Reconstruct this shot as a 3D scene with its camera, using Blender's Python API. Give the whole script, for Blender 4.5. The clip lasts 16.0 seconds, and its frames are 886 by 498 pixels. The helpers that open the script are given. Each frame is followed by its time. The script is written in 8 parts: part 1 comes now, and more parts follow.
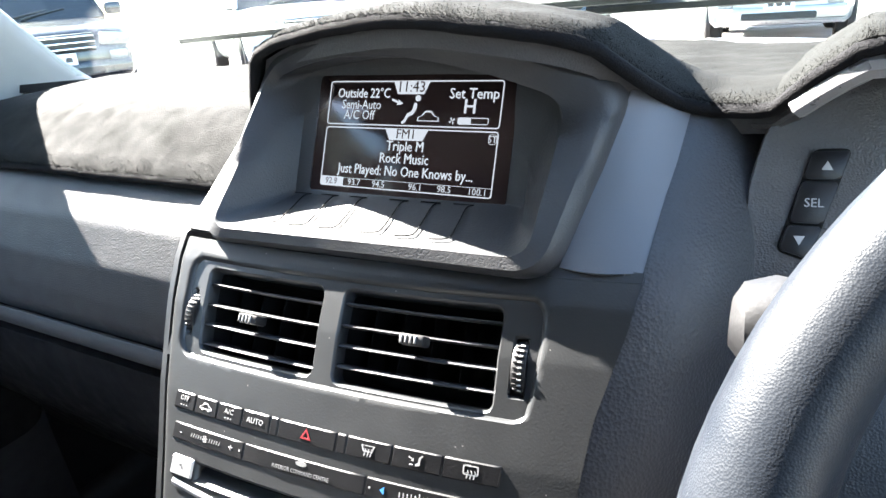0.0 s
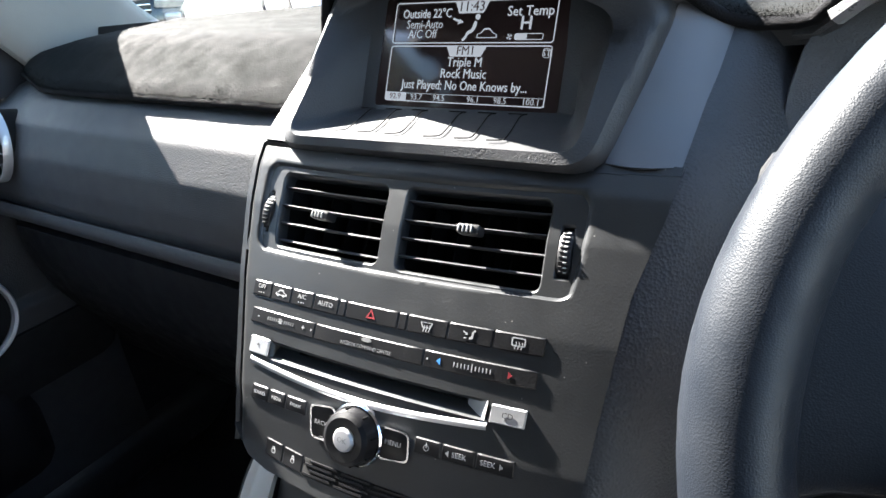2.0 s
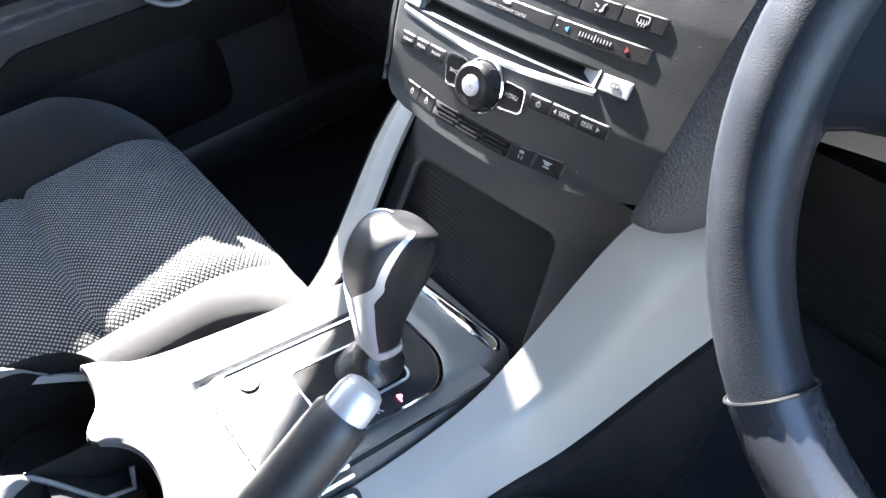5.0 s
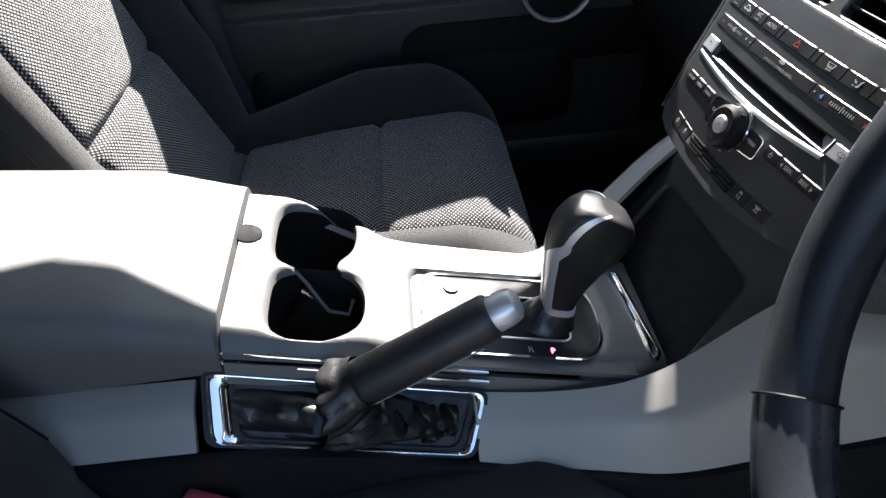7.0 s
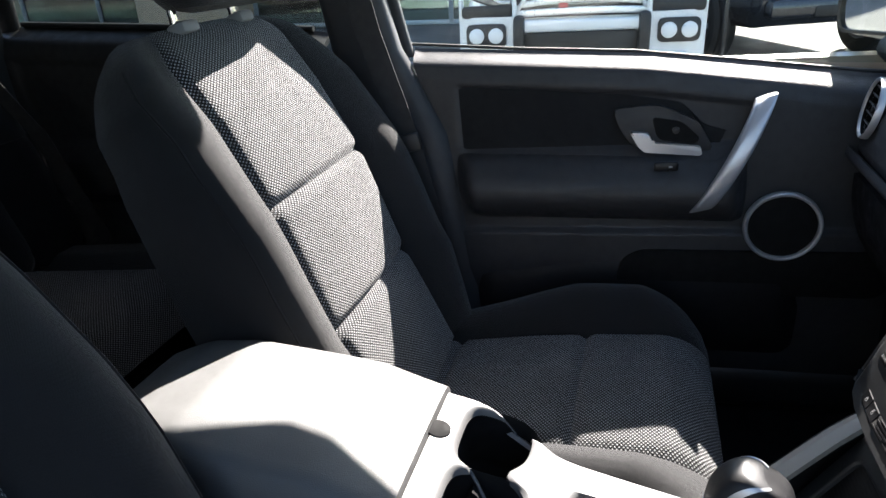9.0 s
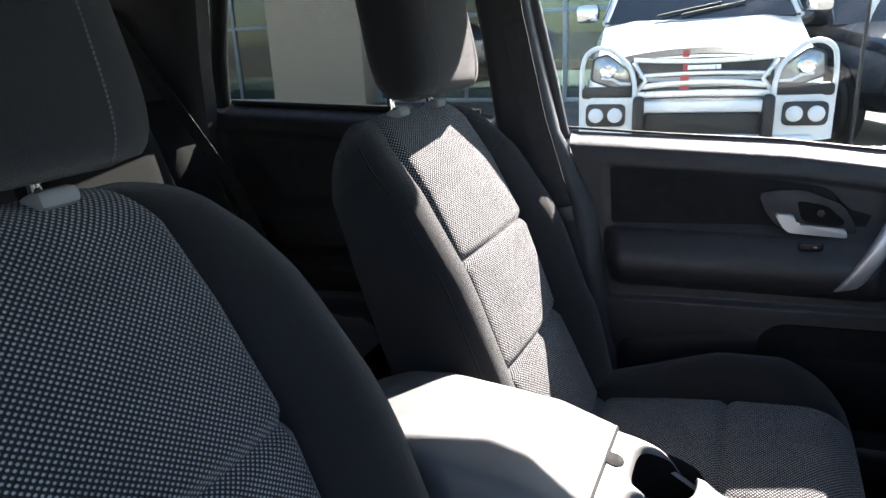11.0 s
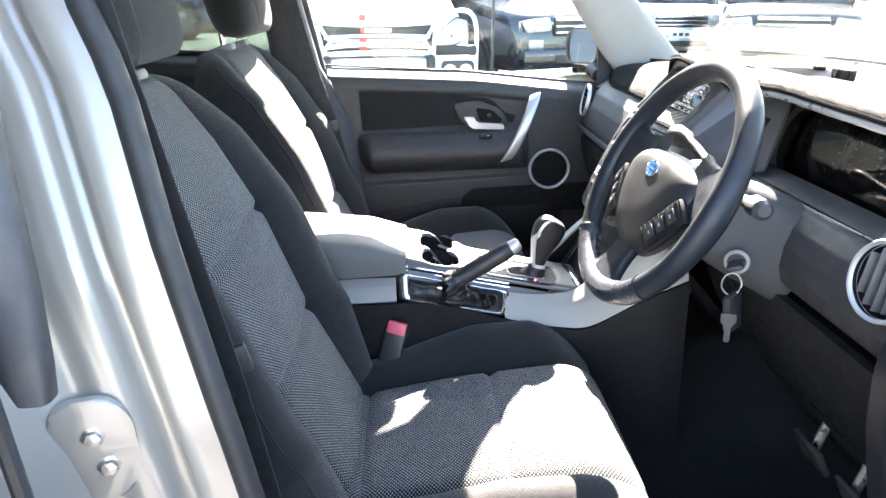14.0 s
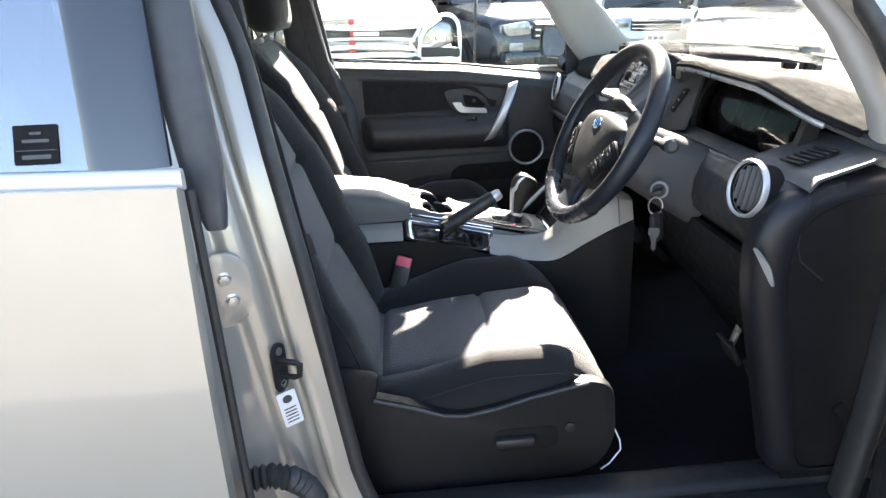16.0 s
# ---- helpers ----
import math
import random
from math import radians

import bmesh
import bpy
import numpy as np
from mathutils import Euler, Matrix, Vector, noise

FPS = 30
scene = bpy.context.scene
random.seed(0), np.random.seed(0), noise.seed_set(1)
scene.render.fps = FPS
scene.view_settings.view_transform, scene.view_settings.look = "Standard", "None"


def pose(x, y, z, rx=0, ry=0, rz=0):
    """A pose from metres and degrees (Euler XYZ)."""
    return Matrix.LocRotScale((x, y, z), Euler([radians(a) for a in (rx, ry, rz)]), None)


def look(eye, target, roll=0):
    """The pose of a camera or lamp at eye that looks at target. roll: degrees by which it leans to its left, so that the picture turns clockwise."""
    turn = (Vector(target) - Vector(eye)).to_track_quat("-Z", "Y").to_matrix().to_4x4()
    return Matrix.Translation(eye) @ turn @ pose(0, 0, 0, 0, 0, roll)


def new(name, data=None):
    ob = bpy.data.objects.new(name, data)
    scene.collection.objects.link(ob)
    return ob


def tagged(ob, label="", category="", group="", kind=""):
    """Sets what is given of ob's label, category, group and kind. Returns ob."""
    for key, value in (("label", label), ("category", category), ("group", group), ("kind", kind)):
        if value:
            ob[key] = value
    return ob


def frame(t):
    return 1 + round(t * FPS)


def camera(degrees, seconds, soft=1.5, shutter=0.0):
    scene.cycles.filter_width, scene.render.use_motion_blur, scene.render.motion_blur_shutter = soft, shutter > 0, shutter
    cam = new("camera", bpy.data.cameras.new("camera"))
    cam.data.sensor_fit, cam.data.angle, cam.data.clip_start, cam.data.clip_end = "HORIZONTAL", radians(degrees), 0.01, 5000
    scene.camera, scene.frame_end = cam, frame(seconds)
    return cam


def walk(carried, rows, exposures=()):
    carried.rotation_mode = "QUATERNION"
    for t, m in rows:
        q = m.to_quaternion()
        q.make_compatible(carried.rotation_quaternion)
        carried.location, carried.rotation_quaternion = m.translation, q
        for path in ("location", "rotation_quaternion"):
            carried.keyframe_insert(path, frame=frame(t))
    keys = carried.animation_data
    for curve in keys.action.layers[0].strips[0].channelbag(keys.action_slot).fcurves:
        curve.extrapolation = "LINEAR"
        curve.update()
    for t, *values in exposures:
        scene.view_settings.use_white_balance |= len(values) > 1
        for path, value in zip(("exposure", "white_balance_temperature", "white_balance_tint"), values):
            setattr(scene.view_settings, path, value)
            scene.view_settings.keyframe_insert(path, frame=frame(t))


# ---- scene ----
cam = camera(67.0, 16.0)
PATH = [
    (0, (0.221, 0.257, 1.135), (-0.748, 1.806, 0.32), -6.5),
    (0.5, (0.221, 0.255, 1.135), (-0.784, 1.794, 0.347), -6.8),
    (1, (0.224, 0.247, 1.128), (-0.798, 1.781, 0.353), -6.8),
    (1.5, (0.232, 0.226, 1.122), (-0.818, 1.715, 0.298), -7.2),
    (2, (0.239, 0.208, 1.114), (-0.825, 1.655, 0.234), -6.8),
    (2.5, (0.248, 0.2, 1.103), (-0.821, 1.602, 0.158), -6.7),
    (3, (0.254, 0.19, 1.095), (-0.815, 1.548, 0.088), -6.5),
    (3.5, (0.262, 0.174, 1.089), (-0.812, 1.482, 0.023), -5.8),
    (4, (0.274, 0.16, 1.091), (-0.827, 1.343, -0.087), -6.4),
    (4.5, (0.283, 0.158, 1.089), (-0.801, 1.176, -0.249), -5.9),
    (4.7, (0.288, 0.155, 1.093), (-0.81, 1.088, -0.294), -5.6),
    (6.8, (0.428, 0.16, 1.125), (-1.033, 0.366, -0.224), -3.7),
    (7, (0.434, 0.175, 1.118), (-1.098, 0.237, -0.166), -4.5),
    (7.5, (0.434, 0.194, 1.135), (-1.166, 0.011, -0.051), -5.4),
    (8, (0.444, 0.205, 1.159), (-1.222, -0.165, 0.117), -6.3),
    (8.5, (0.454, 0.215, 1.177), (-1.252, -0.272, 0.254), -6.8),
    (9, (0.483, 0.223, 1.197), (-1.264, -0.355, 0.414), -6.4),
    (9.5, (0.515, 0.225, 1.215), (-1.269, -0.416, 0.577), -5.8),
    (10, (0.545, 0.225, 1.223), (-1.243, -0.485, 0.677), -5.6),
    (10.2, (0.567, 0.22, 1.226), (-1.209, -0.528, 0.69), -5.7),
    (12.3, (0.831, 0.108, 1.254), (-0.86, -0.792, 0.679), -5.3),
    (12.5, (0.874, 0.118, 1.255), (-0.836, -0.718, 0.639), -5.3),
    (12.8, (0.937, 0.124, 1.241), (-0.819, -0.56, 0.572), -4.8),
    (13, (0.989, 0.129, 1.226), (-0.803, -0.437, 0.54), -4.8),
    (13.5, (1.126, 0.107, 1.238), (-0.717, -0.157, 0.507), -4.2),
    (13.6, (1.156, 0.094, 1.241), (-0.693, -0.098, 0.504), -4.1),
    (14, (1.284, 0.064, 1.245), (-0.582, 0.108, 0.527), -3.3),
    (14.5, (1.455, 0.087, 1.251), (-0.415, 0.188, 0.55), -3.4),
    (15, (1.608, 0.134, 1.232), (-0.264, 0.231, 0.536), -3.2),
    (15.5, (1.659, 0.116, 1.232), (-0.214, 0.208, 0.536), -3.1),
    (16, (1.628, 0.017, 1.238), (-0.241, 0.109, 0.533), -3.5),
]
CAR = pose(0, 0, 0, 3.1, 0, 0)
walk(cam, [(t, CAR @ look(eye, target, roll)) for t, eye, target, roll in PATH],
     exposures=[(0.0, 4.62, 6500, 10), (0.6, 4.42, 6500, 10), (1.2, 4.02, 6500, 10), (2.0, 3.97, 6400, 10), (3.4, 4.42, 6400, 10), (4.0, 4.82, 6400, 10), (4.6, 5.22, 6300, 12), (7.0, 3.2, 6500, 12), (8.0, 3.03, 6500, 12), (10.0, 3.1, 6500, 14), (12.3, 4.08, 6600, 16), (12.8, 5.1, 6600, 16), (14.0, 4.96, 7000, 14), (15.0, 4.43, 7100, 13), (16.0, 4.13, 7200, 13)])

# ---- sky and sun ----
SUN = (CAR.to_3x3() @ Vector((-1.0, 0.29, 0.83))).normalized()
world = bpy.data.worlds.new("sky")
scene.world = world
world.use_nodes = True
wn = world.node_tree.nodes
sky = wn.new("ShaderNodeTexSky")
sky.sky_type = "NISHITA"
sky.sun_disc = False
sky.sun_elevation = math.asin(SUN.z)
sky.sun_rotation = math.atan2(SUN.x, SUN.y)
world.node_tree.links.new(sky.outputs[0], wn["Background"].inputs[0])
wn["Background"].inputs[1].default_value = 0.065
sun = new("sun", bpy.data.lights.new("sun", "SUN"))
sun.data.energy, sun.data.angle, sun.data.color = 5.0, radians(0.55), (1.0, 0.95, 0.88)
sun.matrix_basis = look(SUN * 40, (0, 0, 0))


# ---- materials ----
def rgb(c):
    return (*c, 1.0) if len(c) == 3 else c


def material(name, base, rough=0.5, metal=0.0, var=0.25, var_scale=6.0, bump=0.0, bump_scale=300.0, kind="noise", spec=0.5, rough_var=0.12, coat=0.0, dust=0.0):
    """A node material: base colour with slow and fine variation, roughness variation and fine relief, in object metres."""
    m = bpy.data.materials.new(name)
    m.use_nodes = True
    nt = m.node_tree
    n, l = nt.nodes, nt.links
    b = n["Principled BSDF"]
    tc = n.new("ShaderNodeTexCoord")
    slow = n.new("ShaderNodeTexNoise")
    slow.inputs["Scale"].default_value, slow.inputs["Detail"].default_value = var_scale, 5
    l.new(tc.outputs["Object"], slow.inputs["Vector"])
    ramp = n.new("ShaderNodeMapRange")
    ramp.inputs[1].default_value, ramp.inputs[2].default_value = 0.3, 0.7
    ramp.inputs[3].default_value, ramp.inputs[4].default_value = 1 - var, 1 + var
    l.new(slow.outputs[0], ramp.inputs[0])
    mul = n.new("ShaderNodeVectorMath")
    mul.operation = "SCALE"
    mul.inputs[0].default_value = base[:3]
    l.new(ramp.outputs[0], mul.inputs["Scale"])
    colour = mul.outputs[0]
    fine = n.new("ShaderNodeTexNoise")
    fine.inputs["Scale"].default_value, fine.inputs["Detail"].default_value = 55.0, 6
    l.new(tc.outputs["Object"], fine.inputs["Vector"])
    if dust:
        # specks and lint lying on the surface
        sp = n.new("ShaderNodeTexVoronoi")
        sp.inputs["Scale"].default_value = 170
        l.new(tc.outputs["Object"], sp.inputs["Vector"])
        near = n.new("ShaderNodeMath")
        near.operation = "LESS_THAN"
        near.inputs[1].default_value = 0.07
        l.new(sp.outputs["Distance"], near.inputs[0])
        patch_ = n.new("ShaderNodeMath")
        patch_.operation = "GREATER_THAN"
        patch_.inputs[1].default_value = 1 - dust
        l.new(fine.outputs[0], patch_.inputs[0])
        both = n.new("ShaderNodeMath")
        both.operation = "MULTIPLY"
        l.new(near.outputs[0], both.inputs[0])
        l.new(patch_.outputs[0], both.inputs[1])
        mix = n.new("ShaderNodeMix")
        mix.data_type = "RGBA"
        mix.inputs[7].default_value = (0.22, 0.21, 0.20, 1)
        l.new(both.outputs[0], mix.inputs[0])
        l.new(colour, mix.inputs[6])
        colour = mix.outputs[2]
    l.new(colour, b.inputs["Base Color"])
    rr = n.new("ShaderNodeMapRange")
    rr.inputs[1].default_value, rr.inputs[2].default_value = 0.3, 0.7
    rr.inputs[3].default_value, rr.inputs[4].default_value = max(0.02, rough - rough_var), min(1.0, rough + rough_var)
    l.new(fine.outputs[0], rr.inputs[0])
    l.new(rr.outputs[0], b.inputs["Roughness"])
    b.inputs["Metallic"].default_value = metal
    b.inputs["Specular IOR Level"].default_value = spec
    b.inputs["Coat Weight"].default_value = coat
    b.inputs["Coat Roughness"].default_value = 0.05
    if bump:
        bt = n.new("ShaderNodeTexVoronoi" if kind == "grain" else "ShaderNodeTexNoise")
        bt.inputs["Scale"].default_value = bump_scale
        l.new(tc.outputs["Object"], bt.inputs["Vector"])
        bp = n.new("ShaderNodeBump")
        bp.inputs["Strength"].default_value = bump
        bp.inputs["Distance"].default_value = 0.001
        l.new(bt.outputs[0], bp.inputs["Height"])
        l.new(bp.outputs[0], b.inputs["Normal"])
    return m


def weave(name, dark, light, pu, pv, rough=0.9, strength=0.6, cover=0.35):
    """Woven cloth: staggered raised knots of pitch pu by pv metres over a dark ground, along the mesh's UV in metres."""
    m = bpy.data.materials.new(name)
    m.use_nodes = True
    nt = m.node_tree
    n, l = nt.nodes, nt.links
    b = n["Principled BSDF"]
    uv = n.new("ShaderNodeUVMap")
    sep = n.new("ShaderNodeSeparateXYZ")
    l.new(uv.outputs[0], sep.inputs[0])

    def math_node(op, a, c=None):
        k = n.new("ShaderNodeMath")
        k.operation = op
        for i, v in enumerate((a, c)):
            if v is None:
                continue
            if isinstance(v, (int, float)):
                k.inputs[i].default_value = v
            else:
                l.new(v, k.inputs[i])
        return k.outputs[0]
    p = math_node("ADD", math_node("MULTIPLY", sep.outputs[0], math.pi / pu), math_node("MULTIPLY", sep.outputs[1], math.pi / pv))
    q = math_node("SUBTRACT", math_node("MULTIPLY", sep.outputs[0], math.pi / pu), math_node("MULTIPLY", sep.outputs[1], math.pi / pv))
    knot = math_node("ABSOLUTE", math_node("MULTIPLY", math_node("SINE", p), math_node("SINE", q)))
    tc = n.new("ShaderNodeTexCoord")
    no = n.new("ShaderNodeTexNoise")
    no.inputs["Scale"].default_value, no.inputs["Detail"].default_value = 14, 6
    l.new(tc.outputs["Object"], no.inputs["Vector"])
    fz = n.new("ShaderNodeTexNoise")
    fz.inputs["Scale"].default_value = 1500
    l.new(tc.outputs["Object"], fz.inputs["Vector"])
    lev = math_node("ADD", knot, math_node("MULTIPLY", math_node("SUBTRACT", fz.outputs[0], 0.5), 0.35))
    mr = n.new("ShaderNodeMapRange")
    mr.interpolation_type = "SMOOTHSTEP"
    mr.inputs[1].default_value, mr.inputs[2].default_value = 1 - cover - 0.2, 1 - cover + 0.15
    l.new(lev, mr.inputs[0])
    mix = n.new("ShaderNodeMix")
    mix.data_type = "RGBA"
    mix.inputs[6].default_value, mix.inputs[7].default_value = rgb(dark), rgb(light)
    l.new(mr.outputs[0], mix.inputs[0])
    sc = n.new("ShaderNodeVectorMath")
    sc.operation = "SCALE"
    l.new(mix.outputs[2], sc.inputs[0])
    l.new(math_node("ADD", math_node("MULTIPLY", no.outputs[0], 0.7), 0.65), sc.inputs["Scale"])
    l.new(sc.outputs[0], b.inputs["Base Color"])
    b.inputs["Roughness"].default_value = rough
    b.inputs["Specular IOR Level"].default_value = 0.25
    b.inputs["Sheen Weight"].default_value = 0.15
    bp = n.new("ShaderNodeBump")
    bp.inputs["Strength"].default_value, bp.inputs["Distance"].default_value = strength, 0.0015
    l.new(lev, bp.inputs["Height"])
    l.new(bp.outputs[0], b.inputs["Normal"])
    return m


def glass(name, tint=(0.9, 0.95, 0.93), clear=0.94, gloss=0.03):
    m = bpy.data.materials.new(name)
    m.use_nodes = True
    nt = m.node_tree
    n, l = nt.nodes, nt.links
    n.remove(n["Principled BSDF"])
    tr, gl, mx, fr = n.new("ShaderNodeBsdfTransparent"), n.new("ShaderNodeBsdfGlossy"), n.new("ShaderNodeMixShader"), n.new("ShaderNodeLayerWeight")
    tr.inputs[0].default_value = rgb([c * clear for c in tint])
    gl.inputs["Roughness"].default_value = 0.02
    fr.inputs[0].default_value = 0.5
    pw, ad = n.new("ShaderNodeMath"), n.new("ShaderNodeMath")
    pw.operation, ad.operation = "POWER", "MULTIPLY_ADD"
    pw.inputs[1].default_value = 5.0
    ad.inputs[1].default_value, ad.inputs[2].default_value = 0.8, gloss
    l.new(fr.outputs["Facing"], pw.inputs[0])
    l.new(pw.outputs[0], ad.inputs[0])
    l.new(ad.outputs[0], mx.inputs[0])
    l.new(tr.outputs[0], mx.inputs[1])
    l.new(gl.outputs[0], mx.inputs[2])
    l.new(mx.outputs[0], n["Material Output"].inputs[0])
    return m


def lit(name, colour, strength):
    m = bpy.data.materials.new(name)
    m.use_nodes = True
    b = m.node_tree.nodes["Principled BSDF"]
    b.inputs["Base Color"].default_value = (0.02, 0.02, 0.02, 1)
    b.inputs["Emission Color"].default_value = rgb(colour)
    b.inputs["Emission Strength"].default_value = strength
    return m


DASH = material("dash_soft_plastic", (0.052, 0.053, 0.056), 0.5, var=0.12, bump=0.35, bump_scale=900, kind="grain", rough_var=0.06)
POD = material("pod_plastic", (0.030, 0.031, 0.034), 0.48, var=0.1, bump=0.3, bump_scale=800, rough_var=0.06)
TRIM = material("dark_grey_console_trim", (0.035, 0.0365, 0.038), 0.36, metal=0.3, var=0.12, bump=0.08, bump_scale=900, rough_var=0.06, dust=0.42)
PAD = material("grained_side_pad", (0.034, 0.036, 0.041), 0.5, var=0.12, bump=0.4, bump_scale=560, kind="grain", rough_var=0.06)
# the console trim again, paler and bluer: sky reflection put into the colour
WING = material("satin_wing_sky_sheen", (0.125, 0.132, 0.145), 0.42, metal=0.25, var=0.10, bump=0.06, bump_scale=900, rough_var=0.06, dust=0.3)
RAIL = material("silver_grey_rail", (0.245, 0.236, 0.225), 0.46, metal=0.0, var=0.08, bump=0.05, bump_scale=700, rough_var=0.06, dust=0.36)
# mat edge darker than the pile: its self-shadowing put into the colour
BIND = material("mat_edge_binding_shade", (0.010, 0.010, 0.011), 0.95, var=0.2, bump=0.8, bump_scale=1200, spec=0.1)
MAT = material("dash_mat_pile", (0.012, 0.0125, 0.012), 0.97, var=0.3, var_scale=20, bump=1.0, bump_scale=900, spec=0.1)
BTN = material("black_button", (0.007, 0.007, 0.008), 0.42, spec=0.3, var=0.1, bump=0.1, bump_scale=900, rough_var=0.08, dust=0.33)
BLACK = material("black_plastic", (0.012, 0.012, 0.013), 0.5, var=0.15, bump=0.12, bump_scale=600)
# near-black, for dark parts and for shade drawn in place of hollows
DEEP = material("matt_black_and_cavity_shade", (0.006, 0.006, 0.006), 0.85, var=0.1, spec=0.2)
SILVER = material("satin_silver", (0.50, 0.50, 0.51), 0.36, metal=0.6, var=0.03, rough_var=0.02)
CHROME = material("chrome", (0.86, 0.86, 0.87), 0.07, metal=1.0, var=0.03, rough_var=0.03)
HUB = material("hub_plastic", (0.011, 0.0115, 0.013), 0.42, spec=0.4, var=0.12, bump=0.2, bump_scale=900, rough_var=0.06)
LEATHER = material("wheel_leather", (0.0095, 0.0120, 0.0165), 0.43, spec=0.32, var=0.15, bump=0.12, bump_scale=1600, kind="grain", rough_var=0.08)
VINYL = material("armrest_vinyl", (0.095, 0.095, 0.094), 0.55, var=0.08, bump=0.3, bump_scale=1100, kind="grain", rough_var=0.06)
CONSOLE = material("console_plastic", (0.080, 0.080, 0.080), 0.48, var=0.1, bump=0.15, bump_scale=700, rough_var=0.06, dust=0.36)
LOWER = material("lower_console_plastic", (0.008, 0.008, 0.009), 0.55, spec=0.2, var=0.15, bump=0.25, bump_scale=600)
CLOTH = weave("seat_bolster_cloth", (0.006, 0.006, 0.007), (0.0165, 0.0165, 0.0165), 0.0013, 0.0013, strength=0.4, cover=0.36)
DOTS = weave("seat_knotted_cloth", (0.006, 0.006, 0.007), (0.26, 0.26, 0.265), 0.0062, 0.0055, strength=0.9, cover=0.30)
CARPET = material("floor_carpet", (0.010, 0.010, 0.011), 0.98, var=0.3, bump=1.0, bump_scale=700, spec=0.1)
DOORP = material("door_trim_plastic", (0.019, 0.019, 0.021), 0.55, var=0.15, bump=0.3, bump_scale=500, kind="grain")
DOORC = material("door_cloth", (0.014, 0.014, 0.015), 0.9, var=0.25, bump=0.6, bump_scale=1200, spec=0.2)
PILLAR = material("pillar_trim_light_grey", (0.30, 0.29, 0.275), 0.7, var=0.06, bump=0.2, bump_scale=600)
HEADLINE = material("headlining_cloth", (0.34, 0.33, 0.31), 0.95, var=0.06, bump=0.4, bump_scale=900)
BPIL = material("dark_pillar_trim", (0.026, 0.027, 0.031), 0.55, var=0.1, bump=0.2, bump_scale=600)
PAINT = material("champagne_silver_paint", (0.34, 0.315, 0.275), 0.38, metal=0.35, var=0.03, rough_var=0.03, coat=1.0, bump=0)
RUBBER = material("black_rubber_seal", (0.02, 0.02, 0.02), 0.6, var=0.2, bump=0.2, bump_scale=300)
BELT = material("seat_belt_webbing", (0.018, 0.018, 0.02), 0.75, var=0.15, bump=0.5, bump_scale=900)
RED = material("red_buckle_button", (0.60, 0.09, 0.13), 0.4, var=0.1)
BOOT = material("soft_boot_leather", (0.006, 0.006, 0.007), 0.42, var=0.2, bump=0.2, bump_scale=380, kind="grain")
CLEAR = glass("clear_glass")
PRIVACY = glass("privacy_glass", (0.60, 0.62, 0.60), 0.95)
TINTED = glass("tinted_glass", (0.16, 0.19, 0.20), 1.0)
FILM = glass("window_film", (0.36, 0.42, 0.46), 1.0, 0.32)
SMOKE = glass("smoked_lens", (0.22, 0.21, 0.21), 1.0, 0.05)
GLOSSB = material("gloss_black_applique", (0.012, 0.012, 0.014), 0.10, var=0.2, var_scale=14, rough_var=0.04, coat=0.6)
SMOOTH = material("smooth_rim_plastic", (0.030, 0.033, 0.040), 0.26, metal=0.2, var=0.1, bump=0.05, bump_scale=900, rough_var=0.05)
SCREEN = material("display_glass", (0.030, 0.018, 0.017), 0.12, var=0.1, rough_var=0.03)
GLOW = lit("display_text", (0.80, 0.86, 0.95), 0.036)
PRINT = material("white_print", (0.36, 0.36, 0.36), 0.6, var=0.05)
GREYP = material("grey_print", (0.20, 0.20, 0.20), 0.6, var=0.05)
DARKP = material("dark_print", (0.05, 0.05, 0.05), 0.6, var=0.05)
STITCH = material("dull_thread", (0.09, 0.09, 0.095), 0.8, var=0.1)
BLUEP = material("blue_print", (0.05, 0.25, 0.6), 0.6, var=0.05)
REDP = material("red_print", (0.24, 0.012, 0.018), 0.6, var=0.05)
PAPER = material("paper_label", (0.75, 0.75, 0.76), 0.6, var=0.04)
STEEL = material("bolt_steel", (0.5, 0.5, 0.48), 0.35, metal=0.9, var=0.1)


# ---- shaping ----
def part(name, bm, mat, parent, label="", smooth=True, base=None):
    """Links a bmesh, in the thing's own frame, as one mesh under a thing or a part."""
    me = bpy.data.meshes.new(name)
    bmesh.ops.recalc_face_normals(bm, faces=bm.faces)
    bm.to_mesh(me)
    bm.free()
    if smooth:
        me.shade_smooth()
        me.set_sharp_from_angle(angle=radians(38))
    me.materials.append(mat)
    ob = new(name, me)
    ob.parent = parent
    if parent is not None and "base" in parent:
        ob.matrix_basis = Matrix.Translation(-Vector(parent["base"]))
    if label:
        ob["label"] = label
    return ob


def thing(name, label, category, base=(0, 0, 0), car=True, group="", kind="", turn=0):
    """An Empty at a thing's base; its parts are built in the frame of the car, or of the ground where car is False."""
    ob = new(name)
    ob.empty_display_size = 0.05
    if car:
        ob["base"] = base
        ob.matrix_basis = CAR @ Matrix.Translation(base)
    else:
        ob.matrix_basis = pose(*base, 0, 0, turn)
    return tagged(ob, label, category, group, kind)


def setting(name, bm, mat, label, smooth=True, car=True, kind="structure", category=""):
    ob = part(name, bm, mat, None, smooth=smooth)
    if car:
        ob.matrix_basis = CAR
    return tagged(ob, label, category, "", kind)


def join(*bms):
    out = bms[0]
    for b in bms[1:]:
        me = bpy.data.meshes.new("tmp")
        b.to_mesh(me)
        b.free()
        out.from_mesh(me)
        bpy.data.meshes.remove(me)
    return out


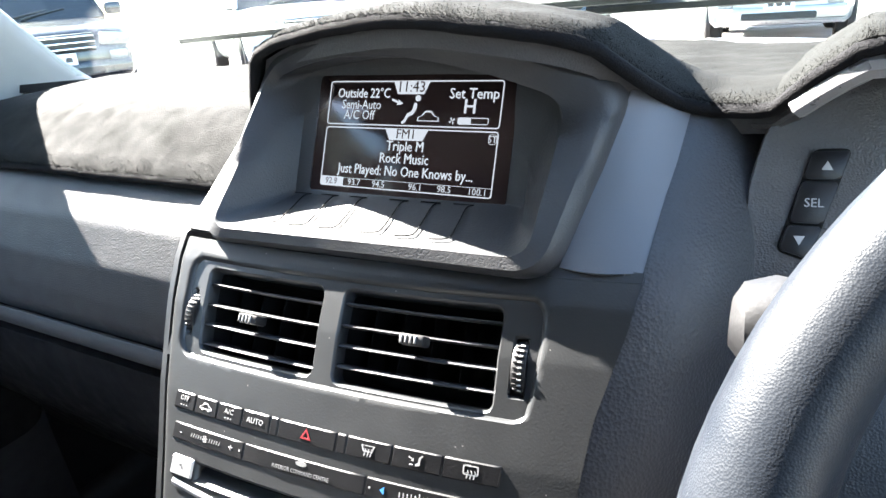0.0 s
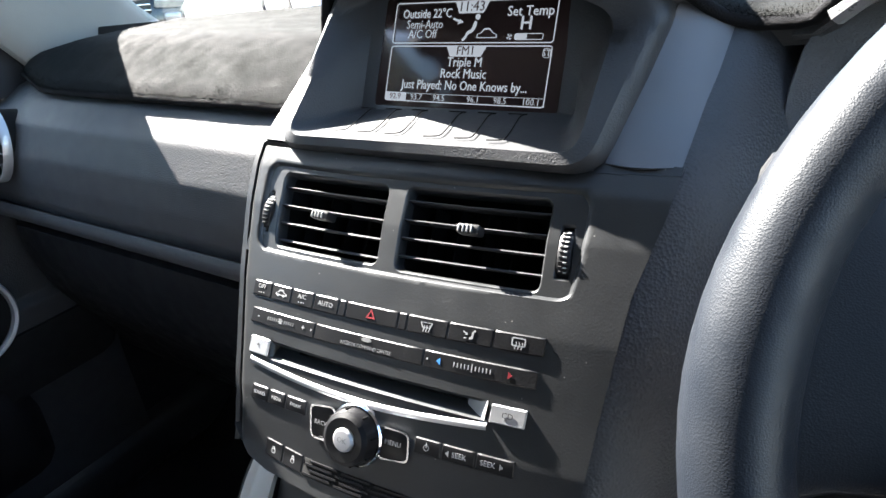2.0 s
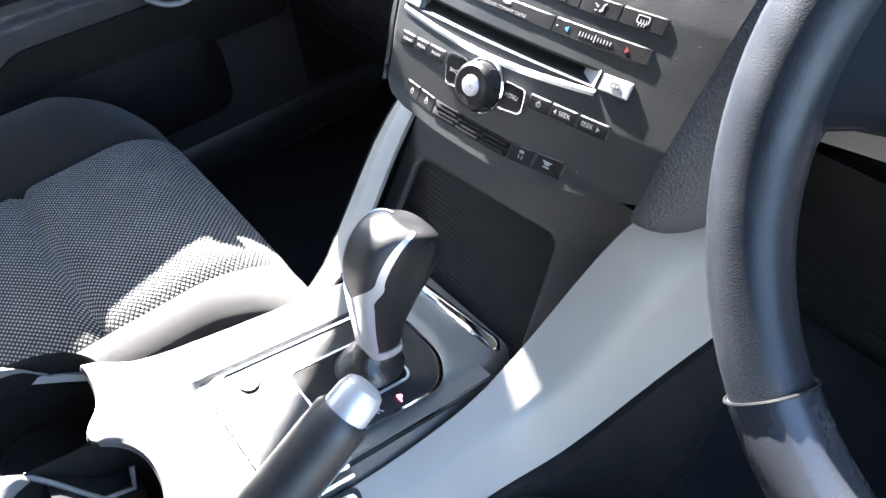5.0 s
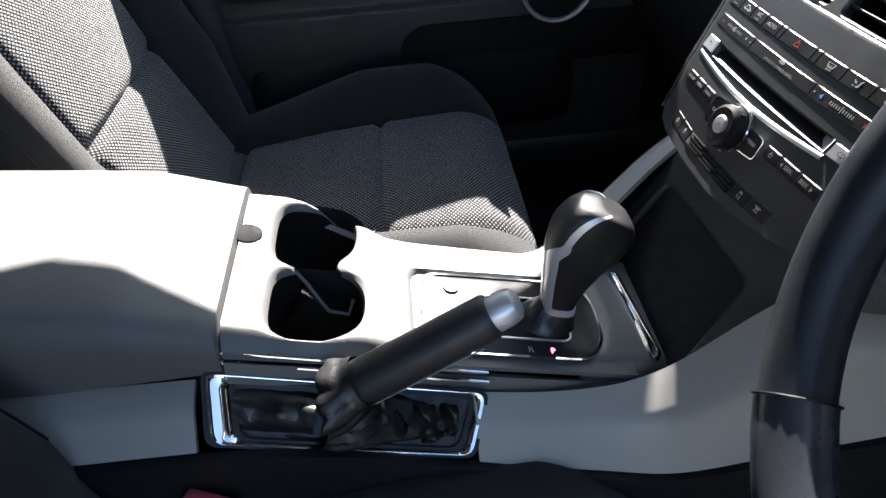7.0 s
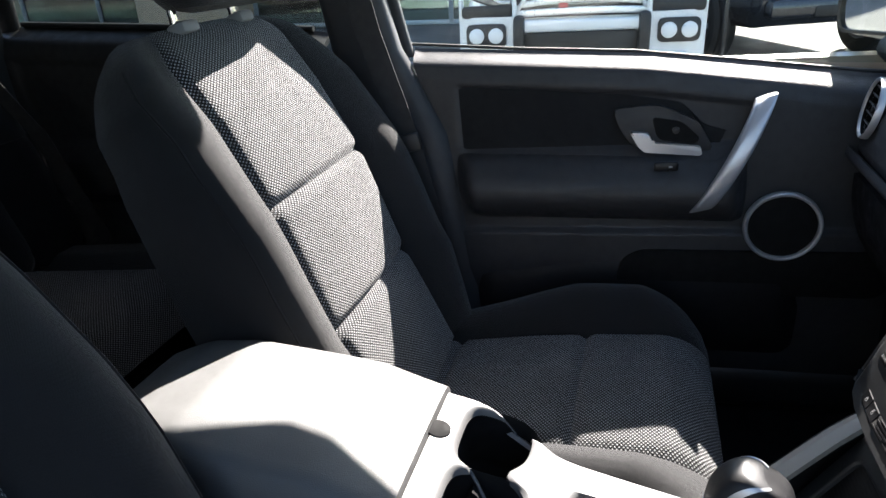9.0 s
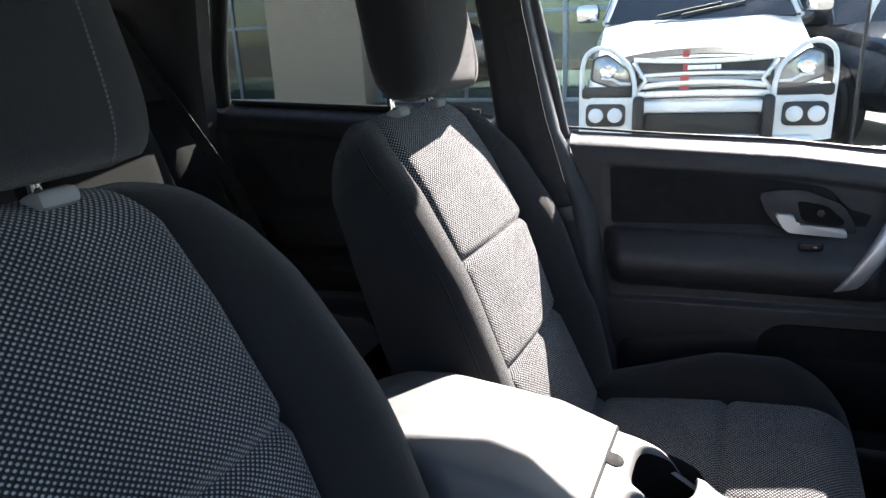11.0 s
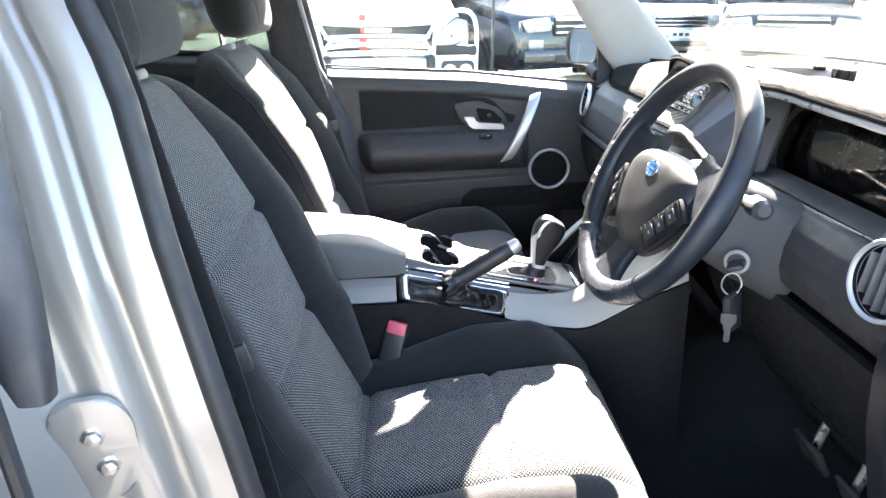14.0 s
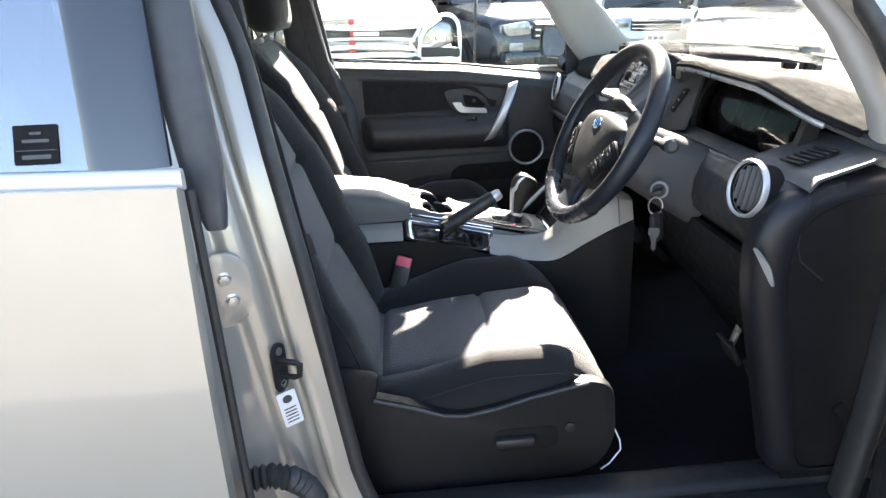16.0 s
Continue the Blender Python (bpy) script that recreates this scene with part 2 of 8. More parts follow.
def rbox(sx, sy, sz, bev=0.004, m=None, seg=2, taper=1.0):
    """A box with rounded edges, centred; taper narrows its top."""
    bm = bmesh.new()
    bmesh.ops.create_cube(bm, size=1)
    for v in bm.verts:
        k = taper if v.co.z > 0 else 1.0
        v.co = (v.co.x * sx * k, v.co.y * sy * k, v.co.z * sz)
    if bev:
        bmesh.ops.bevel(bm, geom=bm.edges[:], offset=min(bev, 0.45 * min(sx, sy, sz)), segments=seg, affect="EDGES", profile=0.5)
    if m is not None:
        bm.transform(m)
    return bm


def patch(f, nu, nv, thick=0.0, uv=None):
    """The surface f(u, v), u and v from 0 to 1, with UVs in metres; thick: a second skin behind it."""
    bm = bmesh.new()
    lay = bm.loops.layers.uv.new("UVMap")
    g = [[Vector(f(i / nu, j / nv)) for j in range(nv + 1)] for i in range(nu + 1)]
    vs = [[bm.verts.new(p) for p in row] for row in g]
    mid_v, mid_u = nv // 2, nu // 2
    su, sv = [0.0], [0.0]
    for i in range(nu):
        su.append(su[-1] + (g[i + 1][mid_v] - g[i][mid_v]).length)
    for j in range(nv):
        sv.append(sv[-1] + (g[mid_u][j + 1] - g[mid_u][j]).length)
    for i in range(nu):
        for j in range(nv):
            fc = bm.faces.new((vs[i][j], vs[i + 1][j], vs[i + 1][j + 1], vs[i][j + 1]))
            for lp, (a, c) in zip(fc.loops, ((i, j), (i + 1, j), (i + 1, j + 1), (i, j + 1))):
                lp[lay].uv = uv(a / nu, c / nv) if uv else (su[a], sv[c])
    if thick:
        bm.normal_update()
        back = {v: bm.verts.new(v.co - v.normal * thick) for v in bm.verts[:]}
        for fc in bm.faces[:]:
            if all(v in back for v in fc.verts):
                bm.faces.new([back[v] for v in reversed(fc.verts)])
        for e in [e for e in bm.edges if e.is_boundary and e.verts[0] in back and e.verts[1] in back]:
            a, c = e.verts
            bm.faces.new((a, c, back[c], back[a]))
    return bm


def loft(rings, closed=True, caps=True):
    """Skins a row of rings of equally many points."""
    bm = bmesh.new()
    vs = [[bm.verts.new(p) for p in r] for r in rings]
    n = len(rings[0])
    for a, c in zip(vs, vs[1:]):
        for k in range(n if closed else n - 1):
            bm.faces.new((a[k], a[(k + 1) % n], c[(k + 1) % n], c[k]))
    if caps and closed:
        bm.faces.new(vs[0][::-1])
        bm.faces.new(vs[-1])
    return bm


def tube(points, radius, n=10, closed=False, squash=None):
    """A round bar along points; radius one number or one for each point."""
    pts = [Vector(p) for p in points]
    rad = radius if isinstance(radius, (list, tuple)) else [radius] * len(pts)
    rings, up = [], None
    for i, p in enumerate(pts):
        a, c = (pts[i - 1], pts[(i + 1) % len(pts)]) if closed or 0 < i < len(pts) - 1 else (pts[max(i - 1, 0)], pts[min(i + 1, len(pts) - 1)])
        t = (c - a).normalized()
        if up is None:
            up = t.orthogonal().normalized()
        up = (up - t * up.dot(t)).normalized()
        side = t.cross(up)
        rings.append([p + (up * math.cos(k * math.tau / n) + side * math.sin(k * math.tau / n)) * rad[i] for k in range(n)])
    if closed:
        rings.append(rings[0][:])
        # match the first ring's turn
        best = min(range(n), key=lambda s: (rings[-2][s] - rings[0][0]).length)
        rings[-1] = rings[0][-best:] + rings[0][:-best] if best else rings[0]
        bm = loft(rings, caps=False)
        bmesh.ops.remove_doubles(bm, verts=bm.verts, dist=1e-5)
        return bm
    return loft(rings)


def lathe(profile, n=32, m=None, closed=False):
    """Turns a profile of (radius, height) round z."""
    rings = [[(r * math.cos(k * math.tau / n), r * math.sin(k * math.tau / n), h) for k in range(n)] for r, h in profile]
    bm = loft(rings, caps=not closed)
    if m is not None:
        bm.transform(m)
    return bm


def plate(poly, depth, bev=0.001, m=None, seg=2):
    """A flat piece of outline poly (x, y), depth thick in +z, with its upper edge rounded."""
    bm = bmesh.new()
    lo = [bm.verts.new((x, y, 0)) for x, y in poly]
    hi = [bm.verts.new((x, y, depth)) for x, y in poly]
    bm.faces.new(lo[::-1])
    top = bm.faces.new(hi)
    n = len(poly)
    for k in range(n):
        bm.faces.new((lo[k], lo[(k + 1) % n], hi[(k + 1) % n], hi[k]))
    if bev:
        bmesh.ops.bevel(bm, geom=list(top.edges), offset=bev, segments=seg, affect="EDGES", profile=0.5)
    if m is not None:
        bm.transform(m)
    return bm


def rrect(w, h, r, n=5, x=0, y=0):
    """The outline of a rectangle with round corners."""
    out = []
    for k, (cx, cy) in enumerate(((w / 2 - r, h / 2 - r), (-w / 2 + r, h / 2 - r), (-w / 2 + r, -h / 2 + r), (w / 2 - r, -h / 2 + r))):
        for i in range(n + 1):
            a = (k + i / n) * math.pi / 2
            out.append((x + cx + r * math.cos(a), y + cy + r * math.sin(a)))
    return out


def rounded(poly, r, n=4):
    """The outline poly with its corners rounded."""
    out, m = [], len(poly)
    for i in range(m):
        p, a, c = Vector(poly[i]), Vector(poly[i - 1]), Vector(poly[(i + 1) % m])
        u, v = (a - p), (c - p)
        k = min(r, 0.45 * u.length, 0.45 * v.length)
        s, e = p + u.normalized() * k, p + v.normalized() * k
        for j in range(n + 1):
            t = j / n
            out.append(tuple(s * (1 - t) ** 2 + p * 2 * t * (1 - t) + e * t * t))
    return out


def frame_ring(outer, inner, depth, m=None):
    """A flat frame between two outlines of equally many points."""
    n = len(outer)
    rings = [[(x, y, 0) for x, y in outer], [(x, y, depth) for x, y in outer], [(x, y, depth) for x, y in inner], [(x, y, 0) for x, y in inner]]
    rings.append(rings[0])
    bm = loft(rings, caps=False)
    bmesh.ops.remove_doubles(bm, verts=bm.verts, dist=1e-6)
    if m is not None:
        bm.transform(m)
    return bm


def letters(text, size, m, thick=0.0002, align="CENTER", wide=1.0):
    """Words in the built-in font as a bmesh, size high, at m."""
    cu = bpy.data.curves.new("words", "FONT")
    cu.body, cu.size, cu.align_x, cu.align_y, cu.extrude, cu.resolution_u = text, size, align, "CENTER", thick, 2
    ob = bpy.data.objects.new("words", cu)
    scene.collection.objects.link(ob)
    bpy.context.view_layer.update()
    me = bpy.data.meshes.new_from_object(ob.evaluated_get(bpy.context.evaluated_depsgraph_get()))
    bm = bmesh.new()
    bm.from_mesh(me)
    bpy.data.objects.remove(ob)
    bpy.data.curves.remove(cu)
    bpy.data.meshes.remove(me)
    bm.transform(m @ Matrix.Diagonal((wide, 1, 1, 1)))
    return bm


def smooth01(x):
    x = min(1.0, max(0.0, x))
    return x * x * (3 - 2 * x)


def lerp(x, xs, ys):
    return float(np.interp(x, xs, ys))


def axes(p, x, y):
    """A frame at p whose x and y run along x and y (made square) and whose z stands out of them."""
    x = Vector(x).normalized()
    z = x.cross(Vector(y)).normalized()
    y = z.cross(x)
    return Matrix.Translation(p) @ Matrix((x, y, z)).transposed().to_4x4()


def flow(t, ks, vs):
    """A smooth curve through the values vs at ks."""
    n = len(ks)
    t = min(max(t, ks[0]), ks[-1])
    i = max(k for k in range(n - 1) if ks[k] <= t or k == 0)
    h = ks[i + 1] - ks[i]
    w = (t - ks[i]) / h

    def slope(k):
        if k == 0 or k == n - 1:
            a, c = (0, 1) if k == 0 else (n - 2, n - 1)
            return (vs[c] - vs[a]) / (ks[c] - ks[a])
        return (vs[k + 1] - vs[k - 1]) / (ks[k + 1] - ks[k - 1])
    a, c = slope(i) * h, slope(i + 1) * h
    return vs[i] * (1 - 3 * w * w + 2 * w ** 3) + a * (w - 2 * w * w + w ** 3) + vs[i + 1] * (3 * w * w - 2 * w ** 3) + c * (w ** 3 - w * w)


def quad_gap(q, r):
    """Signed distance to a convex outline whose corners are rounded by r (negative inside)."""
    c = Vector((sum(p[0] for p in q) / len(q), sum(p[1] for p in q) / len(q)))
    pts = [Vector(p) for p in q]
    lines = []
    for i in range(len(pts)):
        e = (pts[(i + 1) % len(pts)] - pts[i]).normalized()
        nrm = Vector((e.y, -e.x))
        if nrm.dot(c - pts[i]) > 0:
            nrm = -nrm
        lines.append((pts[i], nrm))

    def g(x, y):
        d = sorted((nrm.x * (x - p.x) + nrm.y * (y - p.y) + r for p, nrm in lines), reverse=True)
        return (math.hypot(d[0], d[1]) if d[0] > 0 and d[1] > 0 else d[0]) - r
    return g


def cut_sheet(place, xs, ys, gaps, lip=()):
    """A sheet over the grid xs by ys with openings where a gap is negative; their rims follow the outlines. lip: rows (inward, down) of the wall that lines each opening."""
    bm = bmesh.new()
    g = lambda x, y: min(k(x, y) for k in gaps)
    co = {}
    for i, x in enumerate(xs):
        for j, y in enumerate(ys):
            co[i, j] = (x, y)
    keep = [(i, j) for i in range(len(xs) - 1) for j in range(len(ys) - 1) if g((xs[i] + xs[i + 1]) / 2, (ys[j] + ys[j + 1]) / 2) > 0]
    ks = set(keep)
    rim = {}
    for i, j in keep:
        for (a, c), nb in ((((i, j), (i + 1, j)), (i, j - 1)), (((i + 1, j), (i + 1, j + 1)), (i + 1, j)), (((i + 1, j + 1), (i, j + 1)), (i, j + 1)), (((i, j + 1), (i, j)), (i - 1, j))):
            if nb not in ks and 0 <= nb[0] < len(xs) - 1 and 0 <= nb[1] < len(ys) - 1:
                rim[a, c] = 1
    e = 1e-5
    grad = {}
    for v in {v for ed in rim for v in ed}:
        x, y = co[v]
        for _ in range(4):
            d = g(x, y)
            gx, gy = (g(x + e, y) - d) / e, (g(x, y + e) - d) / e
            m = max(gx * gx + gy * gy, 0.05)
            x, y = x - d * gx / m, y - d * gy / m
        co[v] = (x, y)
        m = math.sqrt(max(gx * gx + gy * gy, 0.05))
        grad[v] = (gx / m, gy / m)
    vs = {}

    def vert(v):
        if v not in vs:
            vs[v] = bm.verts.new(place(co[v][0], co[v][1], 0.0))
        return vs[v]
    for i, j in keep:
        bm.faces.new([vert(v) for v in ((i, j), (i + 1, j), (i + 1, j + 1), (i, j + 1))])
    low = {}
    for k, (inn, down) in enumerate(lip):
        for v, (gx, gy) in grad.items():
            low[v, k + 1] = bm.verts.new(place(co[v][0] - gx * inn, co[v][1] - gy * inn, down))
    for a, c in rim:
        for k in range(len(lip)):
            top = (vert(a), vert(c)) if k == 0 else (low[a, k], low[c, k])
            bm.faces.new((top[1], top[0], low[a, k + 1], low[c, k + 1]))
    return bm


# ---- ground ----
ASPHALT = material("asphalt", (0.115, 0.108, 0.10), 0.9, var=0.25, var_scale=1.5, bump=0.8, bump_scale=120)
setting("ground", patch(lambda u, v: (-400 + 800 * u, -400 + 800 * v, 0), 8, 8), ASPHALT, "grey asphalt of a sunlit car yard", car=False)


# ---- the car's shell ----
def wall_between(a, b, thick, bulge=0.0):
    """A thin shell between two lines of points."""
    n = len(a) - 1

    def f(u, v):
        k = min(int(u * n), n - 1)
        w = u * n - k
        p = Vector(a[k]).lerp(Vector(a[k + 1]), w)
        q = Vector(b[k]).lerp(Vector(b[k + 1]), w)
        out = p.lerp(q, v)
        out.x += bulge * math.sin(v * math.pi)
        return out
    return patch(f, n * 4, 8, thick)


setting("floor", patch(lambda u, v: (-0.72 + 1.44 * u, -1.5 + 2.55 * v, 0.33 + 0.16 * math.exp(-((u - 0.5) / 0.12) ** 2) + 0.30 * smooth01((v - 0.86) / 0.14)), 40, 30, 0.02), CARPET, "black carpet on the car floor")
# headlining and roof skin
def roof_z(x, y):
    return 1.560 - (0.075 if x < 0 else 0.11) * (x / 0.66) ** 2 - 0.06 * smooth01((y + 0.1) / 0.45) - 0.10 * smooth01((-y - 1.3) / 0.9)


setting("ceiling", patch(lambda u, v: (-0.62 + 1.24 * u, -2.0 + 2.36 * v, roof_z(-0.62 + 1.24 * u, -2.0 + 2.36 * v)), 16, 24, 0.012), HEADLINE, "light grey cloth headlining")
setting("roof_panel", patch(lambda u, v: (-0.66 + 1.32 * u, -2.2 + 2.59 * v, roof_z(-0.66 + 1.32 * u, -2.2 + 2.59 * v) + 0.045 - 0.025 * smooth01((v - 0.9) / 0.1)), 16, 40, 0.01), PAINT, "champagne silver car roof")


def bar(pts, w, d, mat, name, label, twist=None, car=True):
    """A pillar or rail of rounded rectangular section along pts; w across x, d across y."""
    rings = []
    out = rrect(1, 1, 0.3, 3)
    for i, p in enumerate(pts):
        ww = w[i] if isinstance(w, list) else w
        dd = d[i] if isinstance(d, list) else d
        rings.append([(p[0] + ww * a, p[1] + dd * c, p[2]) for a, c in out])
    return setting(name, loft(rings), mat, label)


for side, tag in ((1, "right"), (-1, "left")):
    S = lambda x, y, z: (side * x, y, z)
    # A pillar: inner trim, outer skin
    ap = [S(0.70, 0.745, 0.96), S(0.70, 0.725, 1.05), S(0.685, 0.665, 1.16), S(0.66, 0.58, 1.27), S(0.63, 0.46, 1.38), S(0.60, 0.32, 1.47), S(0.585, 0.22, 1.51)]
    wide = [0.05, 0.07, 0.08, 0.09, 0.10, 0.11, 0.11]
    if side < 0:
        ap = [S(0.725, 0.800, 0.96), S(0.715, 0.712, 1.05), S(0.695, 0.627, 1.16), S(0.665, 0.535, 1.27), S(0.630, 0.405, 1.38), S(0.60, 0.345, 1.47), S(0.585, 0.325, 1.53)]
        wide = [0.24, 0.21, 0.185, 0.15, 0.155, 0.165, 0.165]
    bar(ap, 0.05, wide, PILLAR, "pillar_a_" + tag + "_trim", "light grey plastic trim on the windscreen pillar")
    wo = 0.09 if side < 0 else 0.075
    ao = [S(0.775, 0.80, 0.42), S(0.78, 0.80, 0.75), S(0.775, 0.80, 0.95), S(0.755, 0.76, 1.06), S(0.735, 0.68, 1.17), S(0.71, 0.58, 1.28), S(0.675, 0.45, 1.40), S(0.645, 0.31, 1.49), S(0.63, 0.20, 1.53)]
    if side > 0:
        ao[:4] = [S(0.838, 0.80, 0.42), S(0.840, 0.80, 0.75), S(0.836, 0.80, 0.95), S(0.800, 0.76, 1.06)]
    else:
        ao[5:] = [S(0.71, 0.55, 1.28), S(0.675, 0.415, 1.40), S(0.645, 0.335, 1.49), S(0.63, 0.25, 1.53)]
    bar(ao, [wo, wo, wo, 0.075, 0.06, 0.055, 0.05, 0.05, 0.05], [0.16, 0.16, 0.14, 0.11, 0.09, 0.09, 0.10, 0.11, 0.11], PAINT, "pillar_a_" + tag, "champagne silver windscreen pillar of the car body")
    # roof rail
    # (across, along, middle height, depth): on the passenger side its unseen front end hangs lower, shaped to shade the
    # driver cushion
    rail = [(0.62, 0.22, 1.485, 0.07), (0.64, -0.05, 1.495, 0.07), (0.645, -0.5, 1.50, 0.07), (0.635, -1.0, 1.49, 0.07), (0.61, -1.5, 1.47, 0.07), (0.58, -2.0, 1.42, 0.07)]
    if side < 0:
        rail = [(0.63, 0.265, 1.385, 0.03), (0.63, 0.225, 1.405, 0.07), (0.63, 0.18, 1.43, 0.12), (0.635, 0.10, 1.455, 0.16), (0.64, 0.02, 1.485, 0.12), (0.64, -0.07, 1.499, 0.09)] + [(x, y, z + 0.004, 0.09) for x, y, z, h in rail[2:]]
    rings = [[(side * x + 0.05 * a, y, z + h * c) for a, c in rrect(1, 1, 0.3, 3)] for x, y, z, h in rail]
    setting("roof_rail_" + tag, loft(rings), BPIL, "dark trimmed roof rail above the doors")
    # C pillar
    cp = [S(0.70, -1.32, 0.9), S(0.70, -1.30, 1.10), S(0.67, -1.27, 1.25), S(0.62, -1.22, 1.45), S(0.61, -1.2, 1.5)]
    if side > 0:
        cp = [(x, y + 0.10, z) for x, y, z in cp]
    bar(cp, 0.10, [0.36, 0.34, 0.36, 0.42, 0.42] if side < 0 else [0.62, 0.56, 0.50, 0.46, 0.44], BPIL, "pillar_c_" + tag, "dark plastic trim of the rear pillar")

# B pillar, passenger side
bar([(-0.725, -0.19, 0.38), (-0.725, -0.215, 0.63), (-0.725, -0.235, 0.9), (-0.71, -0.275, 1.06), (-0.685, -0.295, 1.25), (-0.65, -0.32, 1.5)], [0.07, 0.07, 0.07, 0.05, 0.05, 0.05], [0.22, 0.22, 0.20, 0.13, 0.11, 0.10], BPIL, "pillar_b_left", "dark plastic centre pillar between the doors")

# windscreen, with its black edge, and the bonnet beyond it
def screen_pt(u, v):
    x = (u - 0.5) * 2
    yb, zb = 0.97 - 0.16 * x * x, 1.045 - 0.02 * x * x
    yt, zt = 0.41 - 0.06 * x * x, 1.515 - 0.04 * x * x
    return Vector((x * (0.73 - 0.12 * v), yb + (yt - yb) * v, zb + (zt - zb) * v + 0.04 * math.sin(math.pi * v)))


w1 = setting("window_1", patch(screen_pt, 20, 12, 0.004), CLEAR, "clear curved windscreen glass")
w1.visible_shadow = False
setting("bonnet", patch(lambda u, v: ((u - 0.5) * 1.6 * (1 - 0.12 * v), 0.94 + 1.00 * v - 0.16 * (2 * u - 1) ** 2, 1.0 - 0.16 * v * v - 0.06 * (2 * u - 1) ** 2), 20, 12, 0.01), PAINT, "champagne silver bonnet of the car")
setting("cowl", patch(lambda u, v: ((u - 0.5) * 1.44, 0.90 + 0.12 * v - 0.17 * (2 * u - 1) ** 2, 1.032 - 0.03 * v), 20, 4, 0.01), BLACK, "black plastic cowl below the windscreen")
for k, (xa, xb) in enumerate(((-0.55, 0.05), (-0.02, 0.56))):
    wp = thing("wiper", "black windscreen wiper resting on the glass", "wiper", ((xa + xb) / 2, 0.93, 1.05), group="windscreen wipers")
    pts = [(xa + (xb - xa) * i / 12, 0.985 - 0.16 * ((xa + (xb - xa) * i / 12) / 0.72) ** 2 - 0.02 * i / 12, 1.06 + 0.012 * i / 12) for i in range(13)]
    part("blade", tube(pts, 0.006, 6), RUBBER, wp)
    part("arm", tube([(p[0], p[1] + 0.012, p[2] + 0.012) for p in pts[5:]], [0.005 + 0.0006 * i for i in range(8)], 6), BLACK, wp)

# passenger-side body below the windows, and rear enclosure
setting("body_side_left", patch(lambda u, v: (-0.83 - 0.05 * math.sin(math.pi * v), -2.2 + 3.35 * u, 0.25 + (0.715 + 0.09 * (1 - u)) * v), 20, 10, 0.02), PAINT, "champagne silver outer skin of the closed doors")
setting("sill_left", loft([[(-0.74 + 0.08 * a, y, 0.38 + 0.10 * c) for a, c in rrect(1, 1, 0.3, 3)] for y in (-1.4, 0.8)]), BLACK, "black plastic sill trim")
setting("rear_wall", patch(lambda u, v: (-0.7 + 1.4 * u, -2.1 + 0.12 * v, 0.4 + 0.62 * v), 6, 6, 0.02), BPIL, "dark trim of the tailgate")
setting("window_2", patch(lambda u, v: (-0.56 + 1.12 * u, -2.0 + 0.22 * v, 1.03 + 0.36 * v), 6, 6, 0.004), TINTED, "tinted tailgate glass")
setting("firewall", patch(lambda u, v: (-0.76 + 1.52 * u, 0.98 + 0.03 * v, 0.3 + 0.7 * v), 4, 4, 0.02), DEEP, "dark bulkhead behind the dashboard")


def side_glass(name, side, pts_low, pts_high, mat, label):
    ob = setting(name, wall_between(pts_low, pts_high, 0.004), mat, label)
    ob.visible_shadow = mat is not CLEAR
    return ob


for side, tag in ((1, "right"), (-1, "left")):
    hi = 1.125 if side > 0 else 1.29
    setting("quarter_panel_" + tag, patch(lambda u, v: (side * (0.765 - 0.05 * v * v), -2.12 + 0.84 * u, 0.40 + (hi - 0.40) * v), 12, 12, 0.02), BPIL, "dark plastic trim panel beside the load space")
    setting("pillar_d_" + tag, loft([[(side * x + 0.16 * a, y + 0.10 * c, z) for a, c in rrect(1, 1, 0.3, 3)] for x, y, z in ((0.63, -2.08, 0.95), (0.62, -2.06, 1.15), (0.59, -1.98, 1.30), (0.56, -1.88, 1.47))]), BPIL, "dark plastic trim of the tailgate pillar")


side_glass("window_3", -1, [(-0.775, -0.26, 1.03), (-0.775, 0.1, 1.01), (-0.775, 0.68, 0.97)], [(-0.665, -0.30, 1.50), (-0.665, 0.1, 1.50), (-0.725, 0.70, 1.05)], CLEAR, "clear glass of the closed passenger door window")
side_glass("window_4", -1, [(-0.775, -1.16, 1.11), (-0.775, -0.8, 1.08), (-0.775, -0.34, 1.05)], [(-0.665, -1.16, 1.48), (-0.665, -0.8, 1.49), (-0.665, -0.38, 1.50)], PRIVACY, "glass of the rear passenger door window")
side_glass("window_5", -1, [(-0.70, -2.00, 1.30), (-0.70, -1.7, 1.29), (-0.70, -1.40, 1.28)], [(-0.64, -1.85, 1.42), (-0.64, -1.7, 1.44), (-0.64, -1.36, 1.46)], PRIVACY, "tinted rear quarter glass")
side_glass("window_6", 1, [(0.75, -1.95, 1.12), (0.75, -1.7, 1.12), (0.75, -1.40, 1.12)], [(0.64, -1.85, 1.42), (0.64, -1.7, 1.44), (0.64, -1.36, 1.46)], TINTED, "tinted rear quarter glass")


# ---- driver side: sill, pillar, rear door ----
def pil_y(z):
    """The front edge of the right centre pillar's flange."""
    return lerp(z, [0.40, 0.54, 0.89, 1.19, 1.25, 1.52], [-0.06, -0.10, -0.14, -0.19, -0.212, -0.27])


ZB = [0.36 + 1.16 * i / 30 for i in range(31)]
def in_x(z):
    return lerp(z, [0.36, 0.9, 1.05, 1.5], [0.755, 0.755, 0.738, 0.63])


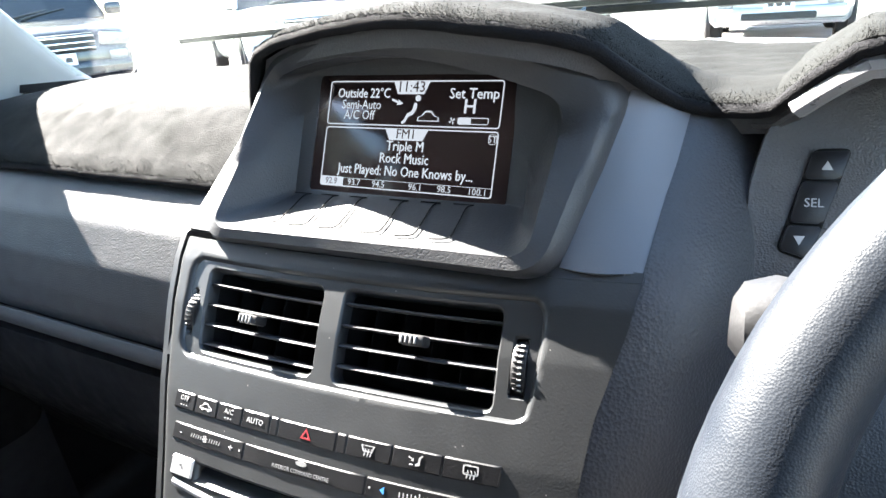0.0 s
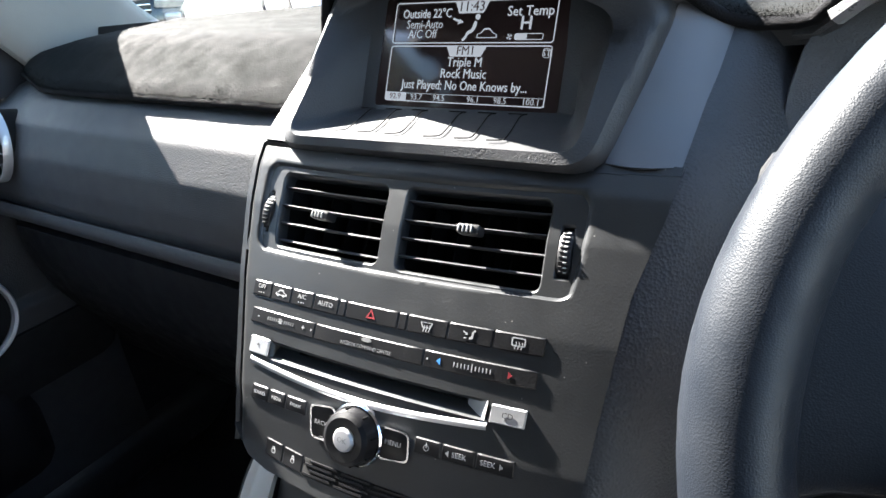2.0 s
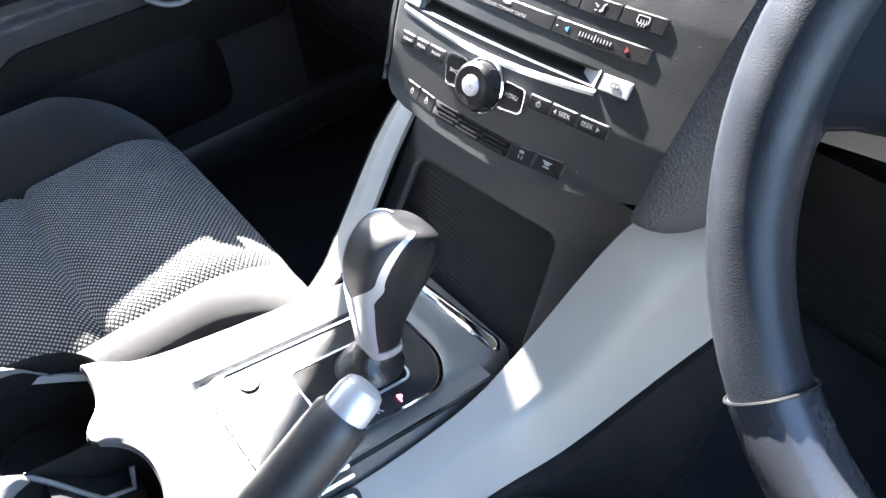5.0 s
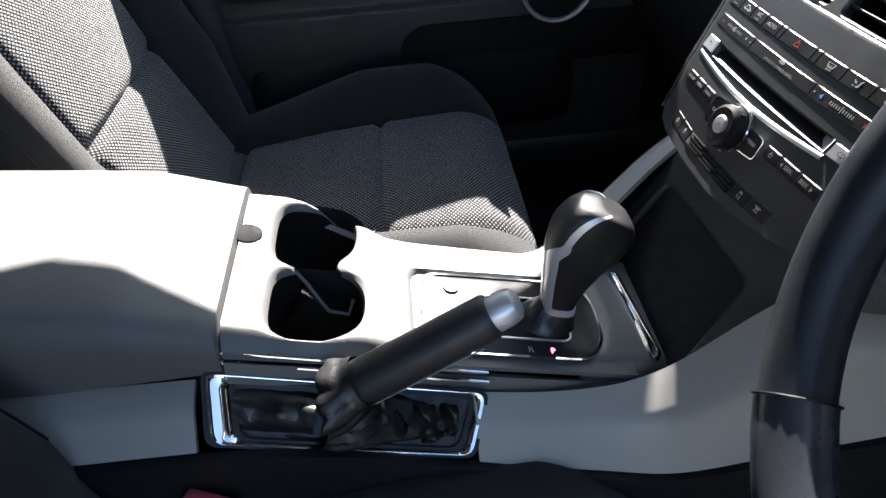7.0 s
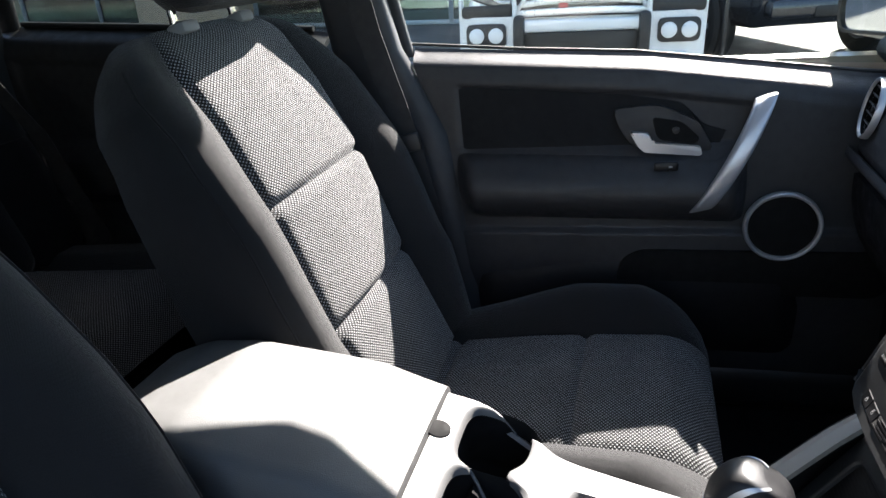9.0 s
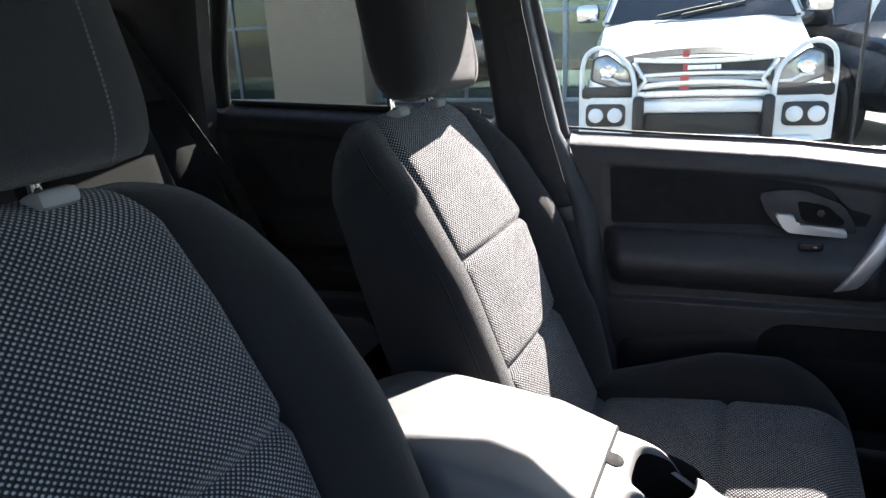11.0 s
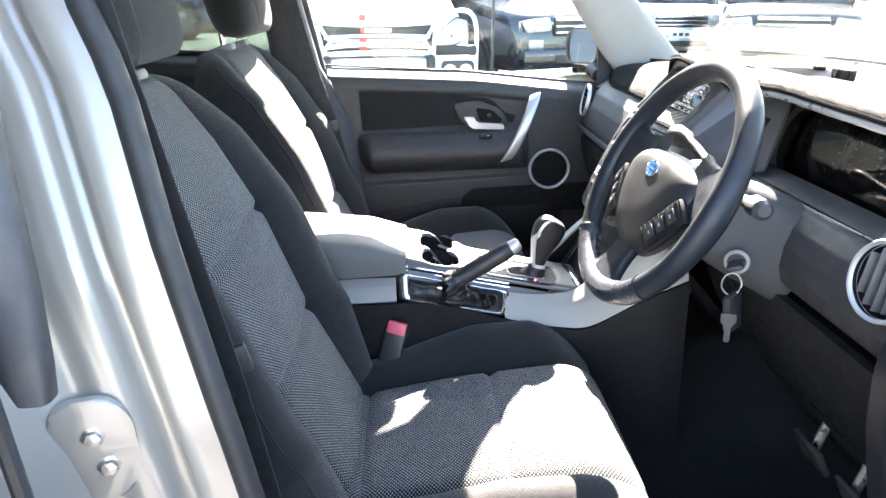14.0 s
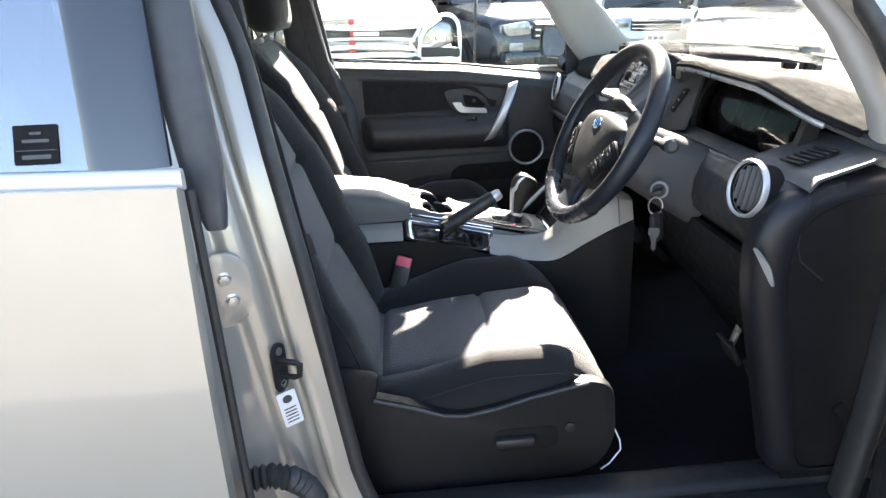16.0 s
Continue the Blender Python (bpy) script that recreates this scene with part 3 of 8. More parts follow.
# the jamb: a folded strip from the seal back to the rear door
def jamb(u, v):
    z = 0.36 + 1.16 * u
    k = [0.0, 0.05, 0.26, 0.31, 0.40, 0.45, 0.53, 0.75, 1.0]
    dx = flow(v, k, [0.0, 0.003, 0.009, -0.002, 0.002, 0.017, 0.024, 0.034, 0.10])
    dy = flow(v, k, [0.0, -0.006, -0.036, -0.042, -0.054, -0.060, -0.075, -0.105, -0.150])
    return (in_x(z) + dx, pil_y(z) + dy, z)


setting("pillar_b_right", patch(jamb, 50, 90, 0.012), PAINT, "champagne silver door jamb of the centre pillar")
setting("pillar_b_right_trim", patch(lambda u, v: (in_x(0.36 + 1.16 * u) - 0.014 - 0.05 * v, pil_y(0.36 + 1.16 * u) - 0.002 - 0.04 * v - 0.10 * v * v, 0.36 + 1.16 * u), 40, 14, 0.01), BPIL, "dark plastic trim on the centre pillar")
setting("seal_right", tube([(in_x(z) - 0.002, pil_y(z) + 0.006, z) for z in ZB], 0.0115, 10), RUBBER, "black rubber door seal along the centre pillar")
setting("pillar_cap_right", loft([[(x + 0.02 * a, y + w * c, z) for a, c in rrect(1, 1, 0.3, 3)] for x, y, z, w in ((0.895, -0.200, 1.008, 0.022), (0.893, -0.203, 1.03, 0.034), (0.885, -0.208, 1.08, 0.046), (0.87, -0.216, 1.15, 0.052), (0.835, -0.230, 1.28, 0.056), (0.76, -0.255, 1.52, 0.058))]), BPIL, "matt black pillar cover behind the door opening")
# sill
setting("sill_right", loft([[(0.775 + 0.11 * a, y, 0.37 + 0.10 * c) for a, c in rrect(1, 1, 0.3, 4)] for y in (-0.12, 0.1, 0.4, 0.78)]), BLACK, "black plastic covered door sill")
setting("sill_trim_right", loft([[(0.70 + 0.07 * a, y, 0.405 + 0.05 * c) for a, c in rrect(1, 1, 0.3, 4)] for y in (-0.10, 0.1, 0.4, 0.72)]), BLACK, "black plastic scuff strip on the sill")

rd = thing("rear_door", "champagne silver rear door, closed, with tinted window", "car door", (0.9, -0.7, 0.35))
def rdoor(u, v):
    y = -0.218 - 0.012 * (1 - v) - 1.05 * u
    z = 0.34 + (0.729 - (y + 0.21) * 0.045) * v
    x = 0.925 + 0.018 * math.sin(math.pi * min(1, v * 1.02)) - 0.03 * (1 - v) ** 3
    return (x, y, z)
part("outer_panel", patch(rdoor, 30, 30, 0.025), PAINT, rd)
part("belt_moulding", loft([[(0.934 + 0.012 * a, y, 1.076 - (y + 0.21) * 0.045 + 0.022 * c) for a, c in rrect(1, 1, 0.35, 4)] for y in (-1.25, -0.9, -0.5, -0.214)]), SILVER, rd, "satin silver window moulding")
part("window_frame_post", loft([[(x + 0.014 * a, y + 0.085 * c, z) for a, c in rrect(1, 1, 0.2, 3)] for x, y, z in ((0.907, -0.275, 1.085), (0.862, -0.285, 1.25), (0.772, -0.31, 1.52))]), GLOSSB, rd, "gloss black upright window frame")
g = part("window_glass", wall_between([(0.905, -0.31, 1.085), (0.905, -0.8, 1.11), (0.905, -1.2, 1.13)], [(0.755, -0.345, 1.52), (0.755, -0.8, 1.52), (0.755, -1.2, 1.50)], 0.004), FILM, rd, "tinted glass reflecting the sky")
st_ = axes((0.8964, -0.369, 1.115), (0, -1, 0.02), (0.33, 0, -0.95))
part("window_sticker", plate(rrect(0.046, 0.042, 0.002, 3), 0.0010, 0, st_ @ Matrix.Translation((0, 0, 0.0036))), DEEP, rd, "small black window sticker with grey bars")
for k, (w, h, yy) in enumerate(((0.012, 0.0028, -0.012), (0.028, 0.0034, -0.004), (0.030, 0.0044, 0.013))):
    part("sticker_bar", plate(rrect(w, h, 0.001, 2), 0.0004, 0, st_ @ Matrix.Translation((0, yy, 0.0047))), DARKP, rd)
part("sticker_rule", plate(rrect(0.042, 0.0008, 0.0003, 1), 0.0004, 0, st_ @ Matrix.Translation((0, 0.006, 0.0047))), DARKP, rd)
part("seal", tube([(0.915, -0.216, 0.36 + 0.7 * i / 12) for i in range(13)], 0.006, 8), RUBBER, rd)
part("inner_panel", patch(lambda u, v: (0.84, -0.30 - 0.95 * u, 0.40 + 0.66 * v), 6, 6, 0.02), DOORP, rd)

hinge = thing("steel_hinge", "painted steel door hinge with two bolts on the jamb", "hinge", (0.85, -0.25, 0.88))
hm = axes((0.785, -0.238, 0.888), (-0.36, 0.93, 0), (0, 0, 1))
part("leaf", plate(rounded([(-0.034, -0.040), (-0.014, -0.054), (0.020, -0.052), (0.034, -0.022), (0.034, 0.026), (0.020, 0.050), (-0.018, 0.054), (-0.034, 0.036)], 0.014), 0.008, 0.004, hm, 4), PAINT, hinge)
for dz in (0.016, -0.016):
    part("bolt", lathe([(0.0, 0.0), (0.0105, 0.0), (0.0105, 0.002), (0.007, 0.003), (0.007, 0.008), (0.0, 0.009)], 6, hm @ Matrix.Translation((0.004 - dz * 0.2, dz, 0.006))), STEEL, hinge)
hinge2 = thing("steel_hinge", "painted steel lower door hinge on the jamb", "hinge", (0.85, -0.22, 0.56))
hm2 = axes((0.788, -0.206, 0.545), (-0.36, 0.93, 0), (0, 0, 1))
part("leaf", plate(rrect(0.055, 0.085, 0.018), 0.007, 0.002, hm2), PAINT, hinge2)
for dz in (0.02, -0.02):
    part("bolt", lathe([(0.0, 0.0), (0.0105, 0.0), (0.0105, 0.002), (0.007, 0.003), (0.007, 0.008), (0.0, 0.009)], 6, hm2 @ Matrix.Translation((0, dz, 0.007))), STEEL, hinge2)
gaiter = thing("cable_gaiter", "black ribbed rubber cable gaiter to the rear door", "cable", (0.87, -0.2, 0.6))
gp = [(0.85, -0.235, 0.625), (0.845, -0.205, 0.625), (0.838, -0.180, 0.612), (0.825, -0.162, 0.585), (0.81, -0.155, 0.55), (0.80, -0.155, 0.52)]
fine = []
for i in range(60):
    t = i / 59 * 5
    k = min(int(t), 4)
    fine.append(Vector(gp[k]).lerp(Vector(gp[k + 1]), t - k))
part("bellows", tube(fine, [0.016 + 0.0025 * math.cos(i * math.tau / 4) for i in range(60)], 12), RUBBER, gaiter)
striker = thing("door_striker", "black steel door striker loop on the jamb", "striker", (0.81, -0.19, 0.755))
sm = axes((0.777, -0.186, 0.757), (-0.90, 0.43, 0), (0, 0, 1))
part("plate", plate(rrect(0.03, 0.075, 0.014), 0.004, 0.001, sm), BLACK, striker)
part("loop", tube([(sm @ Vector(p)) for p in ((-0.002, -0.012, 0.002), (0.0, -0.012, 0.026), (0.002, -0.009, 0.033), (0.002, 0.009, 0.036), (0.0, 0.012, 0.030), (-0.002, 0.012, 0.002))], 0.0042, 8), BLACK, striker)
for dz in (0.026, -0.026):
    part("screw", lathe([(0, 0), (0.006, 0), (0.006, 0.002), (0, 0.003)], 10, sm @ Matrix.Translation((0, dz, 0.004))), STEEL, striker)
lab = thing("jamb_label", "small white printed label on the painted jamb", "label", (0.815, -0.17, 0.69))
lm = axes((0.781, -0.178, 0.690), (-0.40, 0.91, 0.14), (0.05, 0.12, 1))
part("sheet", plate(rrect(0.028, 0.062, 0.003), 0.0006, 0, lm), PAPER, lab)
for k in range(5):
    part("print_bar", plate(rrect(0.018, 0.002, 0.0004, 1), 0.0005, 0, lm @ Matrix.Translation((0, 0.001 - k * 0.006, 0.0006))), DARKP, lab)
part("print_badge", lathe([(0, 0), (0.007, 0), (0.007, 0.0005), (0, 0.0005)], 16, lm @ Matrix.Translation((0, 0.018, 0.0006))), DARKP, lab)

# front jamb: hinge pillar with labels, seal and the open front door
SEALP = [(0.735, 0.60, 1.24), (0.752, 0.66, 1.15), (0.772, 0.705, 1.06), (0.778, 0.726, 0.96), (0.776, 0.728, 0.8), (0.774, 0.72, 0.6), (0.772, 0.70, 0.42)]
setting("seal_front_right", loft([[(x + w * a, y + 0.034 * c, z) for a, c in rrect(1, 1, 0.4, 5)] for (x, y, z), w in zip(SEALP, (0.026, 0.034, 0.044, 0.050, 0.052, 0.052, 0.052))]), RUBBER, "wide black rubber door seal along the windscreen pillar")
for k, (z, h, w) in enumerate(((1.0, 0.03, 0.045), (0.958, 0.036, 0.062))):
    lb = thing("jamb_label", "white printed data label on the painted door jamb", "label", (0.82, 0.72, z))
    m = axes((0.847 + 0.011 * (1 - k), 0.7175, z - 0.013), (1, 0.02, 0), (0, 0, 1))
    part("sheet", plate(rrect(w, h, 0.002), 0.0006, 0, m), PAPER, lb)
    for r in range(4):
        part("print_bar", plate(rrect(w * (0.8 - 0.15 * (r % 2)), 0.0022, 0.0004, 1), 0.0005, 0, m @ Matrix.Translation((0, h * (0.33 - 0.2 * r), 0.0006))), DARKP, lb)

fd = thing("front_door", "dark-trimmed front door standing wide open", "car door", (0.86, 0.80, 0.35))
dm = axes((0.86, 0.705, 0.0), (0.95, -0.30, 0), (0, 0, 1))
def door_u(z):
    """The trim's slanting front edge."""
    return lerp(z, [0.36, 0.53, 0.67, 0.76, 0.87, 1.0, 1.06], [-0.07, -0.065, 0.0, 0.03, 0.06, 0.085, 0.095])


def door_trim(u, v):
    z = 0.36 + 0.70 * v
    a = door_u(z)
    return dm @ Vector((a + (1.06 - a) * u, z, 0.03 * math.sin(math.pi * v) * smooth01(u / 0.15)))


part("inner_panel", patch(door_trim, 30, 24, 0.05), DOORP, fd)
part("outer_panel", patch(lambda u, v: dm @ Vector((0.02 + 1.04 * u, 0.34 + 0.73 * v, -0.11 - 0.03 * math.sin(math.pi * v))), 12, 12, 0.012), PAINT, fd)
sp = dm @ Matrix.Translation((0.205, 0.59, 0.042))
part("speaker_ring", lathe([(0.088, -0.012), (0.104, -0.03), (0.104, 0.004), (0.097, 0.008), (0.088, 0.003)], 40, sp, True), SILVER, fd, "satin silver speaker ring")
part("speaker_grille", lathe([(0, 0.001), (0.089, 0.001), (0.089, -0.012)], 40, sp), DEEP, fd)


# ---- seats ----
BACK_Y = [-0.075, -0.115, -0.150, -0.205, -0.260, -0.322, -0.340]
BACK_Z = [0.590, 0.680, 0.755, 0.930, 1.050, 1.152, 1.175]
BACK_S = [0.0]
for i in range(6):
    BACK_S.append(BACK_S[-1] + math.hypot(BACK_Y[i + 1] - BACK_Y[i], BACK_Z[i + 1] - BACK_Z[i]))
BACK_L = BACK_S[-1]
SEAM = [0.0, (0.17 / BACK_L) * 1.07, (0.363 / BACK_L) * 1.02, 1.0]


def back_ring(s):
    """One slice of a backrest: its points, the number of those on the cloth insert, and so on."""
    a = s * BACK_L
    y, z = lerp(a, BACK_S, BACK_Y), lerp(a, BACK_S, BACK_Z)
    y2, z2 = lerp(a + 0.03, BACK_S, BACK_Y), lerp(a + 0.03, BACK_S, BACK_Z)
    y1, z1 = lerp(a - 0.03, BACK_S, BACK_Y), lerp(a - 0.03, BACK_S, BACK_Z)
    t = Vector((0, y2 - y1, z2 - z1)).normalized()
    n = Vector((0, t.z, -t.y))
    W = lerp(s, [0, 0.2, 0.45, 0.7, 0.85, 0.94, 1.0], [0.235, 0.260, 0.266, 0.254, 0.238, 0.208, 0.175])
    hw = lerp(s, [0, 0.3, 0.6, 0.9, 1], [0.136, 0.150, 0.152, 0.146, 0.125])
    A = lerp(s, [0, 0.2, 0.5, 0.75, 0.92, 1], [0.035, 0.062, 0.060, 0.042, 0.014, 0.0])
    D = lerp(s, [0, 0.15, 0.6, 0.85, 1.0], [0.10, 0.13, 0.125, 0.10, 0.06])
    k = 1.0 if s < 0.90 else math.sqrt(max(0.0, 1 - ((s - 0.90) / 0.10) ** 2))
    groove = sum(0.010 * math.exp(-((s - c) * BACK_L / 0.008) ** 2) for c in SEAM[1:3])
    pts = []
    for i in range(25):                      # insert, from right to left
        u = 1 - i / 12
        w = 0.004 + 0.010 * (1 - u * u) - groove - 0.010 * math.exp(-((1 - abs(u)) / 0.05) ** 2)
        pts.append((u * hw, w))
    side = []
    for i in range(1, 15):                   # bolster, from its seam round the side
        q = i / 14
        if q < 0.7:
            p = q / 0.7
            u, w = hw + (W - hw) * (p ** 0.9), -0.004 + A * math.sin(math.pi * min(1, p * 0.62 + 0.02)) * (1 - 0.15 * p) - 0.03 * p ** 4
        else:
            p = (q - 0.7) / 0.3
            u, w = W + 0.006 * math.sin(math.pi * p), (A * 0.78 - 0.034) * (1 - p) - D * 0.85 * p
        side.append((u, w))
    back = [(-W * (1 - 2 * i / 12) * 0.98, -D * (0.85 + 0.15 * math.sin(math.pi * i / 12) ** 0.5)) for i in range(1, 12)]
    ring = pts + [(-u, w) for u, w in side] + back + side[::-1]
    mid = -0.04
    out = []
    for u, w in ring:
        w = mid + (w - mid) * k
        p = Vector((0, y, z)) + n * w
        out.append(Vector((u * (0.78 + 0.22 * k), p.y, p.z)))
    return out


def ring_patch(ring_of, s0, s1, n, i0, i1, keep=None):
    """The strip of a ringed body between two slices and two places on the ring, with UVs in metres."""
    bm = bmesh.new()
    lay = bm.loops.layers.uv.new("UVMap")
    rows = []
    for j in range(n + 1):
        r = ring_of(s0 + (s1 - s0) * j / n)
        m = len(r)
        rows.append([r[(i0 + i) % m] for i in range(i1 - i0 + 1)])
    acc = [0.0]
    mid = rows[len(rows) // 2]
    for a, c in zip(mid, mid[1:]):
        acc.append(acc[-1] + (c - a).length)
    cen = len(mid) // 2
    hgt = [0.0]
    for a, c in zip(rows, rows[1:]):
        hgt.append(hgt[-1] + (c[cen] - a[cen]).length)
    vs = [[bm.verts.new(p) for p in row] for row in rows]
    for j in range(n):
        for i in range(len(mid) - 1):
            if (vs[j][i].co - vs[j][i + 1].co).length < 1e-6 and (vs[j + 1][i].co - vs[j + 1][i + 1].co).length < 1e-6:
                continue
            fc = bm.faces.new((vs[j][i], vs[j][i + 1], vs[j + 1][i + 1], vs[j + 1][i]))
            for lp, (a, c) in zip(fc.loops, ((j, i), (j, i + 1), (j + 1, i + 1), (j + 1, i))):
                lp[lay].uv = (acc[c], hgt[a])
    return bm


def cush_ring(s):
    """One slice of a seat cushion, from the rear (0) to the front (1)."""
    y = -0.14 + 0.50 * s
    top = lerp(y, [-0.14, -0.05, 0.08, 0.17, 0.27, 0.36], [0.570, 0.580, 0.595, 0.602, 0.606, 0.600])
    W = lerp(s, [0, 0.3, 0.75, 0.92, 1], [0.235, 0.255, 0.262, 0.255, 0.235])
    hw = lerp(s, [0, 0.4, 0.8, 1], [0.140, 0.148, 0.152, 0.160])
    A = lerp(s, [0, 0.3, 0.55, 0.78, 0.92, 1], [0.020, 0.040, 0.066, 0.060, 0.026, 0.0])
    k = 1.0 if s < 0.84 else math.sqrt(max(0.0, 1 - ((s - 0.84) / 0.16) ** 2))
    groove = sum(0.010 * math.exp(-((s - c) * 0.5 / 0.007) ** 2) for c in (0.60, 0.165))
    low = 0.505
    pts = []
    for i in range(25):
        u = 1 - i / 12
        pts.append((u * hw, top + 0.008 * (1 - u * u) - groove - 0.010 * math.exp(-((1 - abs(u)) / 0.05) ** 2)))
    side = []
    for i in range(1, 15):
        q = i / 14
        if q < 0.65:
            p = q / 0.65
            side.append((hw + (W - hw) * p ** 0.9, top - 0.004 + A * math.sin(math.pi * min(1, p * 0.7)) - 0.028 * p ** 3))
        else:
            p = (q - 0.65) / 0.35
            side.append((W + 0.008 * math.sin(math.pi * p), (top - 0.032 + A * 0.8) * (1 - p) + low * p))
    back = [(-W * (1 - 2 * i / 12), low) for i in range(1, 12)]
    ring = pts + [(-u, w) for u, w in side] + back + side[::-1]
    return [Vector((u * (0.94 + 0.06 * k), y, low + 0.012 + (w - low - 0.012) * (0.25 + 0.75 * k))) for u, w in ring]


def head_ring(s):
    """One slice of a head restraint, bottom to top."""
    k = (1 - abs(2 * s - 1) ** 4.0) ** 0.33 if 0 < s < 1 else 0.0
    z = 1.176 + 0.228 * s
    y = -0.316 - 0.035 * s
    out = []
    for i in range(40):
        a = i / 40 * math.tau
        c, d = math.cos(a), math.sin(a)
        u = abs(c) ** 0.55 * (1 if c > 0 else -1) * (0.140 - 0.018 * s)
        v = abs(d) ** 0.7 * (1 if d > 0 else -1) * 0.058
        if v > 0:
            v *= 1 - 0.10 * abs(c)
        out.append(Vector((u * (0.70 + 0.30 * k), y + v * (0.03 + 0.97 * k), z)))
    return out


def front_seat(x, dy, dz, label, driver):
    st = thing("front_seat", label, "car seat", (x, 0.1 + dy, 0.36), group="front seats")
    M = Matrix.Translation((x, dy, dz))

    def put(name, bm, mat, lab="", parent=None):
        bm.transform(M)
        ob = part(name, bm, mat, parent or st, lab)
        if parent:
            ob.matrix_basis = Matrix.Identity(4)
        return ob
    n = len(back_ring(0.5))
    for k in range(3):
        put("back_insert", ring_patch(back_ring, SEAM[k], SEAM[k + 1] if k < 2 else 0.9995, (26, 26, 60)[k], 0, 24), DOTS, "dotted black and grey woven cloth panel")
    put("back_bolster", ring_patch(back_ring, 0, 0.9995, 70, 24, 38), CLOTH)
    put("back_bolster", ring_patch(back_ring, 0, 0.9995, 70, 50, n), CLOTH)
    put("back_shell", ring_patch(back_ring, 0, 0.9995, 40, 38, 50), CLOTH)
    m = len(cush_ring(0.5))
    for k, (a, c) in enumerate(((0.0, 0.165), (0.165, 0.60), (0.60, 1.0))):
        put("cushion_insert", ring_patch(cush_ring, a, c, (12, 18, 26)[k], 0, 24), DOTS, "dotted black and grey woven cloth panel")
    put("cushion_bolster", ring_patch(cush_ring, 0, 1, 44, 24, 38), CLOTH)
    put("cushion_bolster", ring_patch(cush_ring, 0, 1, 44, 50, m), CLOTH)
    for i in (33, 55):
        put("piping", tube([cush_ring(j / 40)[i] + Vector((0, 0, 0.0008)) for j in range(1, 40)], 0.0022, 6), CLOTH, "stitched welt along the cushion edge")
        put("piping", tube([back_ring(j / 60)[i] for j in range(2, 56)], 0.0020, 6), CLOTH, "stitched welt along the backrest edge")
    put("cushion_pan", ring_patch(cush_ring, 0, 1, 30, 38, 50), BLACK)
    hb_ = ring_patch(head_ring, 0, 1, 30, 0, 40)
    fwd = 0.018 if driver else 0.024
    hb_.transform(Matrix.Translation((0, fwd, 0)))
    put("head_restraint", hb_, CLOTH, "black cloth head restraint with a stitched seam")
    for sx in (-0.055, 0.082):
        put("restraint_post", tube([(sx, -0.335, 1.12), (sx, -0.332, 1.17), (sx * 0.98, -0.335, 1.22)], 0.006, 10), CHROME, "chrome post")
        put("post_sleeve", rbox(0.036, 0.030, 0.016, 0.006, pose(sx - 0.006, -0.325, 1.158, 14, 0, 0)), GREYP, "grey plastic guide sleeve")
    # a line of pale stitches down each side of the head restraint's front
    for sx in (-0.075, 0.075):
        pts = []
        for j in range(2, 59):
            r = head_ring(j / 60)
            near = sorted((p for p in r if p.y > -0.341 - 0.035 * j / 60), key=lambda p: abs(p.x - sx))[:2]
            w = (sx - near[0].x) / (near[1].x - near[0].x) if abs(near[1].x - near[0].x) > 1e-5 else 0
            pts.append(near[0].lerp(near[1], min(1, max(0, w))) + Vector((0, fwd + 0.0006, 0)))
        put("stitching", join(*[tube([a.lerp(c, 0.15), a.lerp(c, 0.75)], 0.0009, 5) for a, c in zip(pts, pts[1:])]), STITCH, "line of pale stitches")
    # plinth: plastic side covers and runners
    for sgn in (-1, 1):
        sec = [(-0.15, 0.53), (-0.02, 0.500), (0.06, 0.490), (0.12, 0.497), (0.18, 0.512), (0.33, 0.525), (0.345, 0.50), (0.335, 0.455), (0.30, 0.42), (0.0, 0.40), (-0.16, 0.40)]
        out = 0.245
        if driver and sgn > 0:               # the door side: taller, its rim scooped towards the front
            sec = [(-0.15, 0.622), (-0.067, 0.614), (0.0, 0.592), (0.050, 0.572), (0.085, 0.568), (0.14, 0.577), (0.20, 0.593), (0.30, 0.612), (0.345, 0.595), (0.350, 0.50), (0.335, 0.455), (0.30, 0.42), (0.0, 0.40), (-0.16, 0.40)]
            out = 0.254
            # rim along the cover's upper edge, in a paler material
            put("cover_rim", tube([(0.279, a, c - 0.004) for a, c in sec[1:8]], 0.0035, 8), BPIL, "satin rim of the side cover, paler than the cover")
        mm = axes((sgn * out, 0, 0), (0, sgn, 0), (0, 0, 1))
        put("side_cover", plate(rounded([(sgn * a, c) for a, c in sec][::sgn], 0.02), 0.022, 0.006, mm), LOWER, "dark plastic side cover")
        put("runner", rbox(0.035, 0.46, 0.03, 0.004, pose(sgn * 0.19, 0.06, 0.375)), STEEL)
        put("plinth_rail", rbox(0.03, 0.40, 0.09, 0.004, pose(sgn * 0.19, 0.07, 0.43)), BLACK)
    if driver:
        # flat black plate paints the recess's shade; nothing is hollowed out
        put("lever_recess_shade", plate(rrect(0.115, 0.045, 0.018), 0.002, 0.0006, axes((0.2755, 0.19, 0.505), (0, 1, 0), (0, 0, 1))), DEEP, "black plate for the shade of a shallow recess")
        put("height_lever", rbox(0.02, 0.07, 0.018, 0.005, pose(0.280, 0.17, 0.505)), BLACK)
        put("recline_knob", lathe([(0, 0), (0.009, 0), (0.009, 0.004), (0, 0.005)], 14, axes((0.276, 0.268, 0.522), (0, 1, 0), (0, 0, 1))), BLACK)
        put("hinge_cover", rbox(0.03, 0.09, 0.16, 0.014, pose(0.262, -0.115, 0.585, -14, 0, 0)), LOWER)
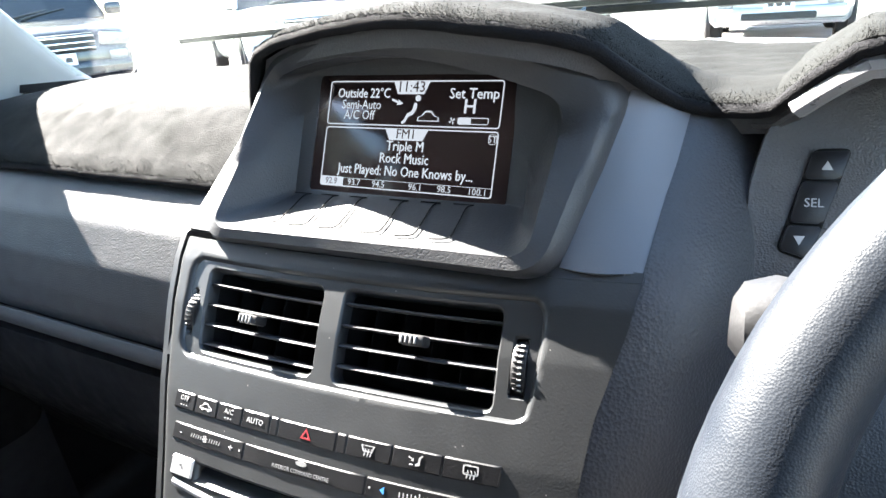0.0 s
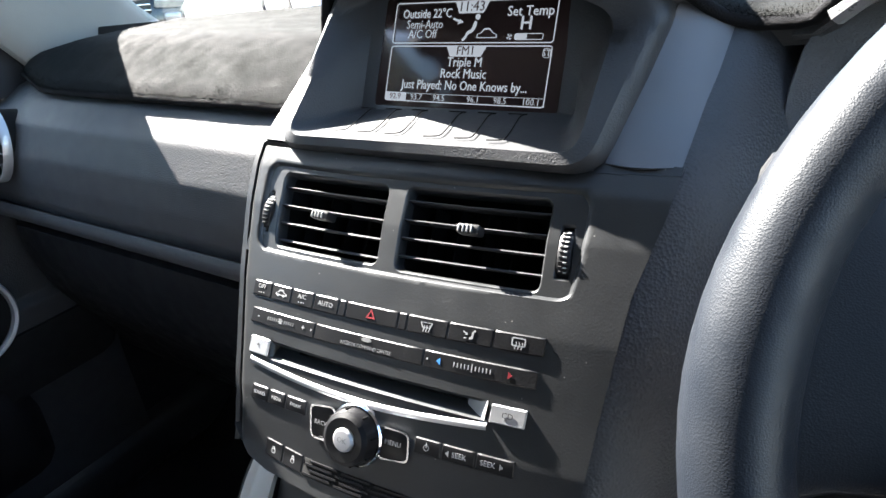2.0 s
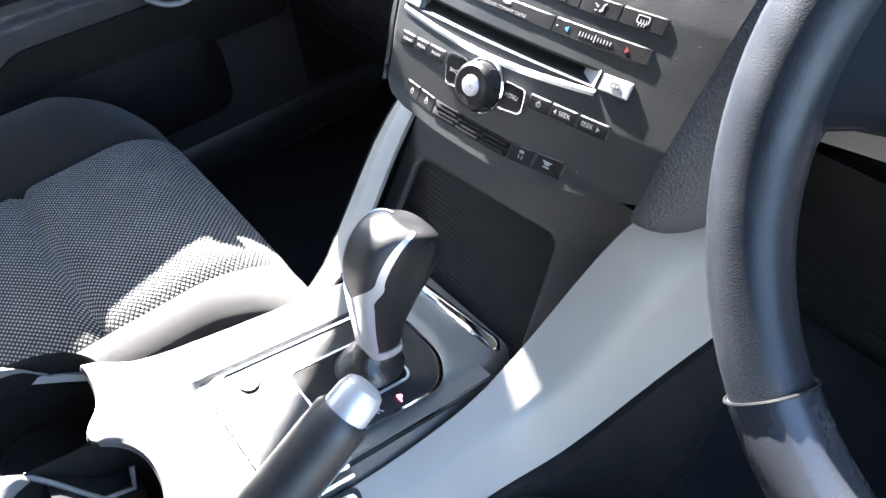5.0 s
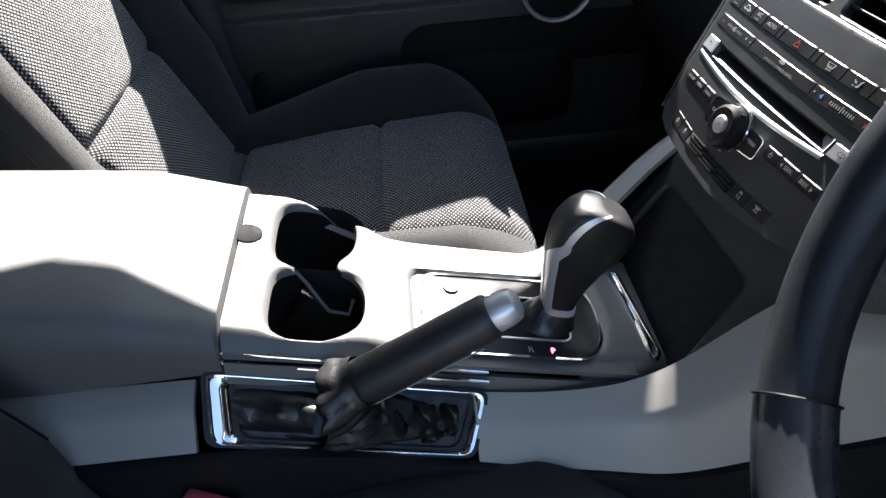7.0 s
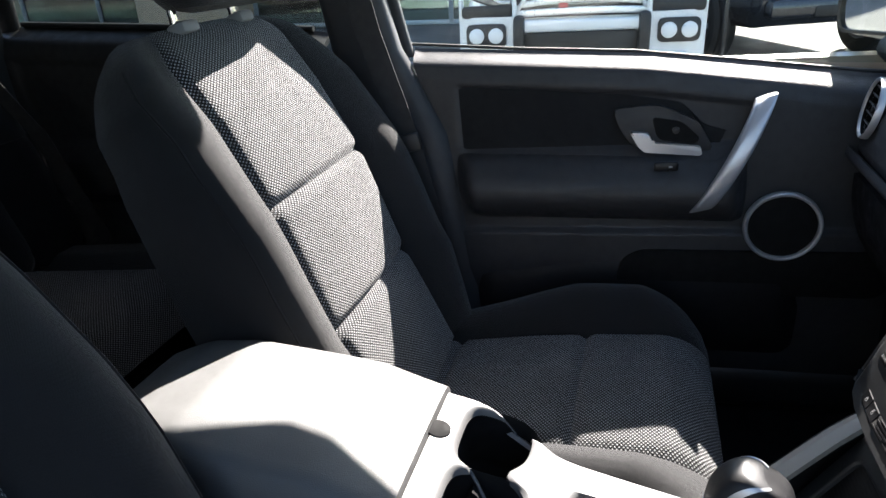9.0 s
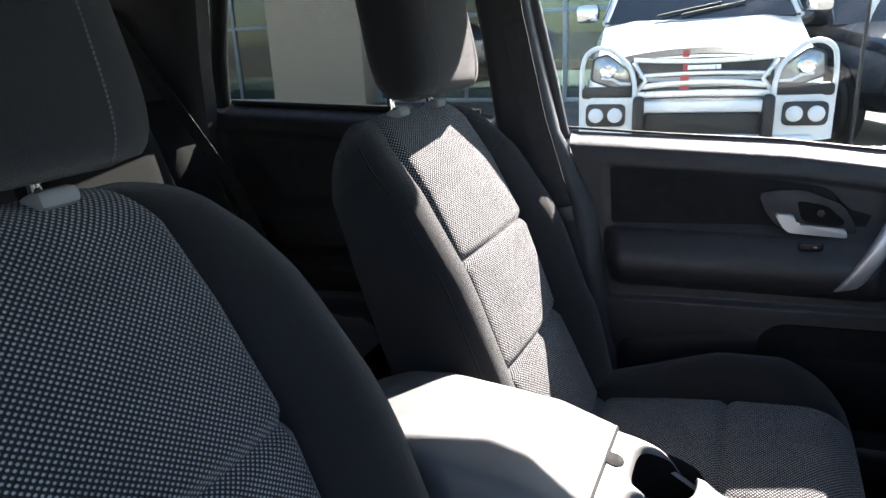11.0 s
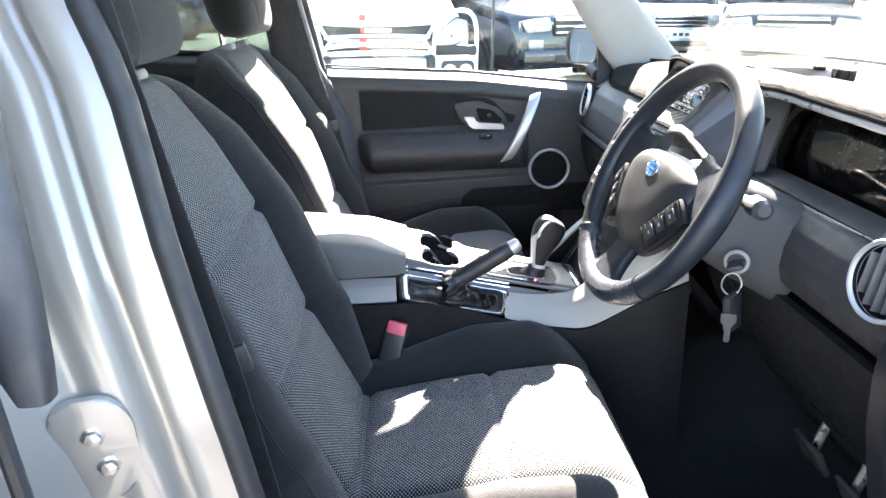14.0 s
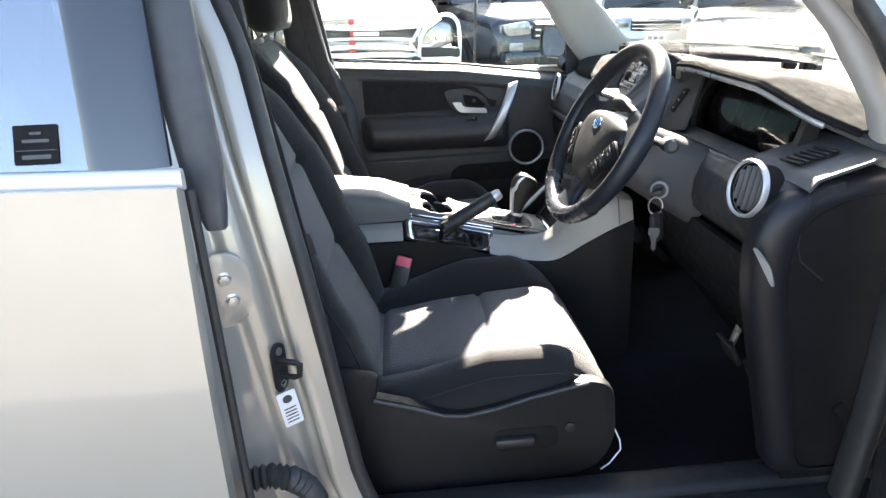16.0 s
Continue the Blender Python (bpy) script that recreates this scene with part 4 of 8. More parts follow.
        put("cover_clip", plate(rounded([(0, 0), (0.012, 0.004), (0.010, 0.03), (0.002, 0.034)], 0.004), 0.004, 0.001, axes((0.262, 0.352, 0.50), (0, -1, 0), (0, 0, 1))), GREYP, "torn pale edge of the seat lining")
        put("loose_wire", tube([(0.262, 0.352, 0.50), (0.266, 0.362, 0.475), (0.266, 0.364, 0.455), (0.264, 0.345, 0.425), (0.262, 0.330, 0.412)], 0.0014, 6), PAPER)
    return st


front_seat(0.38, 0.0, 0.0, "black cloth driver seat with dotted inserts and dark plastic base", True)
front_seat(-0.376, -0.03, -0.005, "black cloth passenger seat with dotted inserts and head restraint", False)

# rear bench
rb = thing("rear_seat", "black cloth rear bench with dotted inserts, folding back in sections", "car seat", (0, -0.9, 0.36))
def rear_back(x0, x1, name, mat):
    def f(u, v):
        x = x0 + (x1 - x0) * u
        e = min(u, 1 - u) * (x1 - x0)
        pad = 0.03 * smooth01(e / 0.05) * smooth01(min(v, 1 - v) / 0.12) - 0.010 * math.exp(-((v - 0.52) / 0.02) ** 2)
        return (x, -1.10 - 0.16 * v + pad, 0.66 + 0.50 * v)
    part(name, patch(f, 24, 36, 0.06), mat, rb)
def rear_cush(x0, x1, name, mat):
    def f(u, v):
        x = x0 + (x1 - x0) * u
        e = min(u, 1 - u) * (x1 - x0)
        pad = 0.03 * smooth01(e / 0.05) * smooth01(min(v, 1 - v) / 0.2)
        return (x, -1.15 + 0.56 * v, 0.655 + 0.025 * v + pad - 0.05 * smooth01((v - 0.93) / 0.07))
    part(name, patch(f, 24, 24, 0.18), mat, rb)
for x0, x1, mat in ((-0.68, -0.54, CLOTH), (-0.54, -0.22, DOTS), (-0.22, -0.16, CLOTH), (-0.16, 0.16, DOTS), (0.16, 0.22, CLOTH), (0.22, 0.54, DOTS), (0.54, 0.68, CLOTH)):
    rear_back(x0, x1, "back_insert" if mat is DOTS else "back_bolster", mat)
    rear_cush(x0, x1, "cushion_insert" if mat is DOTS else "cushion_bolster", mat)
for x in (-0.38, 0.0, 0.38):
    bm = ring_patch(head_ring, 0, 1, 20, 0, 40)
    bm.transform(Matrix.Translation((x, -0.95, -0.020)) @ Matrix.Diagonal((0.9, 1, 0.8, 1)) @ Matrix.Translation((0, 0, 0.03)))
    part("head_restraint", bm, CLOTH, rb, "black cloth rear head restraint")


# ---- dashboard ----
FZ = [0.70, 0.775, 0.80, 0.821, 0.852, 0.875, 0.911, 0.953, 0.974, 0.99, 1.041, 1.06]
FY = [0.350, 0.379, 0.395, 0.409, 0.424, 0.4385, 0.4605, 0.4895, 0.5070, 0.525, 0.600, 0.628]


def face_y(x, z):
    """The console's front face: a shallow bow, turned a little towards the passenger."""
    return lerp(z, FZ, FY) + 0.075 * x + 0.35 * x * x


def on_face(x, z, out=0.0):
    p = Vector((x, face_y(x, z), z))
    s = (face_y(x, z + 0.006) - face_y(x, z - 0.006)) / 0.012
    m = axes(p, (1, 0.075 + 0.7 * x, 0), (0, s, 1))
    return m @ Matrix.Translation((0, 0, out))


EDX = [-0.155, -0.135, -0.122, -0.112, -0.081, -0.034, 0.010, 0.042, 0.074, 0.100, 0.118, 0.128, 0.138, 0.149, 0.165, 0.194, 0.206, 0.229, 0.30, 0.55, 0.64, 0.70]
EDY = [0.595, 0.596, 0.590, 0.588, 0.578, 0.566, 0.559, 0.557, 0.560, 0.567, 0.578, 0.592, 0.608, 0.622, 0.630, 0.620, 0.610, 0.600, 0.598, 0.602, 0.650, 0.700]
EDZ = [0.993, 1.022, 1.060, 1.089, 1.099, 1.106, 1.110, 1.109, 1.104, 1.098, 1.091, 1.078, 1.066, 1.055, 1.049, 1.052, 1.066, 1.085, 1.090, 1.082, 1.040, 1.012]


def top_z(x, y):
    """The dashboard's top: a rolled edge before the passenger, humps over the display and the dials."""
    base = 1.032 - 0.02 * smooth01((abs(x) - 0.55) / 0.2)
    fe = front_edge(x)
    if x < EDX[0]:
        return base - 0.042 * smooth01((0.685 - y) / 0.10) ** 1.5
    ze = lerp(x, EDX, EDZ)
    if ze > base:
        return base + (ze - base) * (1 - 0.92 * smooth01((y - fe - 0.035) / (0.11 if x < 0.2 else 0.2)))
    return base + (ze - base) * smooth01((fe + 0.09 - y) / 0.09) ** 1.5


def front_edge(x):
    if x < EDX[0]:
        return 0.595 + 0.045 * smooth01((-0.55 - x) / 0.2)
    return lerp(x, EDX, EDY)


def far_edge(x):
    return 0.915 - 0.17 * (x / 0.72) ** 2


XS = 0.735
setting("dash_top", patch(lambda u, v: ((2 * u - 1) * XS, front_edge((2 * u - 1) * XS) + 0.004 + (far_edge((2 * u - 1) * XS) + 0.02 - front_edge((2 * u - 1) * XS)) * v, top_z((2 * u - 1) * XS, front_edge((2 * u - 1) * XS) + (far_edge((2 * u - 1) * XS) - front_edge((2 * u - 1) * XS)) * v) - 0.010), 110, 30, 0.01), DASH, "black soft plastic dashboard top")


def mat_pt(u, v):
    x = -0.70 + 1.39 * u
    a, c = front_edge(x), far_edge(x) - 0.012
    y = a + (c - a) * v
    n = 0.0006 * noise.noise(Vector((x * 28, y * 28, 0.3))) + 0.0008 * noise.noise(Vector((x * 95, y * 95, 1.3)))
    edge = 0.004 * math.exp(-v * 60)
    return Vector((x, y - 0.002, top_z(x, y) + 0.002 + n - edge))


mat_thing = thing("dash_mat", "charcoal carpet dash mat with a bound edge, lying over the dashboard", "dash mat", (0, 0.75, 1.04))
part("carpet_sheet", patch(mat_pt, 300, 70, 0.004), MAT, mat_thing)
edge_pts = [mat_pt(i / 180, 0.0) + Vector((0, 0.001, -0.003)) for i in range(181)]
# black tube hides the sheet's front and paints that edge's shade
part("bound_edge", tube([p + Vector((0, -0.0015, -0.001)) for p in edge_pts], 0.0038, 10), BIND, mat_thing, "edge binding, black in place of the pile's shade")
# loose pile standing up along the edge
rnd = random.Random(4)
fm = bmesh.new()
for i in range(66000):
    u = rnd.random()
    w = rnd.random() ** 4 * 0.05 if i < 24000 else rnd.random() ** 1.3 * 0.85
    p = mat_pt(u, w) + Vector((0, -0.004 * rnd.random() if i < 24000 else 0, -0.0008))
    d = Vector((rnd.uniform(-1, 1), rnd.uniform(-1.8, 0.4) if i < 24000 else rnd.uniform(-1, 1), rnd.uniform(0.2, 1.6))).normalized() * (rnd.uniform(0.0012, 0.0030) if i < 24000 else rnd.uniform(0.0008, 0.0018))
    s = Vector((0.00016, 0, 0)) if i % 2 else Vector((0, 0.00016, 0))
    a = [fm.verts.new(q) for q in (p - s, p + s, p + d)]
    fm.faces.new(a)
tagged(part("carpet_fringe", fm, MAT, mat_thing, smooth=False), kind="stuff")


# passenger fascia: soft upper roll, crease, glove box
def fascia(u, v):
    x = -0.745 + (0.745 - 0.12) * u
    k = [0, 0.10, 0.25, 0.45, 0.65, 0.8, 0.9, 1.0]
    y = lerp(v, k, [0.612, 0.590, 0.563, 0.546, 0.541, 0.541, 0.546, 0.570]) + 0.05 * smooth01((-0.60 - x) / 0.15) * (1 - v)
    z = lerp(v, k, [0.984, 0.976, 0.955, 0.921, 0.890, 0.868, 0.852, 0.842])
    y += 0.012 * smooth01((x + 0.28) / 0.16) * 0 - 0.004 * smooth01((x + 0.26) / 0.16) * (1 - v)
    return (x, y, z)


setting("dash_fascia", patch(fascia, 60, 50, -0.012), DASH, "black grained dashboard fascia before the passenger")
setting("trim", patch(lambda u, v: (-0.735 + 0.60 * u, 0.540 - 0.008 * math.sin(math.pi * v) + 0.012 * v, 0.856 - 0.022 * v), 40, 6, 0.006), DASH, "dark grey trim line under the fascia")
gb = thing("glove_box", "black plastic glove box, closed, below the fascia", "glove box", (-0.4, 0.58, 0.6))
part("lid", patch(lambda u, v: (-0.66 + 0.50 * u, 0.556 + 0.03 * v + 0.06 * v * v - 0.012 * math.sin(math.pi * v), 0.828 - 0.20 * v), 24, 20, 0.02), LOWER, gb)
part("surround", patch(lambda u, v: (-0.735 + 0.64 * u, 0.575 + 0.02 * v + 0.07 * v * v, 0.838 - 0.27 * v), 24, 20, 0.02), LOWER, gb)
setting("footwell_left", patch(lambda u, v: (-0.74 + 0.6 * u, 0.67 + 0.20 * v, 0.60 - 0.25 * v), 6, 6, 0.02), CARPET, "black carpeted footwell")


def round_vent(side):
    v = thing("side_vent", "round black air vent with a silver ring in the dashboard", "air vent", (side * 0.652, 0.553, 0.93), group="round dashboard vents")
    m = axes((side * 0.652, 0.546, 0.931), (1, 0.10 * side, 0), (0, 0.22, 1))
    part("ring", lathe([(0.0405, -0.004), (0.046, -0.004), (0.046, 0.003), (0.0445, 0.006), (0.042, 0.0055), (0.0405, 0.002)], 48, m, True), SILVER, v, "satin silver ring")
    part("barrel", lathe([(0.0415, 0.003), (0.040, -0.035), (0.0001, -0.036)], 40, m, True), DEEP, v)
    for k in range(-2, 3):
        h = k * 0.0135
        w = math.sqrt(max(0.0001, 0.036 ** 2 - h * h))
        mm = m @ Matrix.Translation((0, h, -0.007)) @ pose(0, 0, 0, 62 if side < 0 else 0, 0, 0) if side < 0 else m @ Matrix.Translation((h, 0, -0.010)) @ pose(0, 0, 0, 0, 62, 0)
        part("louvre", rbox(2 * w, 0.018, 0.002, 0.0009, mm) if side < 0 else rbox(0.020, 2 * w, 0.0024, 0.0011, mm), POD, v)
    if side < 0:
        part("spindle", rbox(0.006, 0.014, 0.008, 0.002, m @ Matrix.Translation((0, 0, -0.002))), BLACK, v)


round_vent(-1)
round_vent(1)

# ---- centre stack ----
stack = thing("centre_stack", "dark grey centre stack with air vents, buttons and a slot player", "dashboard console", (0, 0.45, 0.79))


VL = [(-0.0955, 0.9312), (-0.0092, 0.9312), (-0.0140, 0.9728), (-0.1035, 0.9728)]
VR = [(0.0025, 0.9305), (0.0955, 0.9300), (0.0915, 0.9730), (-0.0018, 0.9730)]
SLOT = [(-0.0765, 0.8702), (0.0815, 0.8692), (0.0818, 0.8788), (-0.0780, 0.8802)]
WHL = [(-0.1035, 0.9375), (-0.1085, 0.9375), (-0.1115, 0.9615), (-0.1065, 0.9615)]
WHR = [(0.1005, 0.9372), (0.1095, 0.9372), (0.1068, 0.9622), (0.0985, 0.9622)]
BAY = [(-0.1090, 0.9278), (0.1140, 0.9278), (0.1162, 0.9350), (0.1128, 0.9768), (-0.1190, 0.9768)]


def face_low(x):
    """The face's lower edge, sweeping up at its left corner."""
    return lerp(x, [-0.100, -0.0962, -0.0802, -0.0625, -0.0191, 0.0278, 0.0678, 0.103, 0.1366], [0.831, 0.8243, 0.8131, 0.8092, 0.8062, 0.8047, 0.8081, 0.8135, 0.8205])


def face_left(z):
    return lerp(z, [0.81, 0.8243, 0.8426, 0.8904, 0.9408, 0.985], [-0.094, -0.0975, -0.1005, -0.1135, -0.1270, -0.138])


def face_right(z):
    return lerp(z, [0.80, 0.8135, 0.8722, 0.9283, 0.9638, 0.9922, 1.05], [0.1366, 0.1366, 0.1391, 0.1424, 0.1501, 0.1532, 0.1555])


FACE_TOP = 0.984


def face_xz(s, r):
    z = 0.806 + (FACE_TOP - 0.806) * r
    x = face_left(z) + (face_right(z) - face_left(z)) * s
    lo = face_low(x)
    return x, lo + (FACE_TOP - lo) * r


def face_place(s, r, d):
    x, z = face_xz(s, r)
    return on_face(x, z, d - 0.006 * (1 - smooth01((x - face_left(z)) / 0.012)) ** 2).translation


def face_gap(q, r):
    g = quad_gap(q, r)
    return lambda s, w: 5 * g(*face_xz(s, w))


fb = cut_sheet(face_place, [i / 150 for i in range(151)], [j / 110 for j in range(111)], [face_gap(BAY, 0.009), face_gap(SLOT, 0.002)], ((0.003, -0.0005), (0.009, -0.0021), (0.010, -0.0034)))
part("face_panel", fb, TRIM, stack, "dark grey satin face panel with dust")
bay = cut_sheet(lambda x, z, d: on_face(x, z, d - 0.0024).translation, [-0.121 + 0.239 * i / 130 for i in range(131)], [0.926 + 0.053 * j / 46 for j in range(47)], [quad_gap(VL, 0.005), quad_gap(VR, 0.005), quad_gap(WHL, 0.0015), quad_gap(WHR, 0.0015)], ((0.0004, -0.0004), (0.0012, -0.0016), (0.0014, -0.010)))
part("vent_bay", bay, TRIM, stack, "dark grey satin plate round the air vents")
# rolled lower edge and the return on the passenger's side
def chin(u, v):
    x = -0.0975 + 0.2335 * u
    a = v * math.pi / 2
    return (x, face_y(x, face_low(x)) + 0.010 * math.sin(a) + 0.030 * v * v, face_low(x) - 0.011 * (1 - math.cos(a)) - 0.004 * v)


part("chin", patch(chin, 50, 10), TRIM, stack)
part("side_return", patch(lambda u, v: (face_left(0.815 + 0.169 * u) - 0.003 * math.sin(math.pi * v) - 0.004 * v, face_y(face_left(0.815 + 0.169 * u), 0.815 + 0.169 * u) + 0.0048 + 0.085 * v, 0.815 + 0.169 * u + 0.003 * v), 30, 8, -0.004), TRIM, stack)
WL, WR = (Vector((0.1130, 0.534, 0.9880)), Vector((0.1290, 0.604, 1.0590))), (Vector((0.1528, 0.5425, 0.9868)), Vector((0.1552, 0.6330, 1.0500)))
# the driver-side wing has the sky's sheen in its colour
part("upper_wing", patch(lambda u, v: WL[0].lerp(WL[1], v).lerp(WR[0].lerp(WR[1], v), u) - Vector((0, 0.004 * math.sin(math.pi * u), 0)), 12, 24, 0.004), WING, stack, "dark grey satin wing beside the display")
part("wing_rail", patch(lambda u, v: on_face(0.108 + 0.0445 * u, 0.9835 + (0.0068 - 0.0034 * u) * v, 0.0003).translation, 12, 4, 0.003), TRIM, stack)
part("upper_wing", patch(lambda u, v: (-0.138 + 0.026 * u, face_y(-0.138 + 0.026 * u, 0.9862 + 0.05 * v) + 0.004, 0.9862 + 0.05 * v), 10, 30, 0.004), TRIM, stack, "dark grey satin wing beside the display")


def pad_pt(u, v):
    """The grained pad: from the face's edge back and outward, its lower edge sweeping up."""
    z = 0.8105 + 0.2345 * u
    z += (1 - u) ** 2 * (-0.022 * v * (1 - v) * 2 + 0.030 * v ** 3)
    e = max(z, 0.8135)
    x0, y0 = face_right(e) - 0.0012, face_y(face_right(e), e) + 0.0004
    return (x0 + 0.052 * v + 0.004 * math.sin(math.pi * v), y0 + 0.085 * v ** 1.2 - 0.006 * math.sin(math.pi * v), z)


part("side_pad", patch(pad_pt, 40, 18, -0.006), PAD, stack, "black grained pad beside the stack")


def vent(quad, zs, x0, x1, tab):
    """One rectangular outlet: a dark duct, four blades, and the tab that steers it."""
    duct = [[on_face(x, z, -d).translation for x, z in quad] for d in (0.004, 0.048)]
    bm = loft(duct, caps=False)
    bm.faces.new([bm.verts.new(p) for p in duct[1]])
    vt = part("air_vent", bm, DEEP, stack, "black air vent with bright-edged blades")
    for z in zs:
        def blade(u, v):
            a = v * math.tau
            q = 0.5 - 0.5 * math.cos(a)
            return on_face(x0 + (x1 - x0) * u, z, 0) @ Vector((0, (0.0014 - 0.0008 * q) * math.sin(a) + 0.0010 * q, -0.0045 - 0.017 * q))
        ob = part("blade", patch(blade, 14, 16), POD, vt)
        ob.matrix_basis = Matrix.Identity(4)
    m = on_face(*tab, -0.001)
    ob = part("steering_tab", rbox(0.0145, 0.0058, 0.010, 0.0016, m), BLACK, vt, "small black tab with ridges")
    ob.matrix_basis = Matrix.Identity(4)
    for k in range(4):
        ob = part("tab_ridge", rbox(0.0012, 0.0044, 0.0010, 0.0004, m @ Matrix.Translation((-0.0052 + 0.0026 * k, 0, 0.0052))), GREYP, vt)
        ob.matrix_basis = Matrix.Identity(4)
    for k in range(5):
        ob = part("upright_vane", rbox(0.0012, 0.038, 0.020, 0.0004, on_face(x0 + (x1 - x0) * (0.1 + 0.2 * k), sum(zs) / 4, -0.036)), DEEP, vt)
        ob.matrix_basis = Matrix.Identity(4)


vent(VL, (0.9648, 0.9550, 0.9450, 0.9354), -0.1025, -0.0105, (-0.0572, 0.9522))
vent(VR, (0.9662, 0.9568, 0.9476, 0.9384), 0.0005, 0.0942, (0.0480, 0.9550))
for x, z, sg in ((-0.1076, 0.9495, -1), (0.1040, 0.9497, 1)):
    m = on_face(x, z, -0.0168)
    prof = [(0.0, -0.0036), (0.0165, -0.0036), (0.017, -0.0028), (0.017, 0.0028), (0.0165, 0.0036), (0.0, 0.0036)]
    wheel = part("thumb_wheel", lathe(prof, 40, m @ pose(0, 0, 0, 0, 90, 0)), BLACK, stack, "ribbed black thumb wheel")
    for k in range(-4, 5):
        a = k * 0.16
        turn = m @ Matrix.Translation((0, 0.0172 * math.sin(a), 0.0172 * math.cos(a))) @ pose(0, 0, 0, -math.degrees(a), 0, 0)
        ob = part("rib", rbox(0.0052, 0.0012, 0.0012, 0.0003, turn), BTN, wheel)
        ob.matrix_basis = Matrix.Identity(4)
        if sg > 0:
            ob = part("mark", rbox(0.0020, 0.0008, 0.0004, 0.0001, turn @ Matrix.Translation((0.001, 0, 0.0008))), PRINT, wheel)
            ob.matrix_basis = Matrix.Identity(4)
    part("wheel_slot", loft([[on_face(x + dx, z + dz, -d).translation for dx, dz in ((-0.0055, -0.0125), (0.0055, -0.0125), (0.0045, 0.0125), (-0.0065, 0.0125))] for d in (0.003, 0.02)], caps=False), DEEP, stack)


def key(x0, x1, zc, h, mat=BTN, out=0.0006, name="button", lab=""):
    """A push button that follows the bowed face."""
    g = 0.00025
    bu, bv = 0.0007 / (x1 - x0), 0.0007 / h

    def edge(t, n, b):
        k = round(t * n)
        return t if k in (0, n) else b if k == 1 else 1 - b if k == n - 1 else b + (1 - 2 * b) * (k - 1) / (n - 2)

    def f(u, v):
        up = 0 if u in (0, 1) or v in (0, 1) else 1
        x = x0 + g + (x1 - x0 - 2 * g) * edge(u, 10, bu)
        return on_face(x, zc(x) + h * (edge(v, 8, bv) - 0.5), out * up - 0.0001 * (1 - up)).translation
    return part(name, patch(f, 10, 8), mat, stack, lab)


def word(text, x, z, size, mat=PRINT, out=0.0008, wide=1.0):
    part("lettering", letters(text, size, on_face(x, z, out), 0.00006, wide=wide), mat, stack)


def shape(poly, x, z, mat=PRINT, out=0.0007, name="symbol"):
    part(name, plate(poly, 0.00012, 0, on_face(x, z, out)), mat, stack)


Z1, Z2, Z3, Z4 = 0.9071, 0.8919, 0.8507, 0.8503
z5 = lambda x: lerp(x, [-0.067, -0.03, 0.04, 0.084], [0.8222, 0.8190, 0.8174, 0.8206])
row_1 = (-0.1022, -0.0849, -0.0671, -0.0481, -0.0280, -0.0223, 0.0157, 0.0219, 0.0486, 0.0760, 0.1054)
for a, c in zip(row_1, row_1[1:]):
    key(a, c, lambda x: Z1, 0.0088)
for a, c in ((-0.0990, -0.0428), (-0.0428, 0.0367), (0.0367, 0.1046)):
    key(a, c, lambda x: Z2, 0.0086)
for a, c in ((-0.0855, -0.0696), (-0.0696, -0.0549), (-0.0549, -0.0370)):
    key(a, c, lambda x: Z3, 0.0084)
for a, c in ((0.0416, 0.0590), (0.0590, 0.0795), (0.0795, 0.1019)):
    key(a, c, lambda x: Z4, 0.0084)
for a, c in ((-0.0669, -0.0510), (-0.0510, -0.0340), (0.0405, 0.0613), (0.0613, 0.0838)):
    key(a, c, z5, 0.0100)
# speaker slots between the bottom keys
key(-0.0340, 0.0405, z5, 0.0100, DEEP, 0.0004, "slotted_grille")
for r in range(4):
    for k in range(3):
        a = -0.032 + k * 0.0240 + 0.004 * (r % 2)
        part("grille_bar", patch(lambda u, v: on_face(a + 0.0210 * u, z5(a) - 0.0041 + r * 0.0025 + 0.0011 * v, 0.0012).translation, 6, 2, 0.001), BTN, stack)
# words and symbols
word("OFF", -0.0937, Z1 + 0.0012, 0.0040)
word("A/C", -0.0578, Z1 + 0.0010, 0.0042)
for x in (-0.0937, -0.0578):
    for k in (-1, 0, 1):
        shape(rrect(0.0010, 0.0008, 0.0003, 1), x + 0.0022 * k, Z1 - 0.0022)
word("AUTO", -0.0382, Z1, 0.0043)
word("INTERIOR COMMAND CENTRE", -0.0030, Z2 - 0.0018, 0.0031, GREYP, wide=0.86)
shape([(0.0036 * math.cos(a * math.tau / 24), 0.0014 * math.sin(a * math.tau / 24)) for a in range(24)], -0.0030, Z2 + 0.0022, GREYP, name="oval_badge")
word("BACK", -0.0228, 0.8468, 0.0039, out=0.0024)
word("MENU", 0.0292, 0.8480, 0.0040, out=0.0024)
word("SEEK", 0.0700, Z4, 0.0042)
word("SEEK", 0.0868, Z4, 0.0042)
shape([(-0.0013, 0), (0.0008, 0.0017), (0.0008, -0.0017)], 0.0628, Z4)
shape([(0.0013, 0), (-0.0008, 0.0017), (-0.0008, -0.0017)], 0.0944, Z4)
word("SOUND", -0.0776, Z3, 0.0033, wide=0.9)
word("MEDIA", -0.0622, Z3, 0.0033, wide=0.9)
word("FM/AM", -0.0458, Z3, 0.0033, wide=0.9)
part("hazard_symbol", frame_ring([(0, 0.0032), (-0.0034, -0.0026), (0.0034, -0.0026)], [(0, 0.0016), (-0.0019, -0.0018), (0.0019, -0.0018)], 0.0002, on_face(-0.0033, Z1 + 0.0003, 0.0006)), REDP, stack, "dull red warning triangle")


